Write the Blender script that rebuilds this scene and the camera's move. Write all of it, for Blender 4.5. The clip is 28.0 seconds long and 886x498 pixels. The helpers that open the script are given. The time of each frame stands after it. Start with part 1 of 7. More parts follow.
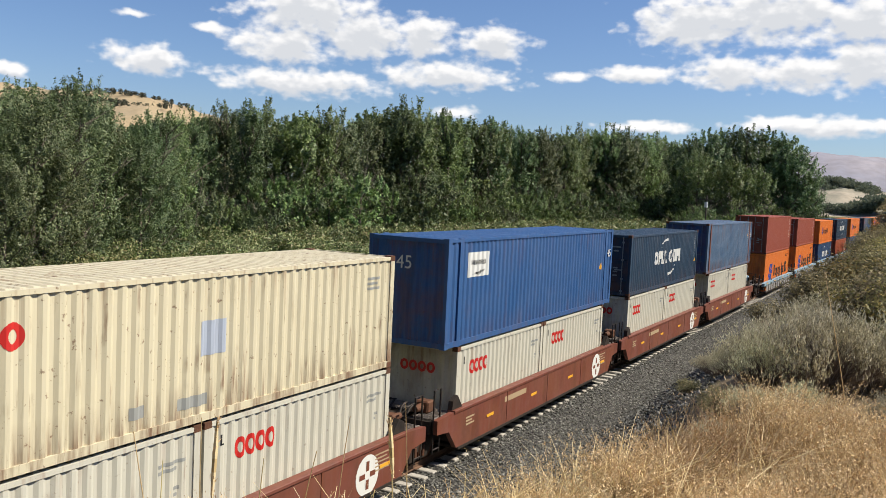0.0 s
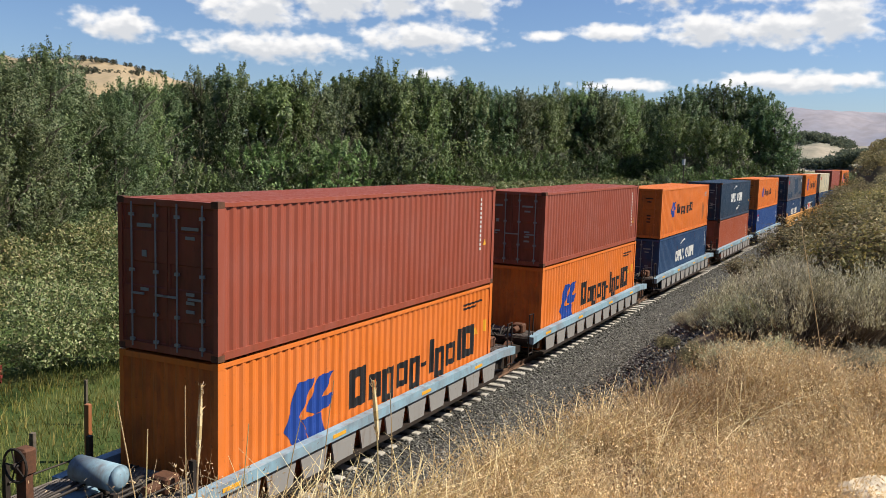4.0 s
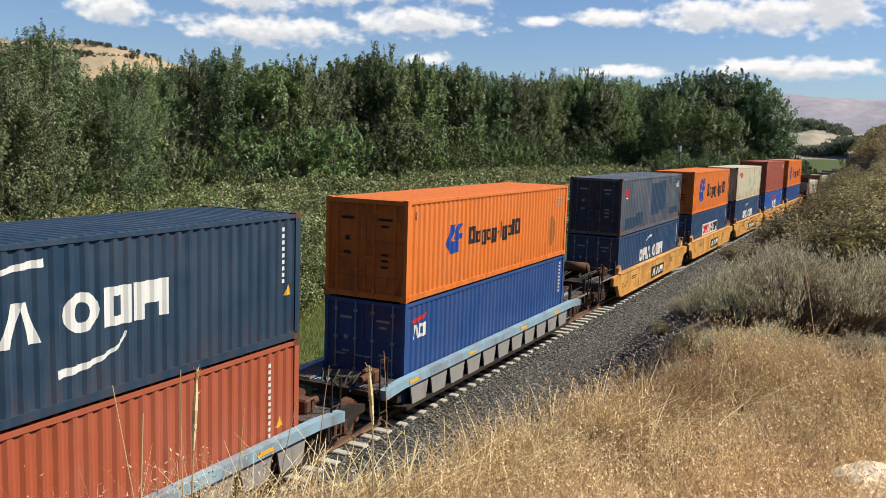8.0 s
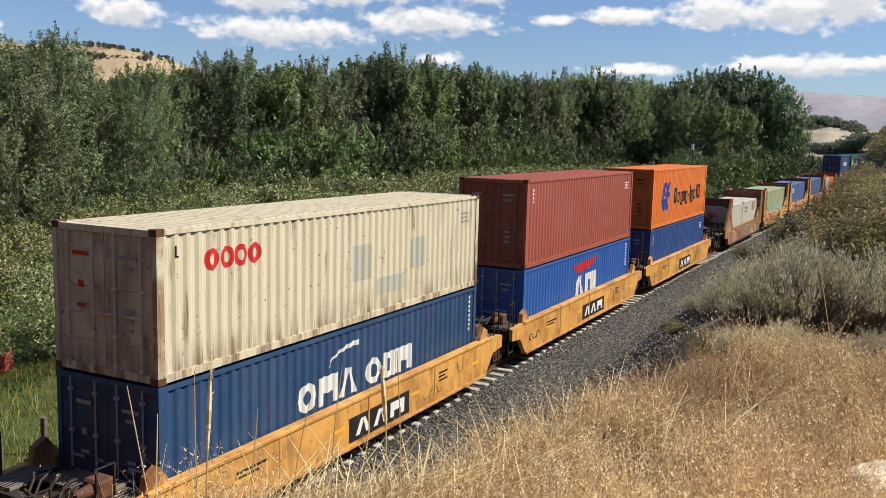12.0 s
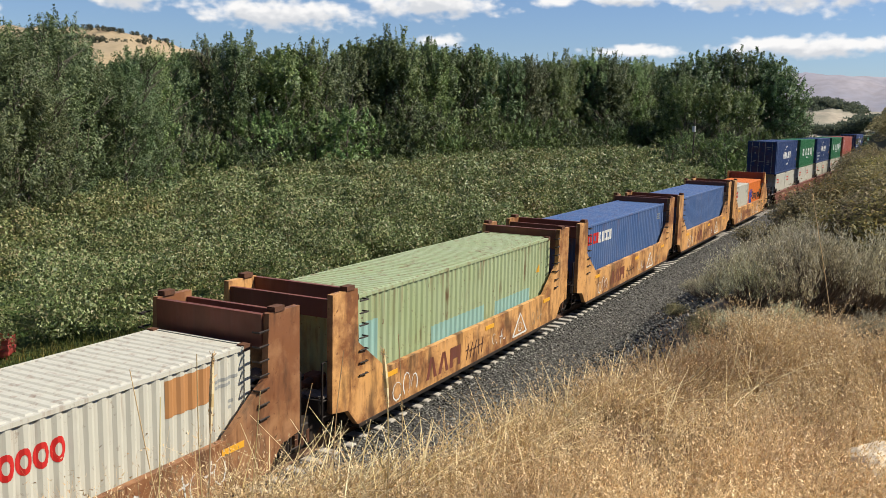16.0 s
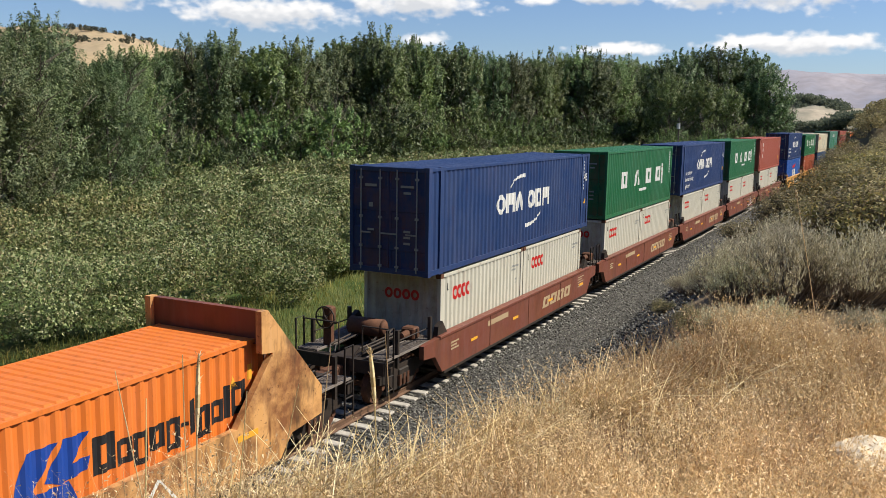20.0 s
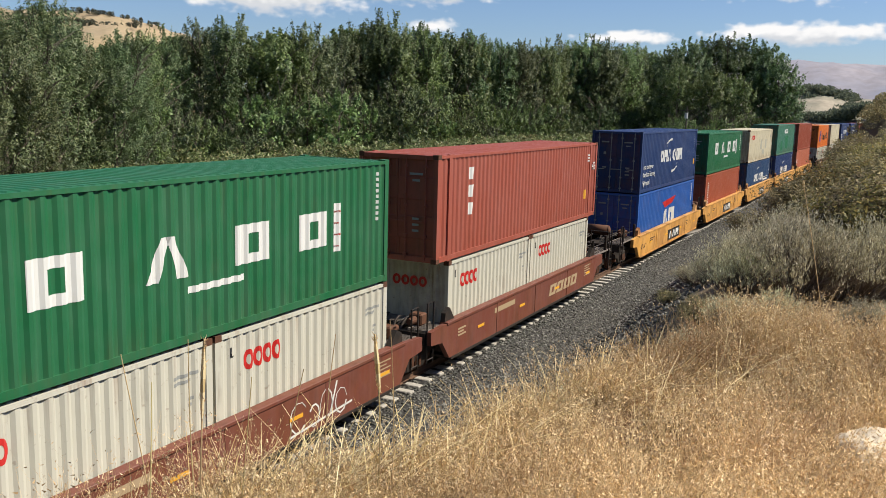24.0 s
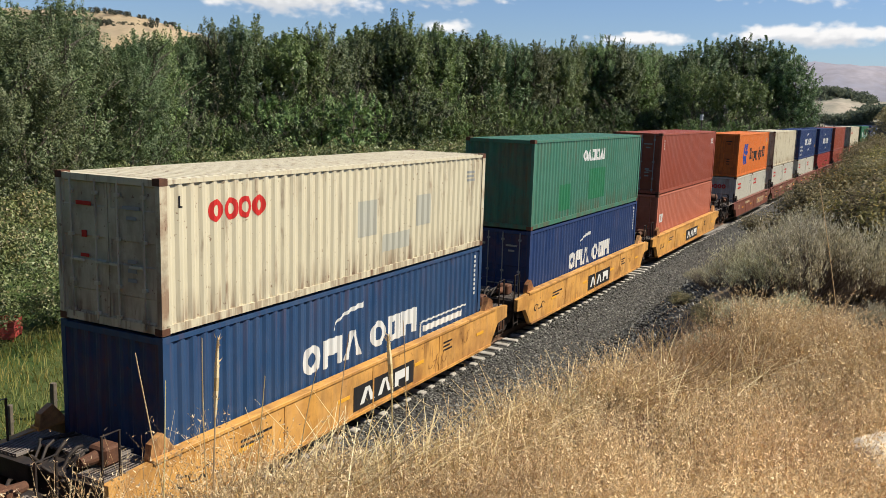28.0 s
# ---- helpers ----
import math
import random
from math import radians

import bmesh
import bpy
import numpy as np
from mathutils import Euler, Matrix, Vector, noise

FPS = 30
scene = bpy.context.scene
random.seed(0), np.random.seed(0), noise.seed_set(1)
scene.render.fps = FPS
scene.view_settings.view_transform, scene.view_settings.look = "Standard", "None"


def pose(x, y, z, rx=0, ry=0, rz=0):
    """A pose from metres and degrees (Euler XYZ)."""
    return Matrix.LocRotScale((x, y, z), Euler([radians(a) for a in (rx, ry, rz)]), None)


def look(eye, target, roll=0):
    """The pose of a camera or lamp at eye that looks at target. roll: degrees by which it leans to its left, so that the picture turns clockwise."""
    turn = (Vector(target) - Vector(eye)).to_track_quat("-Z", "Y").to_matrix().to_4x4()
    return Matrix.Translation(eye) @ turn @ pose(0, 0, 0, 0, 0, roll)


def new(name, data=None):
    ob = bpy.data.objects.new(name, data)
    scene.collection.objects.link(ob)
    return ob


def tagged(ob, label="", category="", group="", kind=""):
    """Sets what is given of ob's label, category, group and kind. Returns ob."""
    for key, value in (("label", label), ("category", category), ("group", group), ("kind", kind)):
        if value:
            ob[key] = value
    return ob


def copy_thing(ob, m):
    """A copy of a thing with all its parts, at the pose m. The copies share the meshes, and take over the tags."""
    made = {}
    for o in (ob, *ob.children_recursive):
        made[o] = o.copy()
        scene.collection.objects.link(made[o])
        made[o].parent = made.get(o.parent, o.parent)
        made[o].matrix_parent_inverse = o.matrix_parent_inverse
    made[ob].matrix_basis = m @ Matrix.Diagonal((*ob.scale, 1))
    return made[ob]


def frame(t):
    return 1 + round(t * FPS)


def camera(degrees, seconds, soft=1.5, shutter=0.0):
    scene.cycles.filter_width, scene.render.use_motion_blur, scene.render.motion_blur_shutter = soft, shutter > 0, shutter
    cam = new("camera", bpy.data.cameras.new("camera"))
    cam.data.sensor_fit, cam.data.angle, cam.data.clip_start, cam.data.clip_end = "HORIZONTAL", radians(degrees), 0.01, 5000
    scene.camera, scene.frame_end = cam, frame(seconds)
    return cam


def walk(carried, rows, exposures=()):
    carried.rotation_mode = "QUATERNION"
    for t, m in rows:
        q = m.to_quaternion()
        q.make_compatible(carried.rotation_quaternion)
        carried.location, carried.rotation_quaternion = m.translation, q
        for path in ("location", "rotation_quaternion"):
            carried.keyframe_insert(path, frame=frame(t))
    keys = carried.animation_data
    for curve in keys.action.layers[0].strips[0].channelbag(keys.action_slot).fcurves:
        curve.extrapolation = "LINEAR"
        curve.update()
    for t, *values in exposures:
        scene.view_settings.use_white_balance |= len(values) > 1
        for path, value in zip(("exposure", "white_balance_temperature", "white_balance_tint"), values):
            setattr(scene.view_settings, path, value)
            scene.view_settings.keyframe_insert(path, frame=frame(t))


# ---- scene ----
# one eye, held by hand on the bank; z = 0 is the top of the rails, x runs along the track, y across it
EYE = (0.0, 0.0, 7.1)
cam = camera(53.5, 28.0, soft=0.85)
TURNS = (
    (0, 27.91, -3.95, 2.72), (0.5, 28.08, -4.01, 2.86), (1, 28.11, -4.21, 2.81), (1.5, 27.94, -4.72, 2.48), (2, 27.61, -5.28, 2.28),
    (2.5, 27.49, -5.33, 2.19), (3, 27.14, -5.65, 1.94), (3.5, 26.61, -6.18, 1.72), (5.5, 26.47, -6.54, 1.37), (6, 26.23, -6.74, 1.33),
    (6.5, 25.92, -6.81, 1.56), (7, 25.63, -6.92, 1.89), (7.5, 25.80, -7.07, 1.97), (8, 26.19, -7.25, 1.84), (8.5, 26.49, -7.43, 1.63),
    (9, 26.48, -7.52, 1.72), (9.5, 26.60, -7.46, 1.77), (10, 26.90, -7.34, 1.79), (10.5, 27.07, -7.35, 1.67), (11, 27.15, -7.43, 1.32),
    (11.5, 27.07, -7.30, 1.27), (12, 27.00, -7.29, 1.48), (12.5, 26.95, -7.62, 1.55), (14.5, 26.84, -8.50, 1.42), (15, 26.85, -8.51, 1.55),
    (15.5, 27.01, -8.47, 1.33), (16, 27.05, -8.40, 1.29), (16.5, 26.82, -8.21, 1.49), (17, 26.60, -8.36, 1.62), (17.5, 26.42, -8.51, 1.63),
    (18, 26.18, -8.57, 1.44), (18.5, 25.90, -8.45, 1.31), (19, 26.02, -8.33, 1.27), (19.5, 26.04, -8.34, 1.19), (20, 26.14, -8.48, 1.04),
    (20.5, 26.42, -8.53, 1.20), (21, 26.52, -8.50, 1.29), (21.5, 26.59, -8.65, 1.41), (23.5, 26.53, -9.08, 1.61), (24, 26.49, -9.30, 1.56),
    (24.5, 26.52, -9.55, 1.47), (25, 26.66, -9.52, 1.56), (25.5, 26.76, -9.48, 1.61), (26, 27.04, -9.49, 1.79), (26.5, 27.13, -9.44, 1.72),
    (27, 26.98, -9.26, 1.59), (27.5, 27.01, -9.21, 1.86), (28, 27.38, -9.28, 1.78))


def aim(az, el):
    a, e = radians(az), radians(el)
    return Vector((math.cos(e) * math.cos(a), math.cos(e) * math.sin(a), math.sin(e)))


walk(cam, [(t, look(EYE, Vector(EYE) + 50 * aim(az, el), roll)) for t, az, el, roll in TURNS],
     exposures=[(0, 0.58), (3, 0.57), (7, 0.53), (12, 0.53), (15.2, 0.49), (18, 0.60), (22, 0.55), (28, 0.52)])

# ---- sky and sun ----
SUN_AZ, SUN_EL = -62.0, 47.0
sun = new("sun", bpy.data.lights.new("sun", "SUN"))
sun.data.energy, sun.data.angle, sun.data.color = 5.0, radians(0.55), (1.0, 0.925, 0.79)
sun.matrix_world = look((0, 0, 60), Vector((0, 0, 60)) - aim(SUN_AZ, SUN_EL))

# heaped fair-weather clouds: azimuth, elevation, half width, half height in degrees
CLOUDS = (
    (46.9, 6.95, 2.5, 0.95), (37.2, 10.65, 4.2, 1.75), (38.7, 8.55, 3.5, 1.2), (33.8, 9.45, 3.3, 1.8), (29.9, 9.5, 2.15, 1.3), (25.4, 9.4, 2.4, 1.1),
    (37.6, 6.25, 5.5, 0.9), (28.2, 7.2, 4.4, 0.9), (20.5, 7.45, 1.5, 0.37), (16.0, 7.7, 2.7, 0.56), (10.6, 7.75, 3.0, 0.93), (6.3, 7.85, 3.5, 1.05),
    (3.1, 8.4, 2.2, 1.8), (12.6, 10.85, 4.0, 1.8), (7.9, 11.3, 4.4, 2.0), (3.3, 10.8, 3.0, 1.7), (47.7, 9.6, 0.95, 0.26), (43.1, 9.2, 1.25, 0.33),
    (15.0, 4.42, 3.0, 0.4), (5.0, 4.73, 5.2, 0.62), (27.4, 4.9, 1.7, 0.4), (54.4, 5.7, 1.2, 0.45), (-8.0, 8.0, 4.0, 1.2), (64.0, 9.0, 5.0, 1.3))


def build_world():
    w = bpy.data.worlds.new("sky")
    scene.world = w
    w.use_nodes = True
    nt = w.node_tree
    nt.nodes.clear()
    out, bg = nt.nodes.new("ShaderNodeOutputWorld"), nt.nodes.new("ShaderNodeBackground")
    sky = nt.nodes.new("ShaderNodeTexSky")
    sky.sky_type, sky.sun_disc = "NISHITA", False
    sky.sun_elevation, sky.sun_rotation = radians(SUN_EL), radians(90 - SUN_AZ)
    sky.altitude, sky.air_density, sky.dust_density, sky.ozone_density = 300, 1.0, 0.5, 2.6
    tc = nt.nodes.new("ShaderNodeTexCoord")
    sep = nt.nodes.new("ShaderNodeSeparateXYZ")
    nt.links.new(tc.outputs["Generated"], sep.inputs[0])

    def op(kind, a, b=None, c=None):
        n = nt.nodes.new("ShaderNodeMath")
        n.operation = kind
        for i, v in enumerate((a, b, c)):
            if v is None:
                continue
            if isinstance(v, (int, float)):
                n.inputs[i].default_value = v
            else:
                nt.links.new(v, n.inputs[i])
        return n.outputs[0]

    def vop(kind, a, b):
        n = nt.nodes.new("ShaderNodeVectorMath")
        n.operation = kind
        for i, v in enumerate((a, b)):
            if isinstance(v, tuple):
                n.inputs[i].default_value = v
            else:
                nt.links.new(v, n.inputs[i])
        return n

    az = op("MULTIPLY", op("ARCTAN2", sep.outputs[1], sep.outputs[0]), 180 / math.pi)
    el = op("MULTIPLY", op("ARCSINE", sep.outputs[2]), 180 / math.pi)

    def cover(lift):
        com = nt.nodes.new("ShaderNodeCombineXYZ")
        nt.links.new(az, com.inputs[0])
        nt.links.new(op("ADD", el, lift), com.inputs[1])
        p = com.outputs[0]
        def fbm(scale, detail, squash):
            n = nt.nodes.new("ShaderNodeTexNoise")
            n.inputs["Scale"].default_value, n.inputs["Detail"].default_value, n.inputs["Roughness"].default_value = scale, detail, 0.45
            nt.links.new(vop("MULTIPLY", p, (1, squash, 1)).outputs[0], n.inputs["Vector"])
            return n.outputs["Fac"]
        near = None
        for a, e, hw, hh in CLOUDS:
            d = vop("MULTIPLY", vop("SUBTRACT", p, (a, e, 0)).outputs[0], (1 / hw, 1 / hh, 0))
            ln = vop("LENGTH", d.outputs[0], (0, 0, 0)).outputs["Value"]
            near = ln if near is None else op("SMOOTH_MIN", near, ln, 0.25)
        body = op("SUBTRACT", 1.0, near)
        rough = op("ADD", op("MULTIPLY", op("SUBTRACT", fbm(0.62, 2, 1.8), 0.5), 1.7), op("MULTIPLY", op("SUBTRACT", fbm(1.7, 3, 1.5), 0.5), 0.8))
        return op("ADD", body, rough)

    d0, d1 = cover(0.0), cover(0.55)
    alpha = nt.nodes.new("ShaderNodeMapRange")
    alpha.interpolation_type = "SMOOTHSTEP"
    alpha.inputs["From Min"].default_value, alpha.inputs["From Max"].default_value = -0.22, 0.52
    nt.links.new(d0, alpha.inputs["Value"])
    shade = nt.nodes.new("ShaderNodeMapRange")
    shade.interpolation_type = "SMOOTHSTEP"
    shade.inputs["From Min"].default_value, shade.inputs["From Max"].default_value = -0.1, 0.7
    nt.links.new(d1, shade.inputs["Value"])
    tint = nt.nodes.new("ShaderNodeMix")
    tint.data_type = "RGBA"
    tint.inputs["A"].default_value, tint.inputs["B"].default_value = (18.0, 17.8, 17.7, 1), (12.6, 13.0, 13.7, 1)
    nt.links.new(shade.outputs[0], tint.inputs["Factor"])
    mix = nt.nodes.new("ShaderNodeMix")
    mix.data_type = "RGBA"
    nt.links.new(alpha.outputs[0], mix.inputs["Factor"])
    blue = nt.nodes.new("ShaderNodeMix")
    blue.data_type, blue.blend_type = "RGBA", "MULTIPLY"
    blue.inputs["Factor"].default_value, blue.inputs["B"].default_value = 1.0, (1.46, 1.64, 2.02, 1)
    nt.links.new(sky.outputs[0], blue.inputs["A"])
    nt.links.new(blue.outputs["Result"], mix.inputs["A"])
    nt.links.new(tint.outputs["Result"], mix.inputs["B"])
    nt.links.new(mix.outputs["Result"], bg.inputs["Color"])
    bg.inputs["Strength"].default_value = 0.038
    nt.links.new(bg.outputs[0], out.inputs[0])


build_world()

# ---- materials ----
MATS = {}


def node_mat(name):
    m = bpy.data.materials.new(name)
    m.use_nodes = True
    nt = m.node_tree
    return m, nt, nt.nodes["Principled BSDF"]


def add_noise(nt, coords, scale, detail=4, rough=0.55, stretch=(1, 1, 1)):
    mp = nt.nodes.new("ShaderNodeMapping")
    mp.inputs["Scale"].default_value = stretch
    nt.links.new(coords, mp.inputs["Vector"])
    n = nt.nodes.new("ShaderNodeTexNoise")
    n.inputs["Scale"].default_value, n.inputs["Detail"].default_value, n.inputs["Roughness"].default_value = scale, detail, rough
    nt.links.new(mp.outputs[0], n.inputs["Vector"])
    return n.outputs["Fac"]


def ramp(nt, fac, lo, hi, a=0.0, b=1.0):
    n = nt.nodes.new("ShaderNodeMapRange")
    n.inputs["From Min"].default_value, n.inputs["From Max"].default_value = lo, hi
    n.inputs["To Min"].default_value, n.inputs["To Max"].default_value = a, b
    nt.links.new(fac, n.inputs["Value"])
    return n.outputs[0]


def blend(nt, fac, a, b, mode="MIX"):
    n = nt.nodes.new("ShaderNodeMix")
    n.data_type, n.blend_type = "RGBA", mode
    for key, v in (("Factor", fac), ("A", a), ("B", b)):
        if isinstance(v, (int, float)):
            n.inputs[key].default_value = v
        elif isinstance(v, tuple):
            n.inputs[key].default_value = (*v, 1) if len(v) == 3 else v
        else:
            nt.links.new(v, n.inputs[key])
    return n.outputs["Result"]


def times(nt, a, b):
    n = nt.nodes.new("ShaderNodeMath")
    n.operation = "MULTIPLY"
    for i, v in enumerate((a, b)):
        if isinstance(v, (int, float)):
            n.inputs[i].default_value = v
        else:
            nt.links.new(v, n.inputs[i])
    return n.outputs[0]


def bump(nt, bsdf, fac, strength, dist):
    n = nt.nodes.new("ShaderNodeBump")
    n.inputs["Strength"].default_value, n.inputs["Distance"].default_value = strength, dist
    nt.links.new(fac, n.inputs["Height"])
    nt.links.new(n.outputs[0], bsdf.inputs["Normal"])


def shifted(nt):
    """Object coordinates moved by the object's random number, so that like pieces weather differently."""
    tc, oi = nt.nodes.new("ShaderNodeTexCoord"), nt.nodes.new("ShaderNodeObjectInfo")
    mul = nt.nodes.new("ShaderNodeMath")
    mul.operation = "MULTIPLY"
    mul.inputs[1].default_value = 37.0
    nt.links.new(oi.outputs["Random"], mul.inputs[0])
    add = nt.nodes.new("ShaderNodeVectorMath")
    nt.links.new(tc.outputs["Object"], add.inputs[0])
    nt.links.new(mul.outputs[0], add.inputs[1])
    return add.outputs[0], oi.outputs["Random"]


def paint(name, col, wear=0.3, fade=0.25, rough=0.5, rust=(0.12, 0.045, 0.02), metal=0.0, grime=0.0, bleed=0.0):
    """Sprayed steel: chalky fading, rust runs from above and out of the rails, scuffs."""
    if name in MATS:
        return MATS[name]
    m, nt, b = node_mat(name)
    co, rnd = shifted(nt)
    col = tuple(v * 0.8 for v in col)
    pale = tuple(min(1, c * 0.8 + 0.10) for c in col)
    dark = tuple(c * 0.62 for c in col)
    c = blend(nt, ramp(nt, add_noise(nt, co, 0.7, 5), 0.35, 0.75, 0, fade), col, pale)
    c = blend(nt, ramp(nt, add_noise(nt, co, 1.6, 6, 0.7, (1.6, 1.6, 0.25)), 0.52, 0.8, 0, 0.55 * wear + 0.1), c, dark)
    c = blend(nt, ramp(nt, add_noise(nt, co, 2.6, 4, 0.6, (2.2, 2.2, 0.10)), 0.5, 0.72, 0, fade * 0.9), c, pale)
    if grime:
        c = blend(nt, ramp(nt, add_noise(nt, co, 0.8, 7, 0.68), 0.44, 0.60, 0, grime), c, (0.17, 0.062, 0.026))
        c = blend(nt, ramp(nt, add_noise(nt, co, 1.9, 5, 0.65, (1.0, 1.0, 0.3)), 0.5, 0.64, 0, grime * 0.8), c, (0.05, 0.028, 0.018))
    runs = ramp(nt, add_noise(nt, co, 2.4, 5, 0.62, (2.4, 2.4, 0.22)), 0.54, 0.68)
    spots = ramp(nt, add_noise(nt, co, 1.3, 3, 0.5), 0.46, 0.62)
    c = blend(nt, times(nt, times(nt, runs, spots), wear), c, rust)
    if bleed:
        tc, sep = nt.nodes.new("ShaderNodeTexCoord"), nt.nodes.new("ShaderNodeSeparateXYZ")
        nt.links.new(tc.outputs["Object"], sep.inputs[0])
        drips = add_noise(nt, co, 1.0, 5, 0.7, (4.2, 4.2, 0.35))
        low = times(nt, ramp(nt, sep.outputs[2], 0.75, 0.12), ramp(nt, drips, 0.45, 0.62))
        c = blend(nt, times(nt, low, bleed), c, rust)
        high = times(nt, ramp(nt, sep.outputs[2], 1.7, 2.75), ramp(nt, add_noise(nt, co, 1.0, 5, 0.7, (5.5, 5.5, 0.16)), 0.53, 0.66))
        c = blend(nt, times(nt, high, bleed * 0.7), c, tuple(v * 1.6 for v in rust))
    specks = ramp(nt, add_noise(nt, co, 9, 4, 0.62), 0.64, 0.70, 0, wear * 0.9)
    c = blend(nt, specks, c, rust)
    nt.links.new(c, b.inputs["Base Color"])
    nt.links.new(ramp(nt, add_noise(nt, co, 3, 4), 0.3, 0.7, rough - 0.08, rough + 0.15), b.inputs["Roughness"])
    b.inputs["Metallic"].default_value = metal
    b.inputs["Specular IOR Level"].default_value = 0.35
    bump(nt, b, add_noise(nt, co, 5, 4), 0.12, 0.02)
    MATS[name] = m
    return m


def matte(name, col, col2, scale=3.0, rough=0.85, bmp=0.3, dist=0.02, fine=30.0):
    if name in MATS:
        return MATS[name]
    m, nt, b = node_mat(name)
    co, rnd = shifted(nt)
    c = blend(nt, ramp(nt, add_noise(nt, co, scale, 5), 0.3, 0.7), col, col2)
    c = blend(nt, ramp(nt, add_noise(nt, co, fine, 3), 0.35, 0.7, 0, 0.5), c, tuple(x * 0.55 for x in col))
    nt.links.new(c, b.inputs["Base Color"])
    b.inputs["Roughness"].default_value = rough
    b.inputs["Specular IOR Level"].default_value = 0.25
    bump(nt, b, add_noise(nt, co, fine, 4), bmp, dist)
    MATS[name] = m
    return m


def leafy(name, cols, rough=0.55, glow=0.35, spec=0.3, tint=None, patch=0.6, vary=0.0):
    """Leaves or stems whose colour varies from piece to piece, letting some light through."""
    if name in MATS:
        return MATS[name]
    m, nt, b = node_mat(name)
    geo = nt.nodes.new("ShaderNodeNewGeometry")
    cr = nt.nodes.new("ShaderNodeValToRGB")
    cr.color_ramp.elements[0].color, cr.color_ramp.elements[1].color = (*cols[0], 1), (*cols[-1], 1)
    for i, c in enumerate(cols[1:-1]):
        e = cr.color_ramp.elements.new((i + 1) / (len(cols) - 1))
        e.color = (*c, 1)
    nt.links.new(geo.outputs["Random Per Island"], cr.inputs[0])
    tc = nt.nodes.new("ShaderNodeTexCoord")
    oi = nt.nodes.new("ShaderNodeObjectInfo")
    hue = nt.nodes.new("ShaderNodeHueSaturation")
    base = cr.outputs[0]
    if tint:
        base = blend(nt, ramp(nt, add_noise(nt, tc.outputs["Object"], patch, 4, 0.6), 0.46, 0.68, 0, 0.85), base, tint, "MULTIPLY")
    nt.links.new(ramp(nt, oi.outputs["Random"], 0, 1, 0.475, 0.515), hue.inputs["Hue"])
    value = ramp(nt, add_noise(nt, tc.outputs["Object"], 0.22, 3), 0.3, 0.7, 0.7, 1.3)
    if vary:
        value = times(nt, value, ramp(nt, oi.outputs["Random"], 0, 1, 1 - vary, 1 + vary))
    nt.links.new(value, hue.inputs["Value"])
    nt.links.new(base, hue.inputs["Color"])
    nt.links.new(hue.outputs[0], b.inputs["Base Color"])
    b.inputs["Roughness"].default_value = rough
    b.inputs["Specular IOR Level"].default_value = spec
    tr = nt.nodes.new("ShaderNodeBsdfTranslucent")
    nt.links.new(hue.outputs[0], tr.inputs["Color"])
    mx = nt.nodes.new("ShaderNodeMixShader")
    mx.inputs[0].default_value = glow
    nt.links.new(b.outputs[0], mx.inputs[1])
    nt.links.new(tr.outputs[0], mx.inputs[2])
    nt.links.new(mx.outputs[0], nt.nodes["Material Output"].inputs["Surface"])
    MATS[name] = m
    return m


COL = dict(
    cream=(0.70, 0.63, 0.44), white=(0.62, 0.60, 0.50), blue=(0.03, 0.105, 0.28), navy=(0.016, 0.045, 0.085), slate=(0.075, 0.14, 0.235),
    maroon=(0.34, 0.074, 0.038), brick=(0.42, 0.098, 0.044), orange=(0.80, 0.20, 0.025), steel=(0.020, 0.065, 0.16), deep_blue=(0.02, 0.075, 0.26),
    ash=(0.075, 0.095, 0.13), rose=(0.38, 0.09, 0.055), bright=(0.02, 0.11, 0.42), pale_green=(0.38, 0.46, 0.24), azure=(0.07, 0.145, 0.335),
    royal=(0.013, 0.042, 0.145), green=(0.012, 0.14, 0.05), sea=(0.055, 0.20, 0.13), salmon=(0.55, 0.17, 0.10), red=(0.36, 0.05, 0.04),
    car_brown=(0.19, 0.055, 0.035), car_yellow=(0.76, 0.385, 0.085), car_rust=(0.74, 0.385, 0.13), car_blue=(0.28, 0.45, 0.56), car_umber=(0.40, 0.20, 0.09))
WEAR = dict(cream=0.75, white=0.35, pale_green=0.8, navy=0.2, royal=0.12, steel=0.25, green=0.1, car_brown=0.5, car_yellow=0.7, car_rust=0.95, car_umber=0.9, slate=0.55,
            car_blue=0.6, orange=0.3, sea=0.4)
FADE = dict(azure=0.5, car_yellow=0.35, cream=0.2, white=0.2, slate=0.6, ash=0.7, car_rust=0.4, pale_green=0.6)


GRIME = dict(car_brown=0.4, car_yellow=0.42, car_rust=0.9, car_umber=0.8, car_blue=0.35)
BLEED = dict(cream=0.8, white=0.65, pale_green=0.9, slate=0.8, ash=0.5, azure=0.5, orange=0.35, car_yellow=0.6, car_brown=0.3, car_rust=0.7, royal=0.1, green=0.15, sea=0.5)


def shaded_end_coat(key):
    """Near-end paint: road dirt and scuffs, with shade darkened into the colour."""
    return paint(key + "_shaded_end_paint", COL[key], min(1, WEAR.get(key, 0.25) + 0.25), FADE.get(key, 0.2) * 0.5, 0.6, grime=0.36, bleed=0.5)


def coat(key):
    return paint(key + "_paint", COL[key], WEAR.get(key, 0.25), FADE.get(key, 0.2), grime=GRIME.get(key, 0.0), bleed=BLEED.get(key, 0.25))


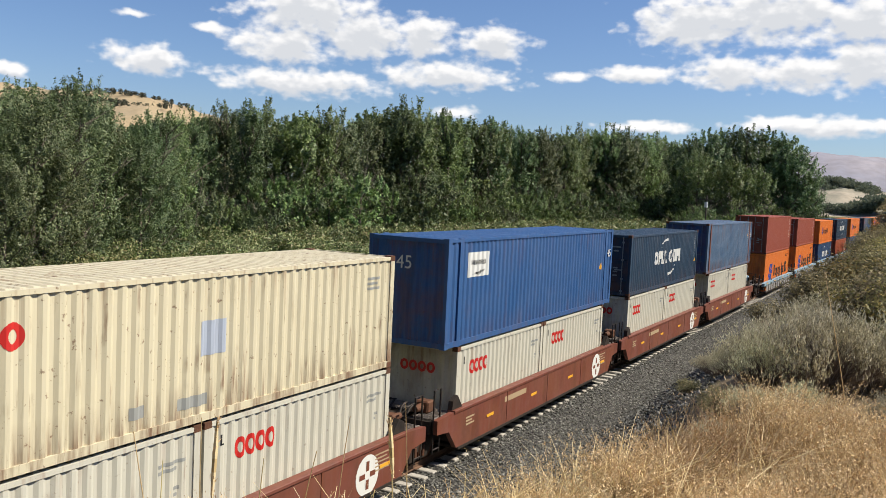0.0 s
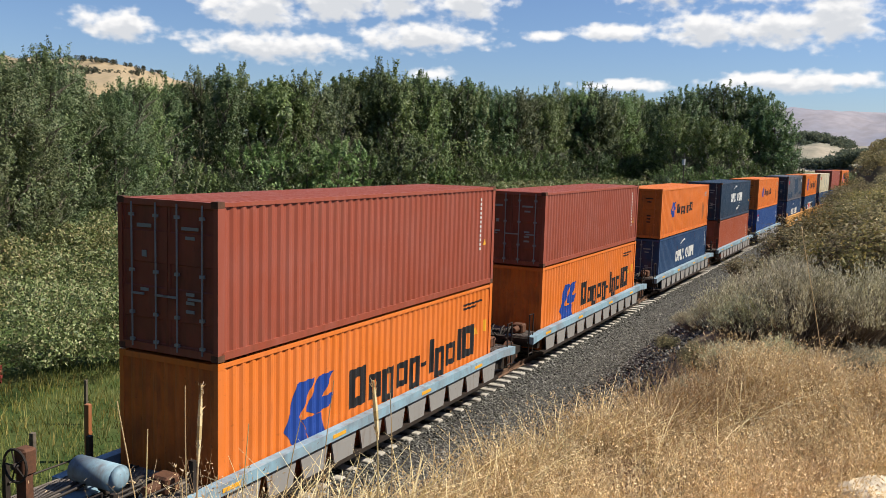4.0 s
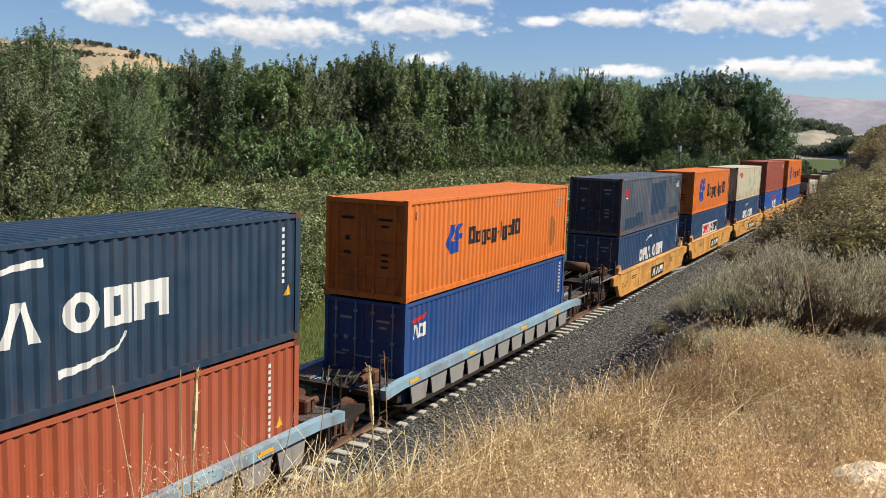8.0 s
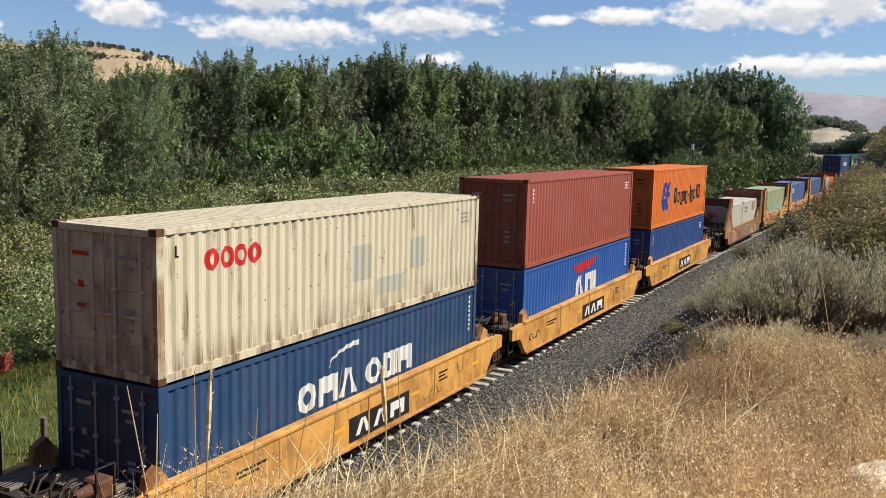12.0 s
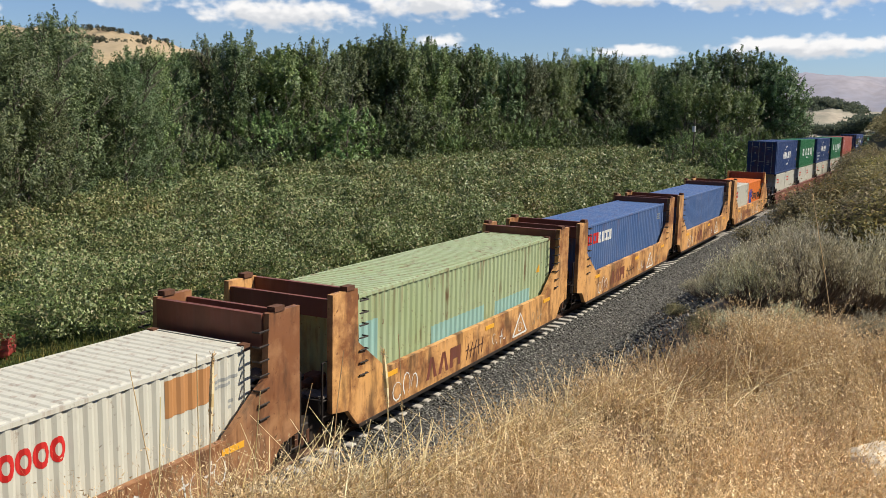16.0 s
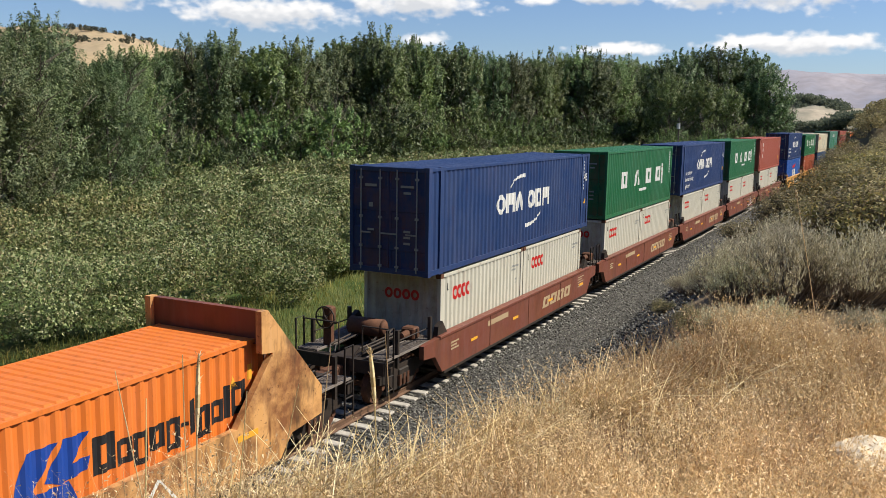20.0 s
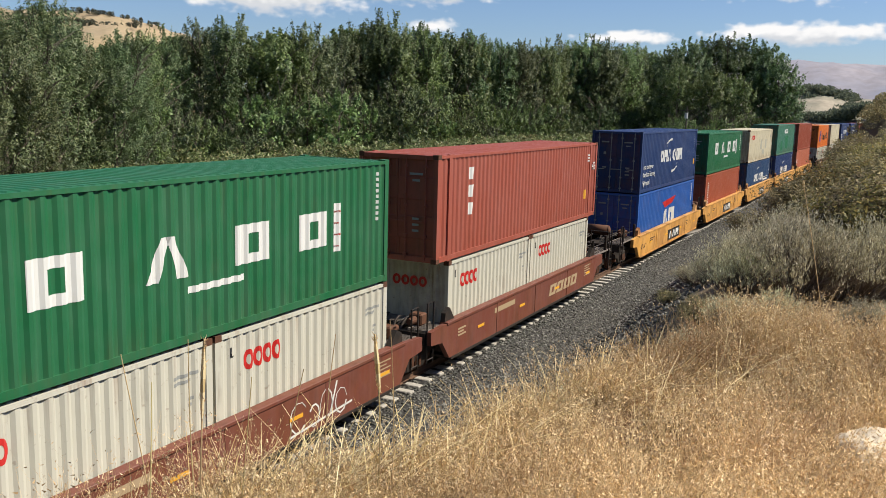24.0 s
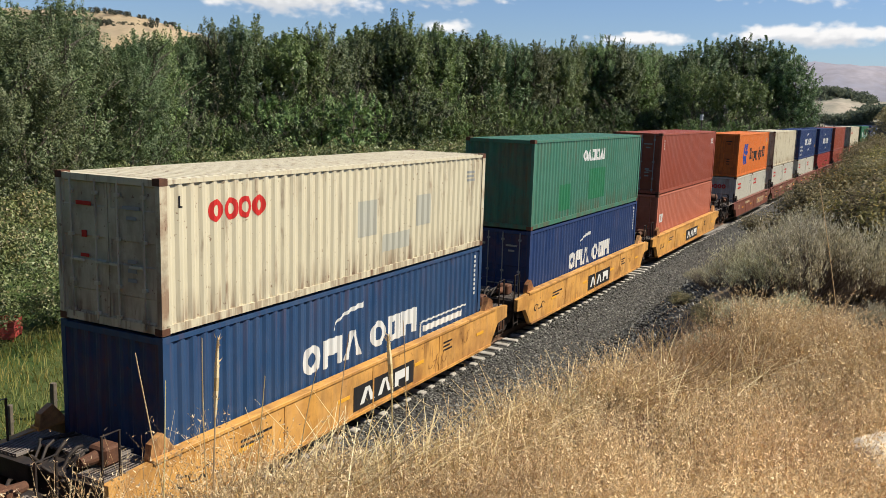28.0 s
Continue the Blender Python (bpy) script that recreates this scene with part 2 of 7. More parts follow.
RED_MARK, BLACK_MARK = ("mark_red", (0.62, 0.02, 0.015)), ("mark_black", (0.012, 0.012, 0.014))
WHITE_MARK, BLUE_MARK, YELLOW_MARK = ("mark_white", (0.78, 0.78, 0.74)), ("mark_blue", (0.01, 0.06, 0.34)), ("mark_yellow", (0.85, 0.42, 0.03))
GREY_MARK, TEAL_MARK, LILAC_MARK = ("mark_grey", (0.34, 0.35, 0.33)), ("mark_teal", (0.30, 0.50, 0.44)), ("mark_lilac", (0.42, 0.47, 0.56))
DARK_GREEN_MARK, SAND_MARK = ("mark_dark_green", (0.02, 0.19, 0.08)), ("mark_sand", (0.45, 0.33, 0.2))


def mark_mat(mk):
    return paint(mk[0], mk[1], 0.12, 0.1, 0.55)


IRON = matte("black_iron", (0.022, 0.019, 0.017), (0.05, 0.036, 0.028), 4, 0.6, 0.2, 0.01)
RUSTY = matte("rusty_iron", (0.085, 0.042, 0.026), (0.15, 0.065, 0.035), 5, 0.8, 0.3, 0.01)
GRATE = matte("steel_grating", (0.24, 0.21, 0.185), (0.15, 0.12, 0.10), 6, 0.7, 0.2, 0.01)
# ---- mesh helpers ----
def link_mesh(name, me, material, parent=None, label=""):
    ob = new(name, me)
    if not me.materials:
        me.materials.append(None)
    ob.material_slots[0].link = "OBJECT"
    ob.material_slots[0].material = material
    if parent is not None:
        ob.parent = parent
    if label:
        tagged(ob, label)
    return ob


def to_mesh(name, bm, smooth=False):
    bmesh.ops.recalc_face_normals(bm, faces=bm.faces)
    me = bpy.data.meshes.new(name)
    bm.to_mesh(me)
    bm.free()
    if smooth:
        me.polygons.foreach_set("use_smooth", [True] * len(me.polygons))
    return me


def part(name, bm, material, parent, label="", smooth=False):
    return link_mesh(name, to_mesh(name, bm, smooth), material, parent, label)


def empty(name):
    ob = new(name)
    ob.empty_display_size = 0.3
    return ob


def box(bm, x0, x1, y0, y1, z0, z1, bevel=0.0):
    v = [bm.verts.new((x, y, z)) for x in (x0, x1) for y in (y0, y1) for z in (z0, z1)]
    fs = [bm.faces.new([v[i] for i in f]) for f in ((0, 1, 3, 2), (4, 6, 7, 5), (0, 4, 5, 1), (2, 3, 7, 6), (0, 2, 6, 4), (1, 5, 7, 3))]
    if bevel:
        bmesh.ops.bevel(bm, geom=list({e for f in fs for e in f.edges}), offset=bevel, segments=1, affect="EDGES")
    return bm


def prism(bm, pts, y0, y1):
    """A plate with the outline pts in x and z, from y0 to y1."""
    a, b = [bm.verts.new((x, y0, z)) for x, z in pts], [bm.verts.new((x, y1, z)) for x, z in pts]
    n = len(pts)
    bm.faces.new(a), bm.faces.new(b[::-1])
    for i in range(n):
        bm.faces.new((a[i], b[i], b[(i + 1) % n], a[(i + 1) % n]))
    bm.normal_update()
    return bm


def rod(bm, p0, p1, r0, r1=None, n=8):
    p0, p1 = Vector(p0), Vector(p1)
    r1 = r0 if r1 is None else r1
    ax = (p1 - p0).normalized()
    u = ax.orthogonal().normalized()
    w = ax.cross(u)
    rings = []
    for p, r in ((p0, r0), (p1, r1)):
        rings.append([bm.verts.new(p + r * (math.cos(2 * math.pi * i / n) * u + math.sin(2 * math.pi * i / n) * w)) for i in range(n)])
    for i in range(n):
        bm.faces.new((rings[0][i], rings[0][(i + 1) % n], rings[1][(i + 1) % n], rings[1][i]))
    bm.faces.new(rings[0][::-1]), bm.faces.new(rings[1])
    return bm


def pipe(bm, pts, r, n=6):
    """A bent bar of even thickness through pts."""
    pts = [Vector(p) for p in pts]
    rings, u = [], None
    for i, p in enumerate(pts):
        d = (pts[min(i + 1, len(pts) - 1)] - pts[max(i - 1, 0)]).normalized()
        u = d.orthogonal().normalized() if u is None else (u - d * u.dot(d)).normalized()
        w = d.cross(u)
        k = 1.25 if 0 < i < len(pts) - 1 else 1.0
        rings.append([bm.verts.new(p + r * k * (math.cos(2 * math.pi * j / n) * u + math.sin(2 * math.pi * j / n) * w)) for j in range(n)])
    for a, b in zip(rings, rings[1:]):
        for j in range(n):
            bm.faces.new((a[j], a[(j + 1) % n], b[(j + 1) % n], b[j]))
    bm.faces.new(rings[0][::-1]), bm.faces.new(rings[-1])
    return bm


def ring(bm, c, axis, R, r, n=16, m=6):
    axis = Vector(axis).normalized()
    u = axis.orthogonal().normalized()
    w = axis.cross(u)
    rows = []
    for i in range(n):
        a = 2 * math.pi * i / n
        d = math.cos(a) * u + math.sin(a) * w
        rows.append([bm.verts.new(Vector(c) + (R + r * math.cos(2 * math.pi * j / m)) * d + r * math.sin(2 * math.pi * j / m) * axis) for j in range(m)])
    for i in range(n):
        for j in range(m):
            bm.faces.new((rows[i][j], rows[(i + 1) % n][j], rows[(i + 1) % n][(j + 1) % m], rows[i][(j + 1) % m]))
    return bm


def raw_mesh(name, verts, faces):
    """A mesh from arrays: verts (n, 3), faces (m, 3 or 4)."""
    me = bpy.data.meshes.new(name)
    verts, faces = np.asarray(verts, np.float32), np.asarray(faces, np.int32)
    k = faces.shape[1]
    me.vertices.add(len(verts))
    me.vertices.foreach_set("co", verts.ravel())
    me.loops.add(faces.size)
    me.loops.foreach_set("vertex_index", faces.ravel())
    me.polygons.add(len(faces))
    me.polygons.foreach_set("loop_start", np.arange(0, faces.size, k, dtype=np.int32))
    me.update(calc_edges=True)
    return me


# ---- the lie of the land ----
BEND = -0.0001516
TRACK_Y = 11.68


def bend(x):
    x = np.maximum(np.asarray(x, float), 0)
    return np.where(x < 500, BEND * x * x, BEND * (500 ** 2 + 1000 * (x - 500)))


def smooth01(v):
    v = np.clip(v, 0, 1)
    return v * v * (3 - 2 * v)


def ground_z(x, y):
    """Height of the land: the bank that carries the eye, the ballast bed, the meadow beyond."""
    x, y = np.asarray(x, float), np.asarray(y, float)
    u = y - bend(x)
    knoll = 5.25 - 1.15 * smooth01((x - 7.2) / 2.0) + 0.5 * smooth01((x - 18) / 40)
    bank = knoll + 0.10 * np.clip(-u, 0, 60) + 0.6 * smooth01((-u - 4) / 20)
    edge = np.minimum(2.3, 3.22 - 0.33 * np.clip(x, 0, 7)) + 1.3 * smooth01((x - 7.5) / 9)
    f = np.clip((u - edge) / (8.4 - edge), 0, 1)
    side = bank * (1 - f) + (-0.62) * f + 0.35 * np.sin(math.pi * f) * 0.6
    z = np.where(u < 8.4, side, -0.62)
    z = np.where(u > 8.9, -0.62 + 0.38 * smooth01((u - 8.9) / 1.25), z)
    z = np.where(u > 13.3, -0.24 - 1.86 * smooth01((u - 13.3) / 4.2), z)
    bumps = 0.10 * np.sin(x * 0.9 + 1.3 * np.sin(u * 0.6)) * np.sin(u * 1.1 + 0.7 * np.sin(x * 0.5))
    return z + bumps * np.clip((8.2 - u) / 2, 0, 1) + np.where(u > 17.5, 0.12 * np.sin(x * 0.21) * np.sin(u * 0.17), 0)


def build_ground():
    xs = np.unique(np.concatenate([np.linspace(-3000, -60, 20), np.linspace(-60, -4, 29), np.linspace(-4, 30, 120), np.linspace(30, 120, 110), np.linspace(120, 400, 70), np.linspace(400, 3000, 30)]))
    us = np.unique(np.concatenate([np.linspace(-1500, -40, 16), np.linspace(-40, -4, 25), np.linspace(-4, 9, 66), np.linspace(9, 18, 37), np.linspace(18, 90, 40), np.linspace(90, 3000, 24)]))
    X, U = np.meshgrid(xs, us, indexing="ij")
    Y = U + bend(X)
    Z = ground_z(X, Y)
    v = np.stack([X, Y, Z], -1).reshape(-1, 3)
    n = len(us)
    i, j = np.meshgrid(np.arange(len(xs) - 1), np.arange(n - 1), indexing="ij")
    a = (i * n + j).ravel()
    me = raw_mesh("ground", v, np.stack([a, a + n, a + n + 1, a + 1], -1))
    me.polygons.foreach_set("use_smooth", [True] * len(me.polygons))
    # dry soil on the bank, crushed stone by the track, green meadow beyond: told apart by the distance from the bent track
    m, nt, b = node_mat("land")
    tc = nt.nodes.new("ShaderNodeTexCoord")
    co = tc.outputs["Object"]
    at = nt.nodes.new("ShaderNodeAttribute")
    at.attribute_name = "across"
    soil = blend(nt, ramp(nt, add_noise(nt, co, 1.2, 6), 0.3, 0.7), (0.16, 0.115, 0.07), (0.26, 0.19, 0.11))
    vor = nt.nodes.new("ShaderNodeTexVoronoi")
    vor.inputs["Scale"].default_value = 15
    nt.links.new(co, vor.inputs["Vector"])
    sepc = nt.nodes.new("ShaderNodeSeparateColor")
    nt.links.new(vor.outputs["Color"], sepc.inputs[0])
    stone = blend(nt, sepc.outputs[0], (0.045, 0.044, 0.038), (0.21, 0.205, 0.18))
    stone = blend(nt, ramp(nt, vor.outputs["Distance"], 0.25, 0.62), stone, (0.03, 0.028, 0.027))
    grass = blend(nt, ramp(nt, add_noise(nt, co, 0.5, 6), 0.35, 0.65), (0.036, 0.066, 0.016), (0.085, 0.10, 0.032))
    ragged = nt.nodes.new("ShaderNodeMath")
    nt.links.new(at.outputs["Fac"], ragged.inputs[0])
    nt.links.new(ramp(nt, add_noise(nt, co, 0.8, 5), 0, 1, -0.8, 0.8), ragged.inputs[1])
    c = blend(nt, ramp(nt, ragged.outputs[0], 2.9, 3.6), soil, stone)
    c = blend(nt, ramp(nt, ragged.outputs[0], 15.2, 16.6), c, grass)
    far = nt.nodes.new("ShaderNodeMapRange")
    far.inputs["From Min"].default_value, far.inputs["From Max"].default_value = 130, 260
    nt.links.new(at.outputs["Fac"], far.inputs["Value"])
    c = blend(nt, far.outputs[0], c, (0.42, 0.30, 0.15))
    nt.links.new(c, b.inputs["Base Color"])
    b.inputs["Roughness"].default_value = 0.95
    b.inputs["Specular IOR Level"].default_value = 0.15
    stony = times(nt, ramp(nt, ragged.outputs[0], 2.9, 3.6), ramp(nt, ragged.outputs[0], 16.6, 15.2))
    bump(nt, b, blend(nt, stony, add_noise(nt, co, 9, 5), vor.outputs["Distance"]), 0.6, 0.05)
    attr = me.attributes.new("across", "FLOAT", "POINT")
    attr.data.foreach_set("value", U.astype(np.float32).ravel())
    tagged(link_mesh("ground", me, m), "dry soil bank, grey crushed stone bed and green meadow", "ground", kind="structure")


build_ground()


# ---- track ----
def along(x):
    """Pose of a thing on the track at x."""
    slope = 2 * BEND * min(max(x, 0), 500)
    return pose(x, TRACK_Y + float(bend(x)), 0, 0, 0, math.degrees(math.atan(slope)))


def build_track():
    rail_mat, wood = matte("worn_rail", (0.10, 0.06, 0.04), (0.19, 0.11, 0.07), 3, 0.5, 0.2), matte("grey_sleeper", (0.34, 0.31, 0.27), (0.50, 0.47, 0.42), 2, 0.9, 0.4, 0.01, 18)
    prof = ((-0.07, -0.18), (0.07, -0.18), (0.07, -0.165), (0.012, -0.14), (0.012, -0.05), (0.036, -0.035), (0.036, -0.004), (0.028, 0), (-0.028, 0), (-0.036, -0.004), (-0.036, -0.035), (-0.012, -0.05), (-0.012, -0.14), (-0.07, -0.165))
    xs = np.concatenate([np.linspace(-500, 0, 11), np.linspace(10, 500, 50), np.linspace(540, 900, 10)])
    for side in (-0.76, 0.76):
        bm, rows = bmesh.new(), []
        for x in xs:
            m = along(x)
            rows.append([bm.verts.new(m @ Vector((0, side + py, pz))) for py, pz in prof])
        for a, b in zip(rows, rows[1:]):
            for i in range(len(prof)):
                bm.faces.new((a[i], a[(i + 1) % len(prof)], b[(i + 1) % len(prof)], b[i]))
        tagged(part("rail", bm, rail_mat, None), "rusty steel rail with a worn bright head on concrete sleepers", "rail", "rails of the track")
    bm = bmesh.new()
    box(bm, -0.12, 0.12, -1.3, 1.3, -0.36, -0.185, 0.02)
    me = to_mesh("sleeper", bm)
    bed = empty("sleeper_row")
    tagged(bed, "row of pale grey sleepers half sunk in crushed stone", "sleepers", kind="structure")
    rng = random.Random(5)
    n = 0
    while n < 260:
        x = 2 + n * 0.61
        ob = link_mesh("sleeper", me, wood, bed)
        ob.matrix_basis = along(x + rng.uniform(-0.02, 0.02)) @ pose(0, rng.uniform(-0.05, 0.05), rng.uniform(-0.015, 0.01), 0, 0, rng.uniform(-1, 1))
        n += 1
    v, f = [], []
    base = np.array([c.co for c in me.vertices])
    polys = [list(p.vertices) for p in me.polygons if len(p.vertices) == 4]
    for x in np.arange(2 + 260 * 0.61, 480, 0.61):
        m = np.array(along(float(x)))
        o = len(v) * len(base)
        v.append(base @ m[:3, :3].T + m[:3, 3])
        f += [[i + o for i in p] for p in polys]
    tagged(link_mesh("far_sleepers", raw_mesh("far_sleepers", np.concatenate(v), f), wood), "far pale grey sleepers along the track", "sleepers", kind="stuff")


# ---- containers ----
FEET = {20: 6.058, 40: 12.192, 45: 13.716}
HALF_W = 1.219
CACHE = {}
PITCH = 0.278
DEPTH = 0.036


def folds(a, b):
    """Break points (place, depth) of a corrugated sheet from a to b: outer flat, slope, inner flat, slope."""
    n = max(1, round((b - a) / PITCH))
    p = (b - a) / n
    out = []
    for i in range(n):
        s = a + i * p
        out += [(s, 0.0), (s + 0.26 * p, 0.0), (s + 0.5 * p, DEPTH), (s + 0.76 * p, DEPTH)]
    return out + [(b, 0.0)]


def cached(key, make):
    if key not in CACHE:
        CACHE[key] = make()
    return CACHE[key]


def sheet(rows):
    """A skin through rows of points."""
    bm = bmesh.new()
    vs = [[bm.verts.new(p) for p in r] for r in rows]
    for a, b in zip(vs, vs[1:]):
        for i in range(len(a) - 1):
            bm.faces.new((a[i], a[i + 1], b[i + 1], b[i]))
    return bm


def side_mesh(L, h, s):
    def make():
        f = folds(-L / 2 + 0.15, L / 2 - 0.15)
        y = s * (HALF_W - 0.012)
        bm = sheet([[(x, y - s * d, z) for x, d in f] for z in (0.15, h - 0.09)])
        back = sheet([[(x, y - s * (d + 0.004), z) for x, d in f] for z in (0.15, h - 0.09)])
        me0 = to_mesh("t", back)
        bm.from_mesh(me0)
        bpy.data.meshes.remove(me0)
        return to_mesh("side_wall", bm)
    return cached(("side", L, h, s), make)


def roof_mesh(L, h):
    def make():
        n = int((L - 0.5) / 0.21)
        p = (L - 0.5) / n
        f = [(-L / 2 + 0.1, 0.02)]
        for i in range(n):
            s = -L / 2 + 0.25 + i * p
            f += [(s, 0.02), (s + 0.2 * p, 0.0), (s + 0.62 * p, 0.0), (s + 0.82 * p, 0.02)]
        f.append((L / 2 - 0.1, 0.02))
        rows = [[(x, y, h - 0.012 - d) for x, d in f] for y in (-HALF_W + 0.12, HALF_W - 0.12)]
        flat = [[(x, s * (HALF_W - 0.05), h - 0.034) for x, d in f] for s in (-1, 1)]
        return to_mesh("roof", sheet([flat[0], rows[0], rows[1], flat[1]]))
    return cached(("roof", L, h), make)


def end_mesh(L, h, s):
    def make():
        f = folds(-HALF_W + 0.1, HALF_W - 0.1)
        x = s * (L / 2 - 0.02)
        bm = sheet([[(x - s * d, y, z) for y, d in f] for z in (0.15, h - 0.12)])
        box(bm, x - s * 0.06, x - s * 0.05, -HALF_W + 0.1, HALF_W - 0.1, 0.15, h - 0.12)
        return to_mesh("end_wall", bm)
    return cached(("end", L, h, s), make)


def door_mesh(L, h, s, leaf):
    def make():
        y0, y1 = (-HALF_W + 0.09, -0.008) if leaf < 0 else (0.008, HALF_W - 0.09)
        x, hh = s * (L / 2 - 0.03), (h - 0.27) / 5
        zs = [(0.15, 0.0)]
        for i in range(5):
            d = 0.022 if i % 2 == 0 else 0.0
            zs += [(0.18 + i * hh, 0.0), (0.20 + i * hh, d), (0.11 + (i + 1) * hh, d), (0.13 + (i + 1) * hh, 0.0)]
        zs.append((h - 0.12, 0.0))
        ys = ((y0, 1), (y0 + 0.05, 1), (y0 + 0.07, 0), (y1 - 0.07, 0), (y1 - 0.05, 1), (y1, 1))
        rows = [[(x - s * (0.0 if edge else d), y, z) for z, d in zs] for y, edge in ys]
        rows = [[(x - s * 0.05, y0, z) for z, d in zs]] + rows + [[(x - s * 0.05, y1, z) for z, d in zs]]
        return to_mesh("door", sheet(rows))
    return cached(("door", L, h, s, leaf), make)


def one_box(key, *args):
    return cached((key, args), lambda: to_mesh(key, box(bmesh.new(), *args)))


def clip(poly, axis_x, keep_more):
    out = []
    for (x0, z0), (x1, z1) in zip(poly, poly[1:] + poly[:1]):
        in0, in1 = (x0 >= axis_x, x1 >= axis_x) if keep_more else (x0 <= axis_x, x1 <= axis_x)
        if in0:
            out.append((x0, z0))
        if in0 != in1:
            k = (axis_x - x0) / (x1 - x0)
            out.append((axis_x, z0 + k * (z1 - z0)))
    return out


def mark_mesh(polys, L):
    """Convex outlines (x, z) laid like paint on the folds of the near side."""
    f = folds(-L / 2 + 0.15, L / 2 - 0.15)
    bm = bmesh.new()
    for poly in polys:
        lo, hi = min(p[0] for p in poly), max(p[0] for p in poly)
        for (xa, da), (xb, db) in zip(f, f[1:]):
            if xb <= lo or xa >= hi:
                continue
            q = clip(clip(poly, xa, True), xb, False)
            if len(q) < 3:
                continue
            vs = []
            for x, z in q:
                d = da + (db - da) * (x - xa) / (xb - xa)
                vs.append(bm.verts.new((x, -HALF_W + 0.012 + d - 0.004, z)))
            try:
                bm.faces.new(vs)
            except ValueError:
                pass
    bmesh.ops.remove_doubles(bm, verts=bm.verts, dist=0.0005)
    return to_mesh("mark", bm)


def rect(x0, x1, z0, z1):
    return [(x0, z0), (x1, z0), (x1, z1), (x0, z1)]


def disc(cx, cz, rx, rz, n=14):
    return [(cx + rx * math.cos(2 * math.pi * i / n), cz + rz * math.sin(2 * math.pi * i / n)) for i in range(n)]


def arc(cx, cz, rx, rz, a0, a1, w, n=8):
    """Tapering curved band, as quads."""
    out = []
    for i in range(n):
        a, b = radians(a0 + (a1 - a0) * i / n), radians(a0 + (a1 - a0) * (i + 1) / n)
        wa, wb = w * (0.25 + 0.75 * i / n), w * (0.25 + 0.75 * (i + 1) / n)
        q = [(cx + (rx - wa) * math.cos(a), cz + (rz - wa) * math.sin(a)), (cx + rx * math.cos(a), cz + rz * math.sin(a)),
             (cx + rx * math.cos(b), cz + rz * math.sin(b)), (cx + (rx - wb) * math.cos(b), cz + (rz - wb) * math.sin(b))]
        out.append(q)
    return out


def hoop(cx, cz, rx, rz, w, n=16):
    out = []
    for i in range(n):
        a, b = 2 * math.pi * i / n, 2 * math.pi * (i + 1) / n
        p = lambda t, k: (cx + (rx - k) * math.cos(t), cz + (rz - k) * math.sin(t))
        out.append([p(a, w), p(a, 0), p(b, 0), p(b, w)])
    return out


def frame_shape(x0, x1, z0, z1, w):
    return [rect(x0, x1, z0, z0 + w), rect(x0, x1, z1 - w, z1), rect(x0, x0 + w, z0 + w, z1 - w), rect(x1 - w, x1, z0 + w, z1 - w)]


def blocks(x, z, h, spec, gap=0.16):
    """A row of plain shapes, each a list of outlines: o hoop, b frame, t post, m low frame, p hanging frame, w slab, r wedge."""
    out, w = [], 0.245 * h
    for ch in spec:
        if ch == "o":
            out.append(hoop(x + 0.42 * h, z + h / 2, 0.42 * h, h / 2, w)); x += 0.84 * h
        elif ch == "t":
            out.append([rect(x, x + w, z, z + h)]); x += w
        elif ch == "b":
            out.append(frame_shape(x, x + 0.7 * h, z, z + h, w)); x += 0.7 * h
        elif ch == "m":
            out.append(frame_shape(x, x + 0.52 * h, z, z + 0.68 * h, 0.17 * h)); x += 0.52 * h
        elif ch == "p":
            out.append(frame_shape(x, x + 0.52 * h, z - 0.22 * h, z + 0.68 * h, 0.17 * h)); x += 0.52 * h
        elif ch == "w":
            out.append([[(x, z), (x + w, z), (x + w, z + h), (x, z + h)], [(x + 0.68 * h, z), (x + 0.68 * h + w, z), (x + 0.68 * h + w, z + h), (x + 0.68 * h, z + h)], [(x + w, z + 0.4 * h), (x + 0.68 * h, z + 0.4 * h), (x + 0.68 * h, z + h), (x + w, z + h)]]); x += 0.88 * h
        elif ch == "r":
            out.append([[(x, z), (x + 0.24 * h, z), (x + 0.5 * h, z + h), (x + 0.3 * h, z + h)], [(x + 0.62 * h, z), (x + 0.86 * h, z), (x + 0.56 * h, z + h), (x + 0.42 * h, z + h)]]); x += 0.86 * h
        elif ch == "-":
            out.append([rect(x, x + 0.28 * h, z + 0.3 * h, z + 0.42 * h)]); x += 0.28 * h
        elif ch == " ":
            x += 0.3 * h
        x += gap * h
    return out


def bars(x, z, w, n, h=0.06, step=0.11, vertical=False):
    """Lettering too small to read: plain bars."""
    out = []
    for i in range(n):
        if vertical:
            out.append(rect(x, x + 0.07, z - i * 0.13, z - i * 0.13 + 0.08))
        else:
            out.append(rect(x, x + w * (1 if i % 2 == 0 else 0.72), z - i * step, z - i * step + h))
    return out


def flag_shape(x, z, h):
    """Slanted double-blade emblem."""
    k = h / 1.25
    p = [[(0.0, 0.45), (0.3, 0.0), (0.62, 0.05), (0.36, 0.62)], [(0.0, 0.45), (0.36, 0.62), (0.72, 1.25), (0.28, 1.25)],
         [(0.4, 0.55), (0.66, 0.03), (1.02, 0.08), (0.88, 0.55)], [(0.5, 0.68), (0.75, 0.55), (1.15, 0.62), (1.2, 0.84), (0.92, 0.82)], [(0.5, 0.68), (0.92, 0.82), (1.2, 1.25), (0.82, 1.25)]]
    return [[(x + a * k * 1.25, z + b * k) for a, b in q] for q in p]


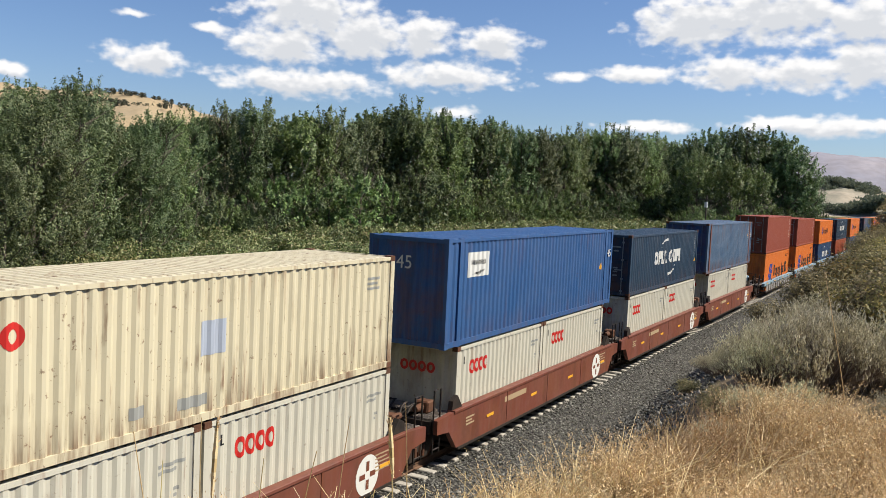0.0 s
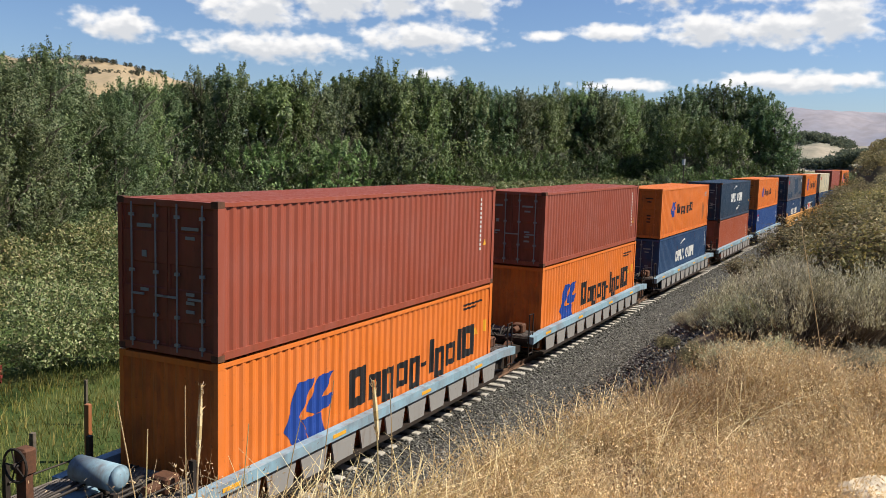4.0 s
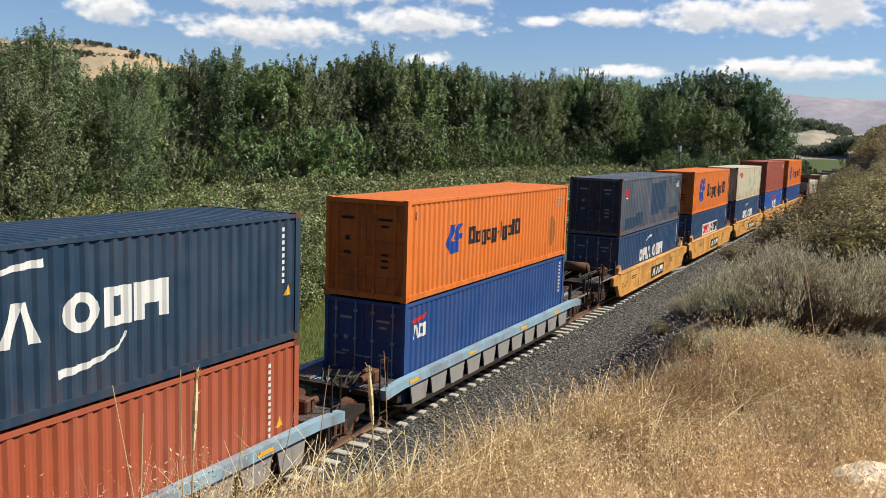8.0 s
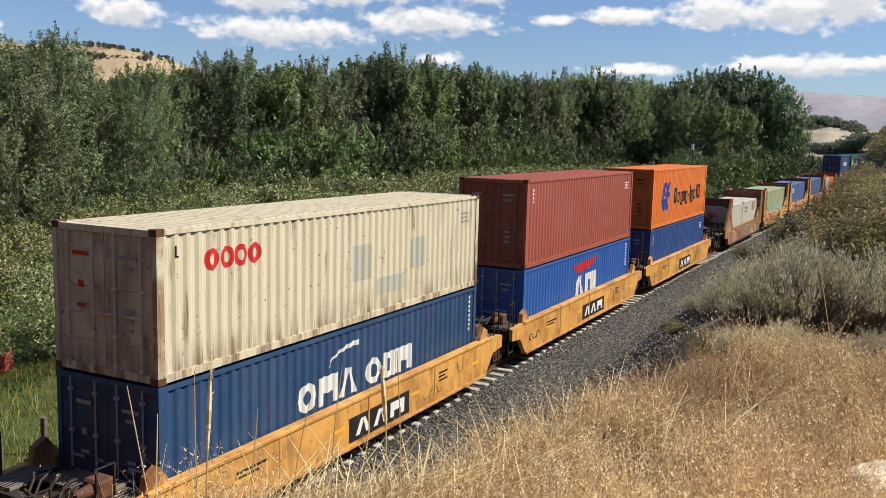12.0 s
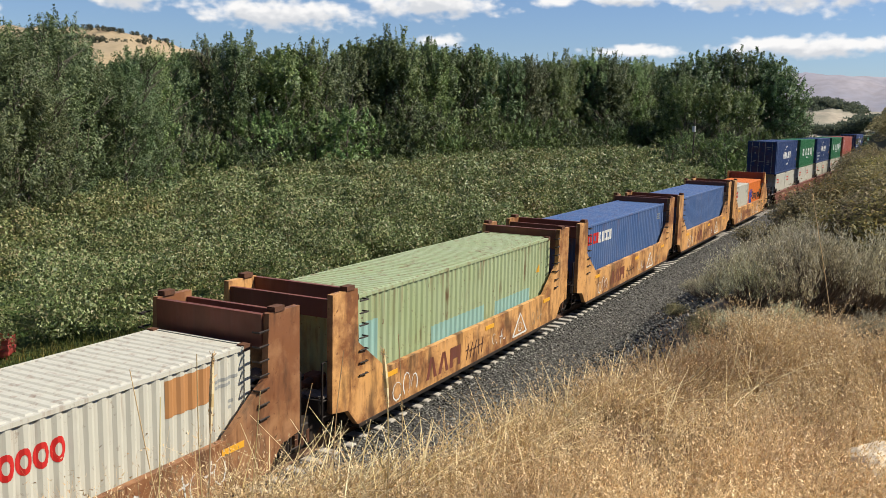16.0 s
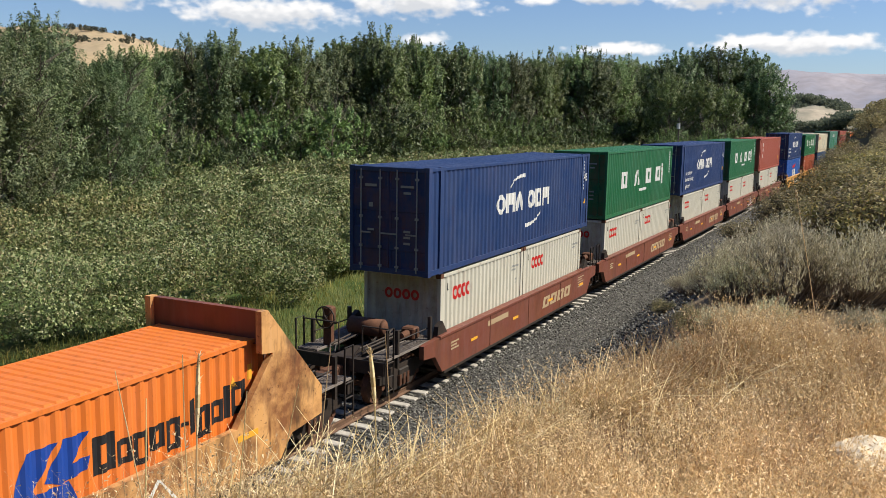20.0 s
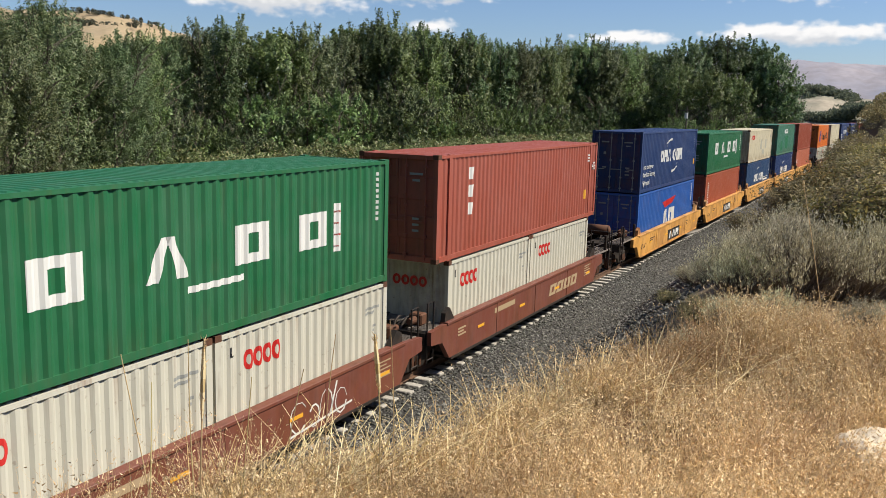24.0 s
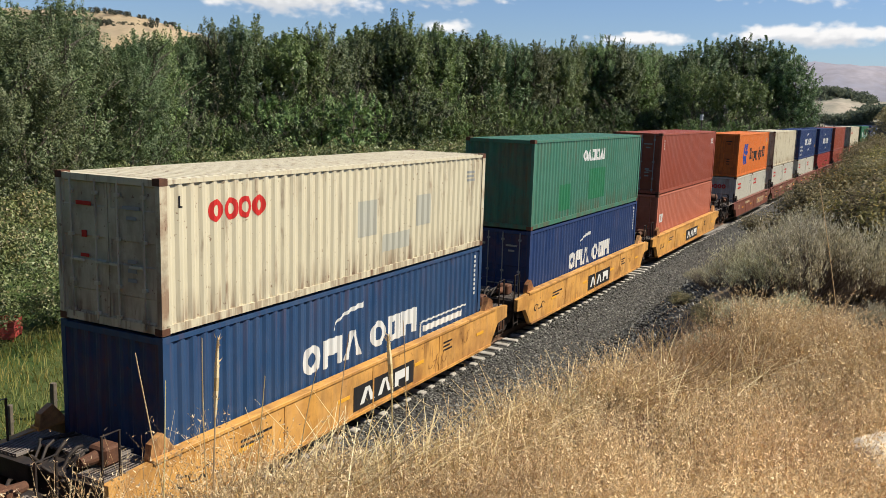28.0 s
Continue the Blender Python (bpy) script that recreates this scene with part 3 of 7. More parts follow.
def swoosh(x, z, w, h, n=8):
    return arc(x + w, z, w, h, 180, 95, 0.16 * h + 0.06, n)


def swoosh_down(x, z, w, h, n=8):
    return arc(x, z + h, w, h, 0, -85, 0.16 * h + 0.06, n)


def word(x0, x1, z, h, spec, gap=0.1):
    """A row of plain blocks stretched to reach from x0 to x1."""
    raw = blocks(0.0, z, h, spec, gap)
    w = max(p[0] for g in raw for q in g for p in q)
    return [[[(x0 + p[0] * (x1 - x0) / w, p[1]) for p in q] for q in g] for g in raw]


BIG, ONE, TINY = "letter_block", "emblem", "small_lettering"


def marks_for(kind, L, h):
    a, b = -L / 2, L / 2
    dry = bars(b - 1.05, h - 0.5, 0.5, 3)
    col = lambda x, z, n: bars(x, z, 0, n, vertical=True)
    tri = lambda x, z, s=0.26: [(x, z), (x + s, z), (x + s / 2, z + s)]
    arc_word = lambda z: [(WHITE_MARK, word(-2.3, 2.4, z, 0.62, "owr obw"), BIG), (WHITE_MARK, swoosh(-1.2, z + 0.78, 1.3, 0.42), ONE)]
    arc_full = lambda z: arc_word(z) + [(WHITE_MARK, swoosh_down(0.05, z - 0.62, 1.45, 0.5), ONE)]
    rings = lambda x, w, z: (RED_MARK, word(x, x + w, z, 0.40, "oooo", 0.05), BIG)
    hook = (BLACK_MARK, [rect(a + 0.42, a + 0.46, h - 0.5, h - 0.3), rect(a + 0.42, a + 0.52, h - 0.5, h - 0.47)], TINY)
    if kind == "rings40":
        return [rings(-4.95, 1.5, 1.77), (GREY_MARK, dry, TINY), hook]
    if kind == "cream0":
        return [rings(-4.95, 1.5, 1.74), (LILAC_MARK, [rect(-0.1, 0.55, 1.15, 1.75)], ONE), (GREY_MARK, dry + [rect(-0.6, 0.1, 0.3, 0.5), rect(-1.6, -1.3, 0.35, 0.55)], TINY), hook]
    if kind == "rings40patch":
        return [rings(-4.95, 1.5, 1.77), (GREY_MARK, dry, TINY), (("mark_pale_grey", (0.50, 0.49, 0.40)), [rect(-0.3, 0.45, 0.95, 1.75)], ONE), (("mark_pale_grey", (0.50, 0.49, 0.40)), [rect(2.3, 3.0, 0.95, 1.7)], ONE), (("mark_pale_grey", (0.50, 0.49, 0.40)), [rect(0.7, 2.0, 0.5, 0.9)], ONE), hook]
    if kind in ("rings20", "rings20rust"):
        out = [rings(-2.2, 1.12, 1.74), (GREY_MARK, bars(b - 0.95, h - 0.55, 0.6, 2) + bars(b - 0.6, h - 1.0, 0.14, 2), TINY), hook]
        if kind == "rings20rust":
            out += [(("mark_rust", (0.50, 0.24, 0.09)), [rect(0.9, 2.0, 1.75, 2.4)], ONE)]
        return out
    if kind == "flagged_up":
        return [(BLUE_MARK, flag_shape(-4.33, h * 0.25, 1.45), ONE), (BLACK_MARK, word(-1.77, 4.55, h * 0.36, 0.8, "bmpmp-tpmtb"), BIG), (GREY_MARK, dry, TINY), (YELLOW_MARK, [rect(5.35, 5.5, h - 0.95, h - 0.7)], ONE), hook]
    if kind == "flagged_small":
        return [(BLUE_MARK, flag_shape(-3.85, h * 0.38, 0.82), ONE), (BLACK_MARK, word(-2.4, 1.5, h * 0.45, 0.5, "bmpmp-tpmtb"), BIG), (GREY_MARK, dry, TINY), (("mark_ochre", (0.42, 0.13, 0.03)), [disc(4.6, 1.0, 0.3, 0.55)], ONE), hook]
    if kind == "flagged_big":
        return [(BLUE_MARK, flag_shape(-4.1, 0.55, 1.45), ONE), (BLACK_MARK, word(-1.75, 4.9, 0.95, 0.9, "bmpmp-tpmtb"), BIG), (BLACK_MARK, bars(b - 1.9, h - 0.45, 1.2, 2), TINY), (YELLOW_MARK, [rect(b - 0.5, b - 0.3, 1.5, 1.85)], ONE), (YELLOW_MARK, [tri(b - 1.2, 1.5)], ONE)]
    if kind == "flagged20":
        return [(BLUE_MARK, flag_shape(a + 0.4, 0.8, 1.2), ONE), (BLACK_MARK, word(a + 1.9, b - 0.5, 1.22, 0.62, "bmpmp-tpmtb", 0.06), BIG), (YELLOW_MARK, [tri(b - 1.0, 1.75)], ONE), (YELLOW_MARK, [rect(b - 0.45, b - 0.3, 1.8, 2.1)], ONE)]
    if kind == "arc_up":
        return arc_full(1.12 if L < 13 else 1.25) + [(WHITE_MARK, col(b - 0.55, h - 0.35, 9), TINY), (YELLOW_MARK, [tri(b - 0.5, 0.95, 0.22)], ONE)]
    if kind == "arc_low":
        return arc_word(1.05) + [(WHITE_MARK, col(b - 0.45, h - 0.3, 8), TINY)]
    if kind == "arc_eco":
        return arc_word(1.2) + [(WHITE_MARK, [rect(2.6, 5.25, 1.33, 1.38), rect(2.6, 5.25, 0.92, 0.97), rect(2.6, 2.65, 0.92, 1.38), rect(5.2, 5.25, 0.92, 1.38)], TINY), (WHITE_MARK, bars(2.8, 1.08, 2.2, 1, 0.16), TINY), (WHITE_MARK, col(b - 0.45, h - 0.3, 9), TINY)]
    if kind == "arc_label":
        return [(WHITE_MARK, [rect(-2.53, 2.6, 1.0, 1.75)], ONE), (WHITE_MARK, col(b - 0.45, h - 0.3, 6), TINY)]
    if kind == "arc_bamboo":
        return arc_full(1.3) + [(WHITE_MARK, col(b - 0.55, h - 0.35, 9), TINY), (YELLOW_MARK, [rect(b - 0.55, b - 0.3, 0.9, 1.2)], ONE)]
    if kind == "deep_blue":
        return [(RED_MARK, [[(-1.3, 2.12), (-0.7, 1.8), (0.9, 1.95), (1.7, 2.3)]], ONE), (WHITE_MARK, word(-1.1, 1.5, 0.55, 1.15, "rbt", 0.06), BIG), (WHITE_MARK, col(b - 0.5, h - 0.3, 8), TINY)]
    if kind == "wing_small":
        return [(RED_MARK, [[(a + 0.35, 2.1), (a + 0.5, 2.0), (a + 1.1, 2.08), (a + 1.25, 2.2)]], ONE), (WHITE_MARK, word(a + 0.45, a + 1.2, 1.6, 0.36, "rbt", 0.06), BIG), (WHITE_MARK, col(b - 0.5, h - 0.3, 9), TINY)]
    if kind == "spaced":
        return [(WHITE_MARK, sum((word(x, x + 1.0, 1.18, 0.74, c) for x, c in ((-3.75, "b"), (-1.55, "r"), (0.65, "b"), (2.6, "b"))), []), BIG), (WHITE_MARK, [rect(3.85, 4.1, 1.0, 2.05)], ONE), (RED_MARK, bars(3.86, 1.85, 0.22, 4, 0.04, 0.25), TINY),
                (WHITE_MARK, bars(-0.6, 0.88, 1.5, 1, 0.12) + col(b - 0.5, h - 0.35, 9), TINY)]
    if kind == "azure":
        return [(RED_MARK, word(-5.6, -4.2, 2.08, 0.42, "bb"), BIG), (WHITE_MARK, word(-4.1, -2.4, 2.05, 0.62, "mmmmm"), BIG), (GREY_MARK, dry, TINY)]
    if kind == "three_marks":
        return [(WHITE_MARK, [[[(-4.95, z), (-4.62, z), (-4.55, z + 0.34), (-4.88, z + 0.34)]] for z in (1.15, 1.65, 2.15)], BIG), (WHITE_MARK, dry, TINY), (YELLOW_MARK, [rect(b - 1.35, b - 1.1, 0.75, 1.1)], ONE)]
    if kind == "plain_red":
        return [(WHITE_MARK, col(b - 1.0, h - 0.4, 12), TINY), (YELLOW_MARK, [tri(b - 0.75, h - 1.7)], ONE)]
    if kind == "plain_mark":
        return [(WHITE_MARK, col(a + 0.6, h - 0.4, 4) + dry, TINY)]
    if kind == "brick_low":
        return [(WHITE_MARK, [frame_shape(a + 0.85, a + 1.1, 2.15 - 0.3 * i, 2.37 - 0.3 * i, 0.07) for i in range(6)], BIG), (YELLOW_MARK, [rect(b - 0.5, b - 0.3, 0.9, 1.15)], ONE)]
    if kind == "blue_sign":
        return [(WHITE_MARK, [rect(-5.65, -4.4, 1.82, 2.5)], ONE), (BLACK_MARK, bars(-5.5, 2.15, 0.95, 1, 0.13) + [[(-5.4, 1.9), (-4.9, 1.86), (-4.6, 2.02)]], TINY), (YELLOW_MARK, [tri(b - 1.4, h - 1.5)], ONE)]
    if kind == "grey_panel":
        return [(WHITE_MARK, col(b - 1.25, h - 0.35, 10), TINY), (YELLOW_MARK, [tri(b - 1.5, h - 1.0)], ONE)]
    if kind == "ash_patch":
        old = ("mark_ash", (0.022, 0.060, 0.115))
        return [(old, [rect(-0.55, 1.2, 0.62, 2.22), rect(1.2, 2.45, 0.78, 2.3)], ONE), (old, [rect(-5.2, -3.4, 0.25, 0.75), rect(-3.4, -2.1, 0.3, 0.9)], ONE), (old, [rect(3.6, 5.4, 0.45, 0.8)], ONE), (WHITE_MARK, dry + [rect(a + 0.85, a + 1.22, h - 0.93, h - 0.88)], TINY), (RED_MARK, [rect(a + 0.83, a + 1.24, h - 0.86, h - 0.48)], ONE),
                (old, bars(b - 1.6, h - 0.35, 1.2, 2, 0.1, 0.16), TINY)]
    if kind == "small_word":
        return [(WHITE_MARK, word(-1.3, 1.2, 2.02, 0.42, "orbtbrt", 0.08), BIG), (DARK_GREEN_MARK, [rect(-0.5, 1.4, 0.57, 1.72)], ONE), (DARK_GREEN_MARK, [rect(-3.6, -2.5, 0.4, 1.3)], ONE)]
    if kind == "pale":
        return [(TEAL_MARK, [rect(-2.4, 0.9, 0.75, 1.45)], ONE), (TEAL_MARK, [rect(1.6, 4.4, 0.85, 1.4)], ONE), (TEAL_MARK, [rect(a + 0.2, a + 1.0, 0.9, 2.2)], ONE), (YELLOW_MARK, [tri(b - 1.1, 1.8, 0.3)], ONE)]
    if kind == "salmon":
        return [(WHITE_MARK, blocks(a + 0.6, h * 0.52, 0.4, "bb", 0.1), BIG)]
    return []


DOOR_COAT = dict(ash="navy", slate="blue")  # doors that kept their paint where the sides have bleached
NOUN = dict(cream="cream", white="off-white", blue="bright blue", navy="dark navy blue", slate="faded grey-blue", maroon="dark red", brick="rust-red", orange="orange",
            steel="steel-blue", deep_blue="blue", ash="dull dark grey", rose="brownish red", bright="vivid blue", pale_green="pale green rust-streaked", azure="mid-blue",
            royal="deep royal blue", green="dark green", sea="sea-green", salmon="salmon red", red="red")


def container(feet, h, key, kind, doors=True, extra=()):
    L, c = FEET[feet], coat(key)
    at_door = shaded_end_coat(DOOR_COAT.get(key, key))
    root = empty("shipping_container")
    state = "with closed rodded doors" if doors else "with corrugated walls"
    tagged(root, f"{NOUN[key]} {feet}-foot steel container {state}", "container", "containers on the train")
    for s in (-1, 1):
        link_mesh("side_wall", side_mesh(L, h, s), c, root)
        link_mesh("top_rail", one_box("top_rail", -L / 2 + 0.1, L / 2 - 0.1, *sorted((s * HALF_W, s * (HALF_W - 0.06))), h - 0.10, h - 0.025), c, root)
        link_mesh("bottom_rail", one_box("bottom_rail", -L / 2 + 0.1, L / 2 - 0.1, *sorted((s * HALF_W, s * (HALF_W - 0.05))), 0.02, 0.16), c, root)
        link_mesh("end_header", one_box("end_header", *sorted((s * L / 2, s * (L / 2 - 0.08))), -HALF_W + 0.1, HALF_W - 0.1, h - 0.13, h - 0.02), c, root)
        link_mesh("end_sill", one_box("end_sill", *sorted((s * L / 2, s * (L / 2 - 0.08))), -HALF_W + 0.1, HALF_W - 0.1, 0.02, 0.16), c, root)
        for sy in (-1, 1):
            post = paint("rusted_" + key + "_post", COL[key], 0.95, 0.2, grime=0.7, bleed=0.9) if key in ("cream", "ash") and sy < 0 else c
            link_mesh("corner_post", one_box("corner_post", *sorted((s * L / 2, s * (L / 2 - 0.16))), *sorted((sy * HALF_W, sy * (HALF_W - 0.1))), 0.12, h - 0.12), post, root)
            for z in (0.0, h - 0.12):
                link_mesh("corner_casting", one_box("corner_casting", *sorted((s * (L / 2 + 0.003), s * (L / 2 - 0.178))), *sorted((sy * (HALF_W + 0.003), sy * (HALF_W - 0.162))), z, z + 0.12), c if key in ("royal", "green", "blue", "steel", "deep_blue", "bright", "orange", "azure") else RUSTY, root)
            if feet == 45:
                x = s * 6.096
                link_mesh("stacking_post", one_box("stacking_post", x - 0.1, x + 0.1, *sorted((sy * (HALF_W + 0.002), sy * (HALF_W - 0.08))), 0.0, h), coat("car_brown") if key == "slate" else c, root)
    link_mesh("roof", roof_mesh(L, h), c, root)
    link_mesh("floor_pan", one_box("floor_pan", -L / 2 + 0.1, L / 2 - 0.1, -HALF_W + 0.06, HALF_W - 0.06, 0.1, 0.14), IRON, root)
    link_mesh("end_wall", end_mesh(L, h, 1), c, root)
    if doors:
        for leaf in (-1, 1):
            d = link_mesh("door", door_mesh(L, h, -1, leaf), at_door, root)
            for y in (0.26, 0.86):
                def rods(y=y, leaf=leaf):
                    bm = bmesh.new()
                    x = -L / 2 - 0.008
                    rod(bm, (x, leaf * y, 0.08), (x, leaf * y, h - 0.08), 0.019, n=6)
                    for z in (0.18, 0.7, 1.5, h - 0.35):
                        box(bm, x - 0.02, x + 0.03, leaf * y - 0.05, leaf * y + 0.05, z, z + 0.06)
                    box(bm, x - 0.03, x - 0.005, *sorted((leaf * y, leaf * (y - 0.32))), 1.08, 1.12)
                    return to_mesh("lock_rod", bm)
                link_mesh("lock_rod", cached(("rod", L, h, leaf, y), rods), mark_mat(GREY_MARK) if key in ("navy", "royal", "maroon", "steel", "deep_blue", "bright") else c, d)
            if key in ("orange", "navy", "steel", "royal", "deep_blue", "ash", "maroon", "bright", "cream", "white", "green", "rose", "sea"):
                def plate(leaf=leaf):
                    bm, x = bmesh.new(), -L / 2 + 0.012
                    s = leaf * 0.56
                    rows = ((0.40, h - 0.55, 0.06), (0.22, h - 0.72, 0.06)) if leaf < 0 else ((0.36, h - 0.55, 0.07), (0.12, h - 1.1, 0.12))
                    for w, z, t in rows:
                        box(bm, x - 0.004, x + 0.004, s - w / 2, s + w / 2, z, z + t)
                    for i in range(3 if leaf < 0 else 1):
                        box(bm, x - 0.004, x + 0.004, s - 0.1, s + 0.1, 1.15 - i * 0.16, 1.21 - i * 0.16)
                    return to_mesh("stencil_panel", bm)
                link_mesh("stencil_panel", cached(("bars", L, h, leaf), plate), mark_mat(RED_MARK if key in ("cream", "white") and leaf > 0 else BLACK_MARK if key == "orange" else GREY_MARK), d)["kind"] = "stuff"
    else:
        # plain near ends take the same shade-darkened, dirty coat
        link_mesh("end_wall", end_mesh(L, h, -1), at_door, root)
        if key == "white":
            def end_word():
                bm = bmesh.new()
                for q in sum(word(-0.55, 0.55, h - 0.8, 0.3, "oooo", 0.05), []):
                    bm.faces.new([bm.verts.new((-L / 2 + 0.006, -y, z)) for y, z in q])
                return to_mesh("mark", bm)
            link_mesh("mark", cached(("ringsend", L), end_word), mark_mat(RED_MARK), root)
    for i, (mk, polys, name) in enumerate(marks_for(kind, L, h)):
        if name == BIG:
            for j, q in enumerate(polys):
                link_mesh(name, cached(("mark", kind, L, h, i, j), lambda: mark_mesh(q, L)), mark_mat(mk), root)
        else:
            ob = link_mesh(name, cached(("mark", kind, L, h, i), lambda: mark_mesh(polys, L)), mark_mat(mk), root)
            if name == TINY:
                ob["kind"] = "stuff"
    if kind == "arc_label":
        for mk, lo, hi, spec in ((RED_MARK, -2.35, -0.05, "owr"), (BLACK_MARK, 0.25, 2.45, "obw")):
            for j, q in enumerate(word(lo, hi, 1.1, 0.55, spec)):
                link_mesh(BIG, cached(("label", lo, j), lambda: mark_mesh(q, L)), mark_mat(mk), root).location = (0, -0.004, 0)
    for words, x, z, size, mk in extra:
        letters(words, x, z, size, mk, root)
    if key == "blue":
        letters("45", -L / 2 - 0.003, h - 0.85, 0.5, WHITE_MARK, root, 0.35, 0.0, -90)
    return root


def letters(words, x, z, size, mk, root, y=-HALF_W + 0.003, lean=0.0, turn=0):
    """One mesh for each letter of the words."""
    def make():
        cu = bpy.data.curves.new("words", "FONT")
        cu.body, cu.size, cu.extrude, cu.shear = words, size, 0.0015, lean
        ob = bpy.data.objects.new("words", cu)
        scene.collection.objects.link(ob)
        me = bpy.data.meshes.new_from_object(ob.evaluated_get(bpy.context.evaluated_depsgraph_get()))
        bpy.data.objects.remove(ob)
        n = len(me.vertices)
        co = np.zeros(n * 3)
        me.vertices.foreach_get("co", co)
        co = co.reshape(-1, 3)
        home = list(range(n))

        def root_of(i):
            while home[i] != i:
                home[i] = home[home[i]]
                i = home[i]
            return i
        polys = [tuple(p.vertices) for p in me.polygons]
        for p in polys:
            for i in p[1:]:
                home[root_of(i)] = root_of(p[0])
        span = {}
        for i in range(n):
            lo, hi = span.get(root_of(i), (9e9, -9e9))
            span[root_of(i)] = (min(lo, co[i, 0]), max(hi, co[i, 0]))
        # pieces that stand above one another belong to one letter
        glyphs = []
        for k, (lo, hi) in sorted(span.items(), key=lambda kv: kv[1][0]):
            if glyphs and lo < glyphs[-1][1] - 0.2 * (hi - lo):
                glyphs[-1][1] = max(hi, glyphs[-1][1])
                glyphs[-1][0].add(k)
            else:
                glyphs.append([{k}, hi])
        out = []
        for members, _ in glyphs:
            use = [p for p in polys if root_of(p[0]) in members]
            ids = sorted({i for p in use for i in p})
            at = {i: k for k, i in enumerate(ids)}
            g = bpy.data.meshes.new("letter")
            g.from_pydata([tuple(co[i]) for i in ids], [], [[at[i] for i in p] for p in use])
            out.append(g)
        bpy.data.meshes.remove(me)
        return out
    for g in cached(("words", words, size, lean), make):
        link_mesh("letter", g, mark_mat(mk), root).matrix_basis = pose(x, y, z, 90, 0, turn)


# ---- well cars ----
def bogie(parent, x):
    """Three-piece freight truck: side frames, bolster, springs, two wheelsets."""
    b = link_mesh("truck", cached("truck_bolster", lambda: to_mesh("truck", box(box(bmesh.new(), -0.25, 0.25, -1.15, 1.15, 0.45, 0.75, 0.03), -0.2, 0.2, -0.35, 0.35, 0.75, 0.95))), IRON, parent)
    b.matrix_basis = pose(x, 0, 0)
    fr = [(-1.15, 0.55), (-1.15, 0.72), (-0.6, 0.86), (0.6, 0.86), (1.15, 0.72), (1.15, 0.55), (0.75, 0.5), (0.45, 0.24), (-0.45, 0.24), (-0.75, 0.5)]
    for s in (-1, 1):
        link_mesh("side_frame", cached(("frame", s), lambda: to_mesh("side_frame", prism(bmesh.new(), fr, *sorted((s * 0.98, s * 1.1))))), IRON, b)

        def springs(s=s):
            bm = bmesh.new()
            for i in range(3):
                rod(bm, (-0.2 + 0.2 * i, s * 1.11, 0.32), (-0.2 + 0.2 * i, s * 1.11, 0.6), 0.07, n=8)
            return to_mesh("spring", bm)
        link_mesh("spring_nest", cached(("spring", s), springs), RUSTY, b)
    wheels = []
    for dx in (-0.89, 0.89):
        def wheelset():
            bm = bmesh.new()
            rod(bm, (0, -1.05, 0), (0, 1.05, 0), 0.08, n=8)
            for s in (-1, 1):
                rod(bm, (0, s * 0.70, 0), (0, s * 0.83, 0), 0.43, 0.42, 24)
                rod(bm, (0, s * 0.675, 0), (0, s * 0.70, 0), 0.46, 0.46, 24)
                rod(bm, (0, s * 0.83, 0), (0, s * 0.86, 0), 0.16, 0.14, 12)
            return to_mesh("wheelset", bm)
        w = link_mesh("wheelset", cached("wheelset", wheelset), RUSTY, b)
        w.matrix_basis = pose(dx, 0, 0.43)
        wheels.append((w, dx, x))
    return wheels


def grate_deck(key, x0, x1, y0, y1, z):
    def make():
        bm = bmesh.new()
        box(bm, x0, x1, y0, y0 + 0.04, z - 0.05, z)
        box(bm, x0, x1, y1 - 0.04, y1, z - 0.05, z)
        n = int((x1 - x0) / 0.045)
        for i in range(n + 1):
            x = x0 + (x1 - x0 - 0.03) * i / n
            box(bm, x, x + 0.017, y0 + 0.04, y1 - 0.04, z - 0.03, z - 0.004)
        m = int((y1 - y0) / 0.1)
        for j in range(1, m):
            y = y0 + (y1 - y0) * j / m
            box(bm, x0, x1, y - 0.012, y + 0.012, z - 0.05, z - 0.012)
        return to_mesh("grating", bm)
    return cached(("grate", key), make)


def brake_wheel(root, x, y, z, s, mat):
    def make():
        bm = ring(bmesh.new(), (0, 0, 0), (1, 0, 0), 0.28, 0.022)
        for i in range(5):
            a = 2 * math.pi * i / 5
            rod(bm, (0, 0, 0), (0.0, 0.27 * math.cos(a), 0.27 * math.sin(a)), 0.014, n=5)
        rod(bm, (-0.06, 0, 0), (0.06, 0, 0), 0.05, n=8)
        return to_mesh("brake_wheel", bm)
    link_mesh("brake_wheel", cached("brake_wheel", make), IRON, root).matrix_basis = pose(x, y, z)

    def gear():
        bm = bmesh.new()
        box(bm, -0.1, 0.16, -0.14, 0.14, -0.2, 0.26, 0.04)
        box(bm, -0.06, 0.08, -0.12, 0.12, -0.75, -0.2)
        return to_mesh("brake_gear", bm)
    link_mesh("brake_gear", cached("brake_gear", gear), mat, root).matrix_basis = pose(x + s * 0.16, y, z, 0, 0, 0 if s > 0 else 180)


def tank(root, x, y, z, mat):
    def make():
        bm = bmesh.new()
        rod(bm, (0, -0.5, 0), (0, 0.5, 0), 0.24, n=16)
        rod(bm, (0, 0.5, 0), (0, 0.58, 0), 0.24, 0.13, 16)
        rod(bm, (0, -0.58, 0), (0, -0.5, 0), 0.13, 0.24, 16)
        box(bm, -0.06, 0.06, -0.42, -0.34, -0.36, -0.2)
        box(bm, -0.06, 0.06, 0.34, 0.42, -0.36, -0.2)
        return to_mesh("air_reservoir", bm, True)
    link_mesh("air_reservoir", cached("tank", make), mat, root).matrix_basis = pose(x, y, z)


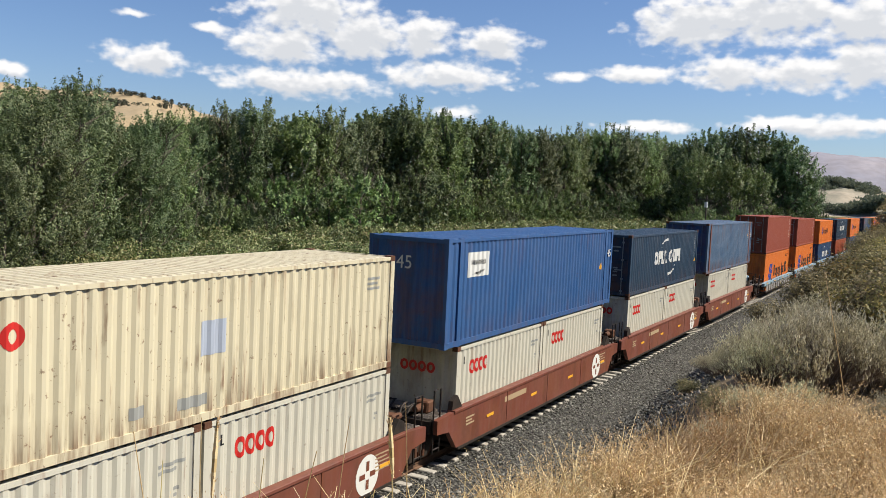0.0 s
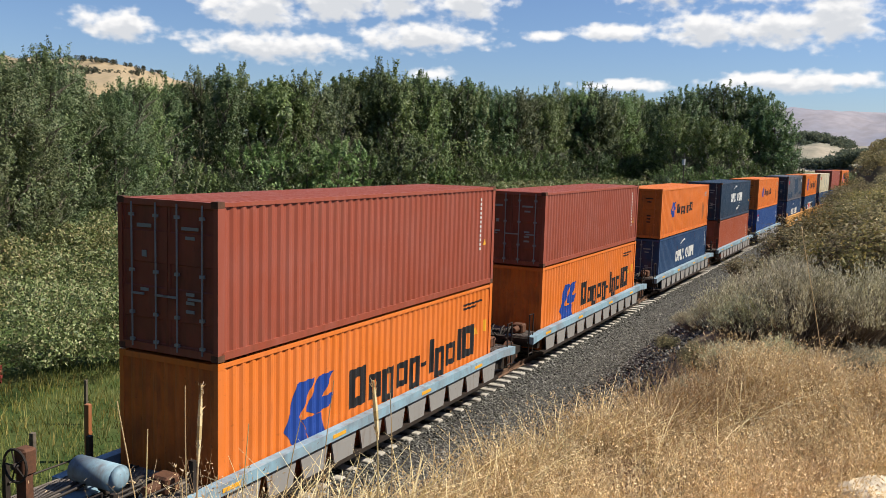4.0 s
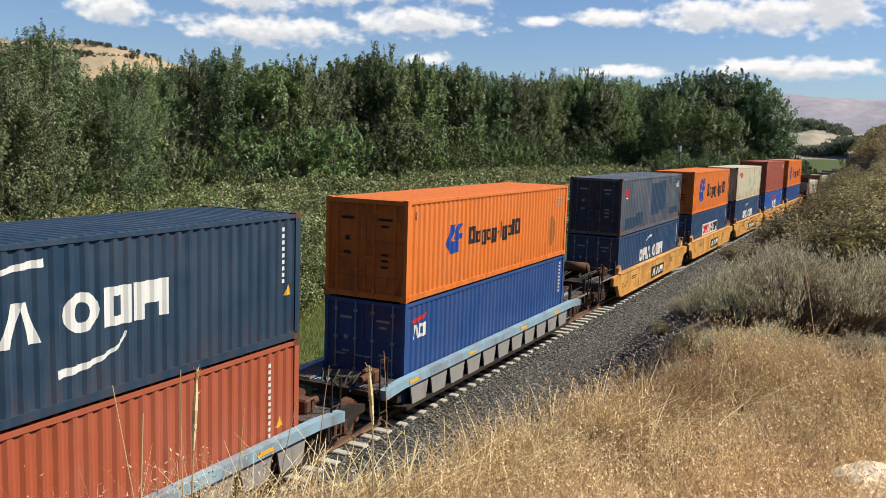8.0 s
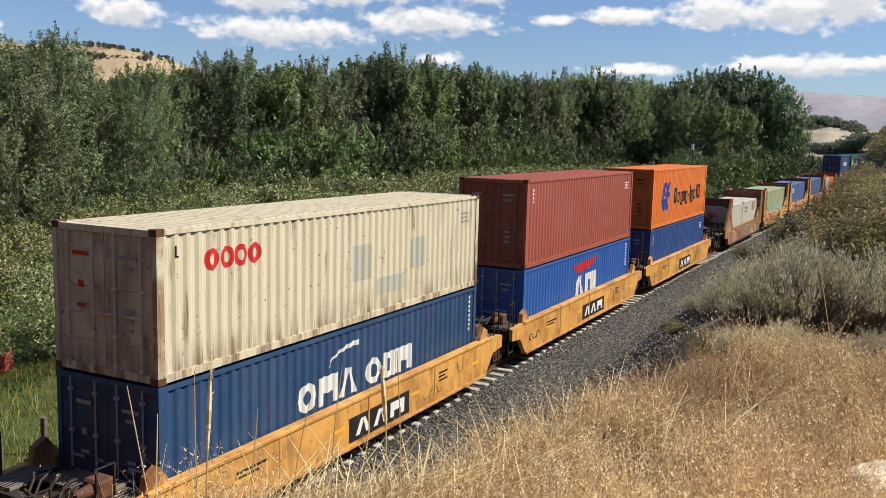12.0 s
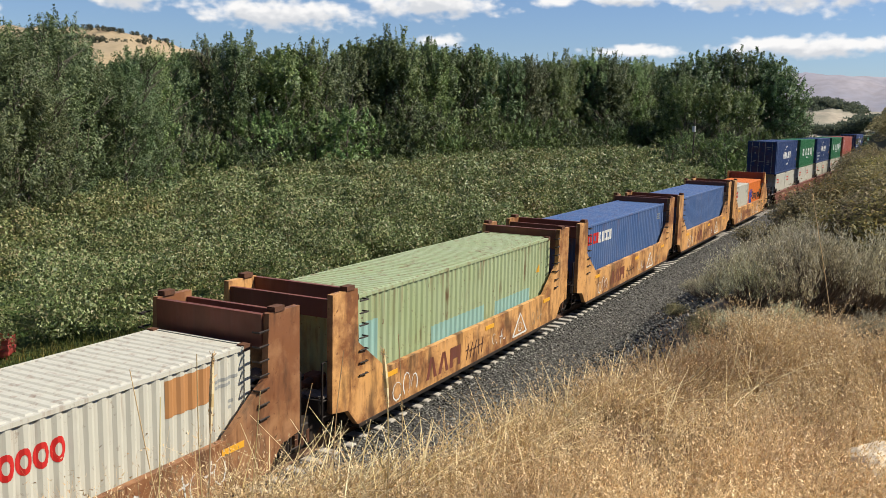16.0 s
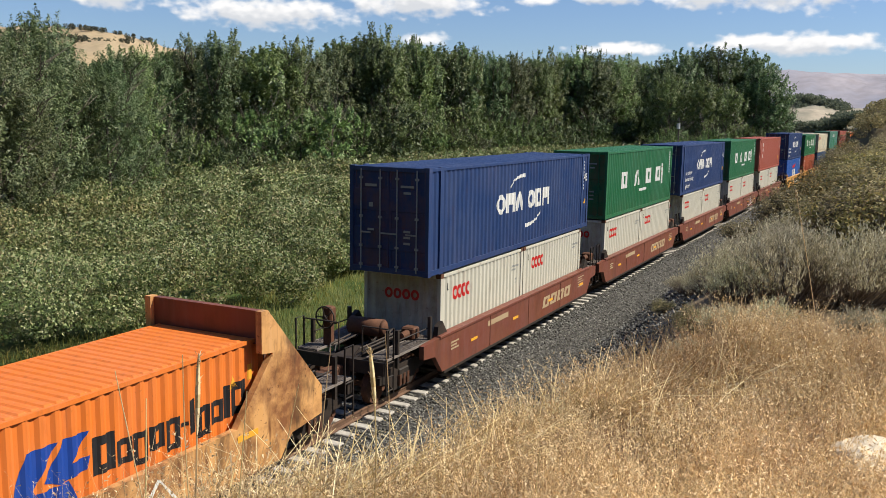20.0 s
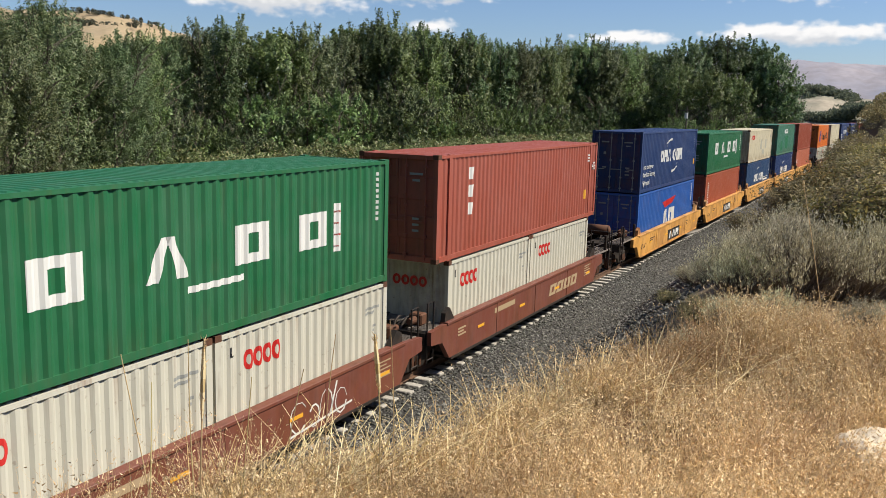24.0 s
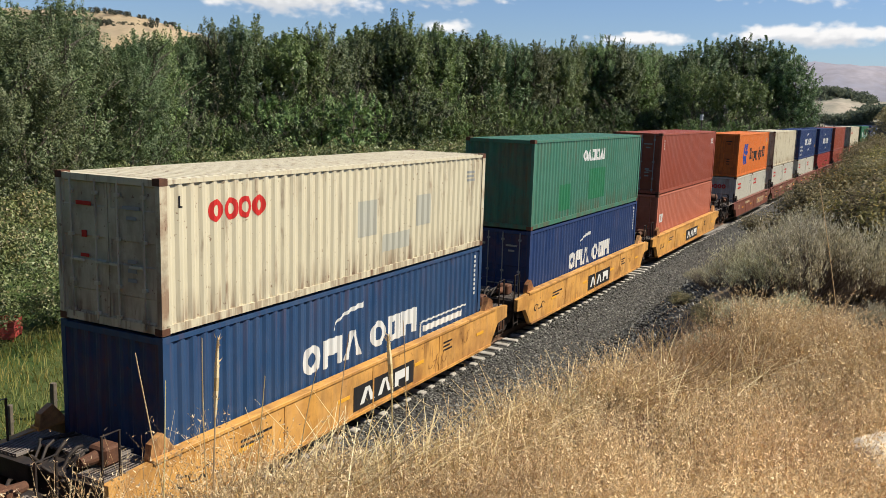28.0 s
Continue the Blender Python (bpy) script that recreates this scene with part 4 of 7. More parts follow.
def end_fittings(root, s, style, paint_mat, coupled):
    """What stands between the wells: decks, rails, ladders, hoses, brake gear, coupler."""
    xo = 9.25 if coupled else 7.55
    zd = 1.24 if style != "webbed" else 1.02
    for y0, y1 in ((-1.32, -0.72), (0.72, 1.32)):
        x0, x1 = sorted((s * 6.42, s * (xo - 0.1)))
        link_mesh("side_walkway", grate_deck((style, s, coupled, y0), x0, x1, y0, y1, zd), GRATE, root)["kind"] = "stuff"
    x0, x1 = sorted((s * 6.3, s * 6.95))
    link_mesh("cross_walkway", grate_deck((style, s, "cross"), x0, x1, -0.72, 0.72, zd + 0.02), GRATE, root)["kind"] = "stuff"

    def frame_mesh():
        bm = bmesh.new()
        a, b = sorted((s * 6.2, s * xo))
        box(bm, a, b, -0.32, 0.32, 0.72, zd - 0.1)
        a, b = sorted((s * 6.35, s * 6.55))
        box(bm, a, b, -1.3, 1.3, 0.45, zd - 0.06)
        a, b = sorted((s * (xo - 0.22), s * xo))
        box(bm, a, b, -1.3, 1.3, 0.85, zd - 0.06)
        return to_mesh("end_frame", bm)
    link_mesh("end_frame", cached(("endframe", style, s, coupled), frame_mesh), IRON, root)
    for sy in (-1, 1):
        def hand(sy=sy):
            bm = bmesh.new()
            x, y = s * (xo - 0.06), sy * 1.34
            pipe(bm, [(x, y, 0.35), (x, y, zd + 0.75), (x - s * 0.34, y, zd + 0.75), (x - s * 0.34, y, 0.35)], 0.02)
            for z in (0.45, 0.8, 1.15):
                pipe(bm, [(x, y, z), (x - s * 0.34, y, z)], 0.018)
            return to_mesh("ladder", bm)
        link_mesh("ladder", cached(("ladder", style, s, sy, coupled), hand), IRON, root)

        def ear(sy=sy):
            pts = [(s * 6.0, zd + 0.05), (s * 6.3, zd + 0.42), (s * 6.55, zd + 0.3), (s * 6.6, zd + 0.02)]
            if s < 0:
                pts = pts[::-1]
            return to_mesh("container_guide", prism(bmesh.new(), pts, *sorted((sy * 1.26, sy * 1.4))))
        if style in ("brown", "yellow"):
            link_mesh("container_guide", cached(("ear", style, s, sy), ear), IRON if style == "brown" else coat("car_rust"), root)

    if style == "webbed":
        for y0, y1 in ((-0.7, -0.36), (0.36, 0.7)):
            link_mesh("deck_plate", one_box("deck_plate", *sorted((s * 6.98, s * (xo - 0.25))), y0, y1, zd - 0.09, zd - 0.06), coat("car_blue"), root)
    for k in range(3):
        def hose(k=k):
            r, y = random.Random(3 + k), -0.5 + 0.34 * k
            pts = [(s * (6.9 + 0.12 * i), y + r.uniform(-0.06, 0.06), zd + 0.02 + 0.16 * math.sin(i * 0.9 + k)) for i in range(7)]
            return to_mesh("air_hose", pipe(bmesh.new(), pts, 0.028), True)
        link_mesh("air_hose", cached(("hose", style, s, k), hose), IRON, root)
    for sy in (-1, 1):
        def side_post(sy=sy):
            bm = bmesh.new()
            for x in (6.75, xo - 0.75):
                box(bm, *sorted((s * x, s * (x + 0.09))), *sorted((sy * 1.22, sy * 1.31)), zd - 0.35, zd + 0.62)
            pipe(bm, [(s * 6.8, sy * 1.2, zd + 0.3), (s * (xo - 0.7), sy * 1.2, zd + 0.3)], 0.018)
            return to_mesh("grab_rail", bm)
        if coupled:
            link_mesh("grab_rail", cached(("grab", style, s, sy), side_post), IRON, root)

        def pipe_run(sy=sy):
            bm = bmesh.new()
            for k, y in enumerate((0.44, 0.6)):
                pipe(bm, [(s * 6.4, sy * y, zd + 0.06), (s * (6.9 + 0.2 * k), sy * y, zd + 0.16), (s * (xo - 0.4), sy * (y - 0.08), zd + 0.1), (s * (xo - 0.12), sy * (y - 0.2), zd - 0.2)], 0.022)
            return to_mesh("brake_pipe", bm)
        link_mesh("brake_pipe", cached(("pipes", style, s, sy, coupled), pipe_run), IRON, root)

    def valve():
        bm = box(bmesh.new(), *sorted((s * 6.75, s * 7.1)), -0.95, -0.55, zd, zd + 0.32, 0.04)
        rod(bm, (s * 7.1, -0.75, zd + 0.16), (s * 7.42, -0.75, zd + 0.16), 0.11, 0.08, 12)
        return to_mesh("brake_valve", bm)
    link_mesh("brake_valve", cached(("valve", style, s), valve), RUSTY, root)
    if coupled:
        def cross_rail():
            x = s * (xo - 0.3)
            bm = pipe(bmesh.new(), [(x, -1.25, zd), (x, -1.25, zd + 0.72), (x, -0.5, zd + 0.72), (x, -0.5, zd)], 0.02)
            pipe(bm, [(x, 0.2, zd), (x, 0.2, zd + 0.72), (x, 1.25, zd + 0.72), (x, 1.25, zd)], 0.02)
            return to_mesh("cross_rail", bm)
        if style == "brown":
            link_mesh("cross_rail", cached(("crossrail", s), cross_rail), IRON, root)
        if style != "high":
            tank(root, s * 7.5, 0.25, zd + 0.32, RUSTY if style != "webbed" else coat("car_blue"))
        brake_wheel(root, s * 8.75, 0.75, zd + 0.75, -s, RUSTY)

        def knuckle():
            bm = bmesh.new()
            a, b = sorted((s * (xo - 0.1), s * (xo + 0.55)))
            box(bm, a, b, -0.12, 0.12, 0.72, 0.98, 0.03)
            a, b = sorted((s * (xo + 0.3), s * (xo + 0.68)))
            box(bm, a, b, -0.22, 0.16, 0.7, 1.0, 0.05)
            return to_mesh("coupler", bm)
        link_mesh("coupler", cached(("coupler", s), knuckle), RUSTY, root)


def scribble(rng, x0, x1, z0, z1, n, w):
    """Sprayed strokes: arcs and slanted bars in a row from x0 to x1."""
    out, step = [], (x1 - x0) / n
    for i in range(n):
        cx, cz, r = x0 + (i + 0.5) * step, (z0 + z1) / 2 + rng.uniform(-0.1, 0.1) * (z1 - z0), (z1 - z0) * 0.5
        if rng.random() < 0.55:
            out += arc(cx, cz, step * 0.55, r * rng.uniform(0.6, 1.0), rng.uniform(0, 180), rng.uniform(220, 420), w, 7)
        else:
            lean = rng.uniform(-0.4, 0.4) * step
            out.append([(cx - lean, z0), (cx - lean + w, z0), (cx + lean + w, z1), (cx + lean, z1)])
            out.append([(cx - step * 0.4, cz), (cx + step * 0.4, cz + 0.1 * r), (cx + step * 0.4, cz + 0.1 * r + w), (cx - step * 0.4, cz + w)])
    return out


def sprayed(root, spots, y):
    """Scrawls on a car's near side: x from and to, z from and to, strokes, width, paint."""
    for x0, x1, z0, z1, n, w, mk in spots:
        rng, bm = random.Random(int(100 * (x0 + 9))), bmesh.new()
        for q in scribble(rng, x0, x1, z0, z1, n, w):
            bm.faces.new([bm.verts.new((x, y, z)) for x, z in q])
        part("paint_scrawl", bm, mark_mat(mk), root, "sprayed scrawl")["kind"] = "stuff"


def well_car(style, first, last, sign=""):
    root = empty("well_car")
    zs, c = 0.28, None
    wheels = bogie(root, 7.95 if last else 7.8)
    if first:
        wheels += bogie(root, -7.95)
    if style in ("brown", "yellow"):
        key = "car_brown" if style == "brown" else "car_yellow"
        c = coat(key)
        for s in (-1, 1):
            y0, y1 = sorted((s * 1.33, s * 1.47))
            def sill(s=s, y0=y0, y1=y1):
                pts = [(-7.5, 0.86), (-6.85, 0.80), (-6.4, zs), (6.4, zs), (6.85, 0.80), (7.5, 0.86), (7.5, 1.22), (6.7, 1.27), (-6.7, 1.27), (-7.5, 1.22)]
                return to_mesh("side_sill", prism(bmesh.new(), pts, y0, y1))
            sill_ob = link_mesh("side_sill", cached((style, "sill", s), sill), c, root)

            def chord(s=s):
                bm = box(bmesh.new(), -6.6, 6.6, *sorted((s * 1.27, s * 1.5)), 1.23, 1.31, 0.01)
                return to_mesh("top_chord", bm)
            link_mesh("top_chord", cached((style, "chord", s), chord), c, sill_ob)

            def lip(s=s):
                return to_mesh("bottom_flange", box(bmesh.new(), -6.35, 6.35, *sorted((s * 1.3, s * 1.5)), 0.22, 0.285))
            link_mesh("bottom_flange", cached((style, "lip", s), lip), IRON if style == "brown" else c, sill_ob)
            for x in (-3.2, 0.0, 3.2):
                link_mesh("weld_rib", one_box(("rib"), x - 0.03, x + 0.03, *sorted((s * 1.468, s * 1.482)), 0.3, 1.22), c, sill_ob)

        def marks():
            bm = bmesh.new()
            ps = []
            if style == "brown":
                ps = bars(-5.9, 0.95, 0.5, 3, 0.05, 0.09) + bars(-3.4, 0.92, 1.6, 1, 0.16) + bars(5.2, 1.05, 0.7, 5, 0.035, 0.09)
            else:
                ps = bars(-4.5, 0.9, 0.9, 2, 0.05, 0.1) + bars(3.4, 0.95, 0.5, 3, 0.05, 0.1)
            for q in ps:
                vs = [bm.verts.new((x, -1.4745, z)) for x, z in q]
                bm.faces.new(vs)
            return to_mesh("stencil_panel", bm)
        link_mesh("stencil_panel", cached((style, "marks"), marks), mark_mat(SAND_MARK if style == "brown" else BLACK_MARK), root)["kind"] = "stuff"
        if sign == "disc":
            def roundel():
                bm = bmesh.new()
                for q in (disc(4.9, 0.70, 0.46, 0.46, 24),):
                    bm.faces.new([bm.verts.new((x, -1.474, z)) for x, z in q])
                return to_mesh("roundel", bm)
            link_mesh("roundel", cached("roundel", roundel), mark_mat(WHITE_MARK), root, "white round emblem")
            def cross():
                bm = bmesh.new()
                for q in (rect(4.84, 4.96, 0.38, 0.60), rect(4.84, 4.96, 0.8, 1.02), rect(4.58, 4.8, 0.64, 0.76), rect(5.0, 5.22, 0.64, 0.76)):
                    bm.faces.new([bm.verts.new((x, -1.478, z)) for x, z in q])
                return to_mesh("roundel_cross", bm)
            link_mesh("roundel_cross", cached("roundel_cross", cross), c, root)["kind"] = "stuff"
        if sign == "tag":
            def tag():
                bm = bmesh.new()
                strokes = arc(2.2, 0.72, 0.3, 0.34, 30, 320, 0.05) + arc(2.75, 0.62, 0.2, 0.26, -150, 150, 0.05) + arc(3.2, 0.72, 0.24, 0.36, 200, -60, 0.05) + arc(3.75, 0.66, 0.24, 0.3, 10, 350, 0.05)
                strokes += [[(1.9, 0.36), (4.2, 0.5), (4.2, 0.55), (1.9, 0.41)], [(3.3, 0.45), (3.36, 0.45), (3.62, 1.15), (3.56, 1.15)]]
                for q in strokes:
                    bm.faces.new([bm.verts.new((x, -1.4765, z)) for x, z in q])
                return to_mesh("paint_scrawl", bm)
            link_mesh("paint_scrawl", cached("tag", tag), mark_mat(WHITE_MARK), root, "white sprayed scrawl")["kind"] = "stuff"
        if sign == "wordmark":
            for j, q in enumerate(word(1.3, 4.2, 0.58, 0.38, "bbbb", 0.12)):
                def block(q=q):
                    bm = bmesh.new()
                    for o in q:
                        bm.faces.new([bm.verts.new((x + 0.35 * (z - 0.58), -1.4745, z)) for x, z in o])
                    return to_mesh("letter_block", bm)
                link_mesh("letter_block", cached(("wordmark", j), block), mark_mat(SAND_MARK), root)
        if style == "yellow":
            def plate():
                bm = bmesh.new()
                box(bm, -0.8, 1.85, -1.476, -1.468, 0.36, 0.92)
                return to_mesh("name_panel", bm)
            link_mesh("name_panel", cached("sign_panel", plate), mark_mat(BLACK_MARK), root)
            for j, shape in enumerate(word(-0.55, 1.6, 0.46, 0.36, "rrw", 0.2)):
                def sign_block(shape=shape):
                    bm = bmesh.new()
                    for q in shape:
                        bm.faces.new([bm.verts.new((x, -1.481, z)) for x, z in q])
                    return to_mesh("name_block", bm)
                link_mesh("name_block", cached(("sign_block", j), sign_block), mark_mat(WHITE_MARK), root)
        for x in (-4.6, -1.4, 1.9, 5.4):
            link_mesh("reflector_strip", one_box("reflector", x, x + 0.45, -1.479, -1.471, 0.72, 0.80), mark_mat(YELLOW_MARK), root)
    elif style == "webbed":
        c = coat("car_blue")
        for s in (-1, 1):
            def chord(s=s):
                pts = [(-7.45, 0.78), (-6.5, 0.86), (6.5, 0.86), (7.45, 0.78), (7.45, 1.02), (6.5, 1.08), (-6.5, 1.08), (-7.45, 1.02)]
                return to_mesh("top_chord", prism(bmesh.new(), pts, *sorted((s * 1.28, s * 1.5))))
            ch = link_mesh("top_chord", cached(("webbed", s), chord), c, root)
            for i in range(11):
                x = -5.6 + i * 1.12
                def panel(x=x, s=s):
                    return to_mesh("web_panel", prism(bmesh.new(), [(x - 0.36, 0.3), (x + 0.36, 0.3), (x + 0.5, 0.86), (x - 0.5, 0.86)], *sorted((s * 1.38, s * 1.42))))
                link_mesh("web_panel", cached(("web", i, s), panel), paint("web_grey", (0.30, 0.29, 0.28), 0.6, 0.3), ch)
            link_mesh("bottom_chord", one_box("bottom_chord", -6.3, 6.3, *sorted((s * 1.26, s * 1.44)), 0.22, 0.31), IRON, root)
        for x in (-6.3, -2.8, 1.2, 4.4):
            link_mesh("reflector_strip", one_box("reflector2", x, x + 0.5, -1.508, -1.500, 0.92, 1.0), mark_mat(YELLOW_MARK), root)
    else:
        c = coat("car_umber" if first else "car_rust")
        for s in (-1, 1):
            left = [(-7.75, 1.45), (-5.95, 3.42), (-5.75, 3.42), (-5.75, 2.6), (-6.1, 2.55), (-5.0, 1.34)] if first else [(-7.3, 3.42), (-6.35, 3.42), (-6.3, 2.2), (-5.1, 1.34)]
            right = [(5.1, 1.34), (6.3, 2.2), (6.35, 3.42), (7.3, 3.42)] if not last else [(5.0, 1.34), (6.1, 2.55), (5.75, 2.6), (5.75, 3.42), (5.95, 3.42), (7.75, 1.45)]
            low = [(7.75, 0.85) if last else (7.3, 0.85), (6.7, 0.75), (6.3, 0.32), (-6.3, 0.32), (-6.7, 0.75), (-7.75, 0.85) if first else (-7.3, 0.85)]

            def wall(s=s):
                pts = left + right + low
                bm = bmesh.new()
                prism(bm, pts, *sorted((s * 1.33, s * 1.47)))
                bmesh.ops.triangulate(bm, faces=[f for f in bm.faces if len(f.verts) > 4])
                return to_mesh("side_wall", bm)
            sw = link_mesh("side_wall", cached(("high", s, first, last), wall), c, root)
            link_mesh("bottom_flange", one_box("hiflange", -6.3, 6.3, *sorted((s * 1.3, s * 1.5)), 0.25, 0.325), IRON, sw)
            for e, is_end in ((-1, first), (1, last)):
                if is_end:
                    continue
                def rung(e=e, s=s):
                    return to_mesh("rung", pipe(bmesh.new(), [(e * 6.3, s * 1.5, 0), (e * 6.0, s * 1.52, 0), (e * 6.0, s * 1.36, 0)], 0.018, 5))
                for k in range(7):
                    link_mesh("rung", cached(("rung", e, s), rung), IRON, sw).location = (0, 0, 1.45 + k * 0.28)
                link_mesh("post_cap", one_box("post_cap", *sorted((e * 6.5, e * 6.8)), *sorted((s * 1.30, s * 1.49)), 3.42, 3.52), RUSTY, sw)
        for e, is_end in ((-1, first), (1, last)):
            xb = (6.3, 6.42) if not is_end else (5.85, 6.0)
            link_mesh("bulkhead_beam", one_box("bulkhead_beam", *sorted((e * xb[0], e * xb[1])), -1.33, 1.33, 2.75, 3.4), coat("car_brown"), root)
            if not is_end:
                link_mesh("bulkhead_beam", one_box("bulkhead_beam", e * 7.2 - 0.05, e * 7.2 + 0.05, -1.33, 1.33, 2.9, 3.3), coat("car_brown"), root)
            else:
                link_mesh("end_deck", one_box("end_deck", *sorted((e * 6.2, e * 7.8)), -1.33, 1.33, 1.2, 1.42), IRON, root)
                brake_wheel(root, e * 7.35, 1.15, 2.0, -e, RUSTY)

                def hand_wheel(e=e):
                    bm = ring(bmesh.new(), (0, 0, 0), (1, 0, 0), 0.46, 0.045, 24)
                    for i in range(6):
                        a = math.pi * i / 3 + 0.2
                        rod(bm, (0, 0, 0), (0, 0.44 * math.cos(a), 0.44 * math.sin(a)), 0.032, n=6)
                    rod(bm, (-0.1, 0, 0), (0.14, 0, 0), 0.09, n=10)
                    return to_mesh("hand_wheel", bm)
                link_mesh("hand_wheel", cached("hand_wheel", hand_wheel), c, root, "large ochre spoked hand wheel").matrix_basis = pose(e * 6.75, 0.5, 2.25, 0, 0, 35)

                def wheel_stand(e=e):
                    bm = box(bmesh.new(), *sorted((e * 6.25, e * 6.65)), -0.05, 0.6, 1.42, 2.2, 0.03)
                    box(bm, *sorted((e * 6.2, e * 6.5)), 0.6, 1.3, 1.42, 1.9, 0.03)
                    return to_mesh("wheel_stand", bm)
                link_mesh("wheel_stand", cached(("wheel_stand", e), wheel_stand), RUSTY, root)

                def slope():
                    return to_mesh("slope_sheet", prism(bmesh.new(), [(e * 5.9, 1.42), (e * 5.9, 1.75), (e * 6.25, 1.75), (e * 7.2, 1.42)][::(1 if e > 0 else -1)], -1.3, 1.3))
                link_mesh("slope_sheet", cached(("slope", e), slope), RUSTY, root)
        for x in (-5.2, 0.4, 5.0):
            link_mesh("reflector_strip", one_box("reflector3", x, x + 0.6, -1.479, -1.471, 1.08, 1.2), mark_mat(YELLOW_MARK), root)

        for j, shape in enumerate(word(-3.15, -1.2, 0.5, 0.55, "rrw", 0.12)):
            def tall_block(shape=shape):
                bm = bmesh.new()
                for q in shape:
                    bm.faces.new([bm.verts.new((x, -1.4745, z)) for x, z in q])
                return to_mesh("name_block", bm)
            link_mesh("name_block", cached(("tall_block", j), tall_block), coat("car_brown"), root)

        def scrawl():
            bm = bmesh.new()
            strokes = arc(-4.6, 0.62, 0.22, 0.24, 20, 330, 0.05) + arc(-4.15, 0.7, 0.18, 0.3, -60, 240, 0.05) + arc(-3.75, 0.62, 0.16, 0.26, 200, -40, 0.05)
            strokes += [[(2.4, 0.45), (2.5, 0.45), (3.05, 1.1), (2.98, 1.14)], [(3.05, 1.1), (2.98, 1.14), (3.5, 0.45), (3.6, 0.45)][::-1], rect(2.45, 3.55, 0.42, 0.48)] + arc(3.0, 0.68, 0.16, 0.16, 0, 340, 0.04)
            for q in strokes:
                bm.faces.new([bm.verts.new((x, -1.4765, z)) for x, z in q])
            return to_mesh("paint_scrawl", bm)
        link_mesh("paint_scrawl", cached("scrawl", scrawl), mark_mat(WHITE_MARK), root, "white sprayed scrawl")["kind"] = "stuff"
    if style == "high" and first:
        sprayed(root, ((-6.7, -5.9, 1.2, 1.55, 6, 0.03, WHITE_MARK), (-6.5, -6.0, 2.1, 2.35, 4, 0.03, BLACK_MARK), (-4.9, -3.7, 0.75, 1.1, 5, 0.04, WHITE_MARK), (-1.9, 1.6, 0.45, 1.15, 9, 0.09, GREY_MARK), (-1.7, 1.5, 0.5, 1.1, 7, 0.05, ("mark_dusty_blue", (0.22, 0.33, 0.38))), (3.9, 5.1, 0.5, 1.1, 4, 0.04, WHITE_MARK)), -1.4775)
    elif style == "high":
        sprayed(root, ((-0.9, 0.3, 0.5, 0.95, 5, 0.05, ("mark_dark_rust", (0.10, 0.04, 0.025))), (0.9, 1.9, 0.45, 0.9, 4, 0.035, WHITE_MARK), (4.0, 4.9, 0.5, 1.0, 4, 0.04, SAND_MARK)), -1.4775)
    elif style == "yellow":
        sprayed(root, ((-6.1, -5.2, 0.55, 0.85, 3, 0.05, BLACK_MARK), (2.6, 3.6, 0.42, 0.75, 4, 0.03, ("mark_faded_rust", (0.36, 0.17, 0.05))), (4.4, 5.0, 0.7, 1.05, 3, 0.035, ("mark_faded_rust", (0.36, 0.17, 0.05)))), -1.4775)
    link_mesh("well_floor", one_box("well_floor", -6.3, 6.3, -1.28, 1.28, 0.22, 0.285), IRON, root)
    for s, coupled in ((-1, first), (1, last)):
        end_fittings(root, s, style, c, coupled)
    what = dict(brown="brown-red steel well car with white stencils", yellow="mustard-yellow scuffed steel well car", webbed="pale blue well car with grey web panels",
                high="rust-streaked ochre well car with tall end bulkheads")[style]
    tagged(root, what + " on the track", "well car", "cars of the train")
    return root, wheels


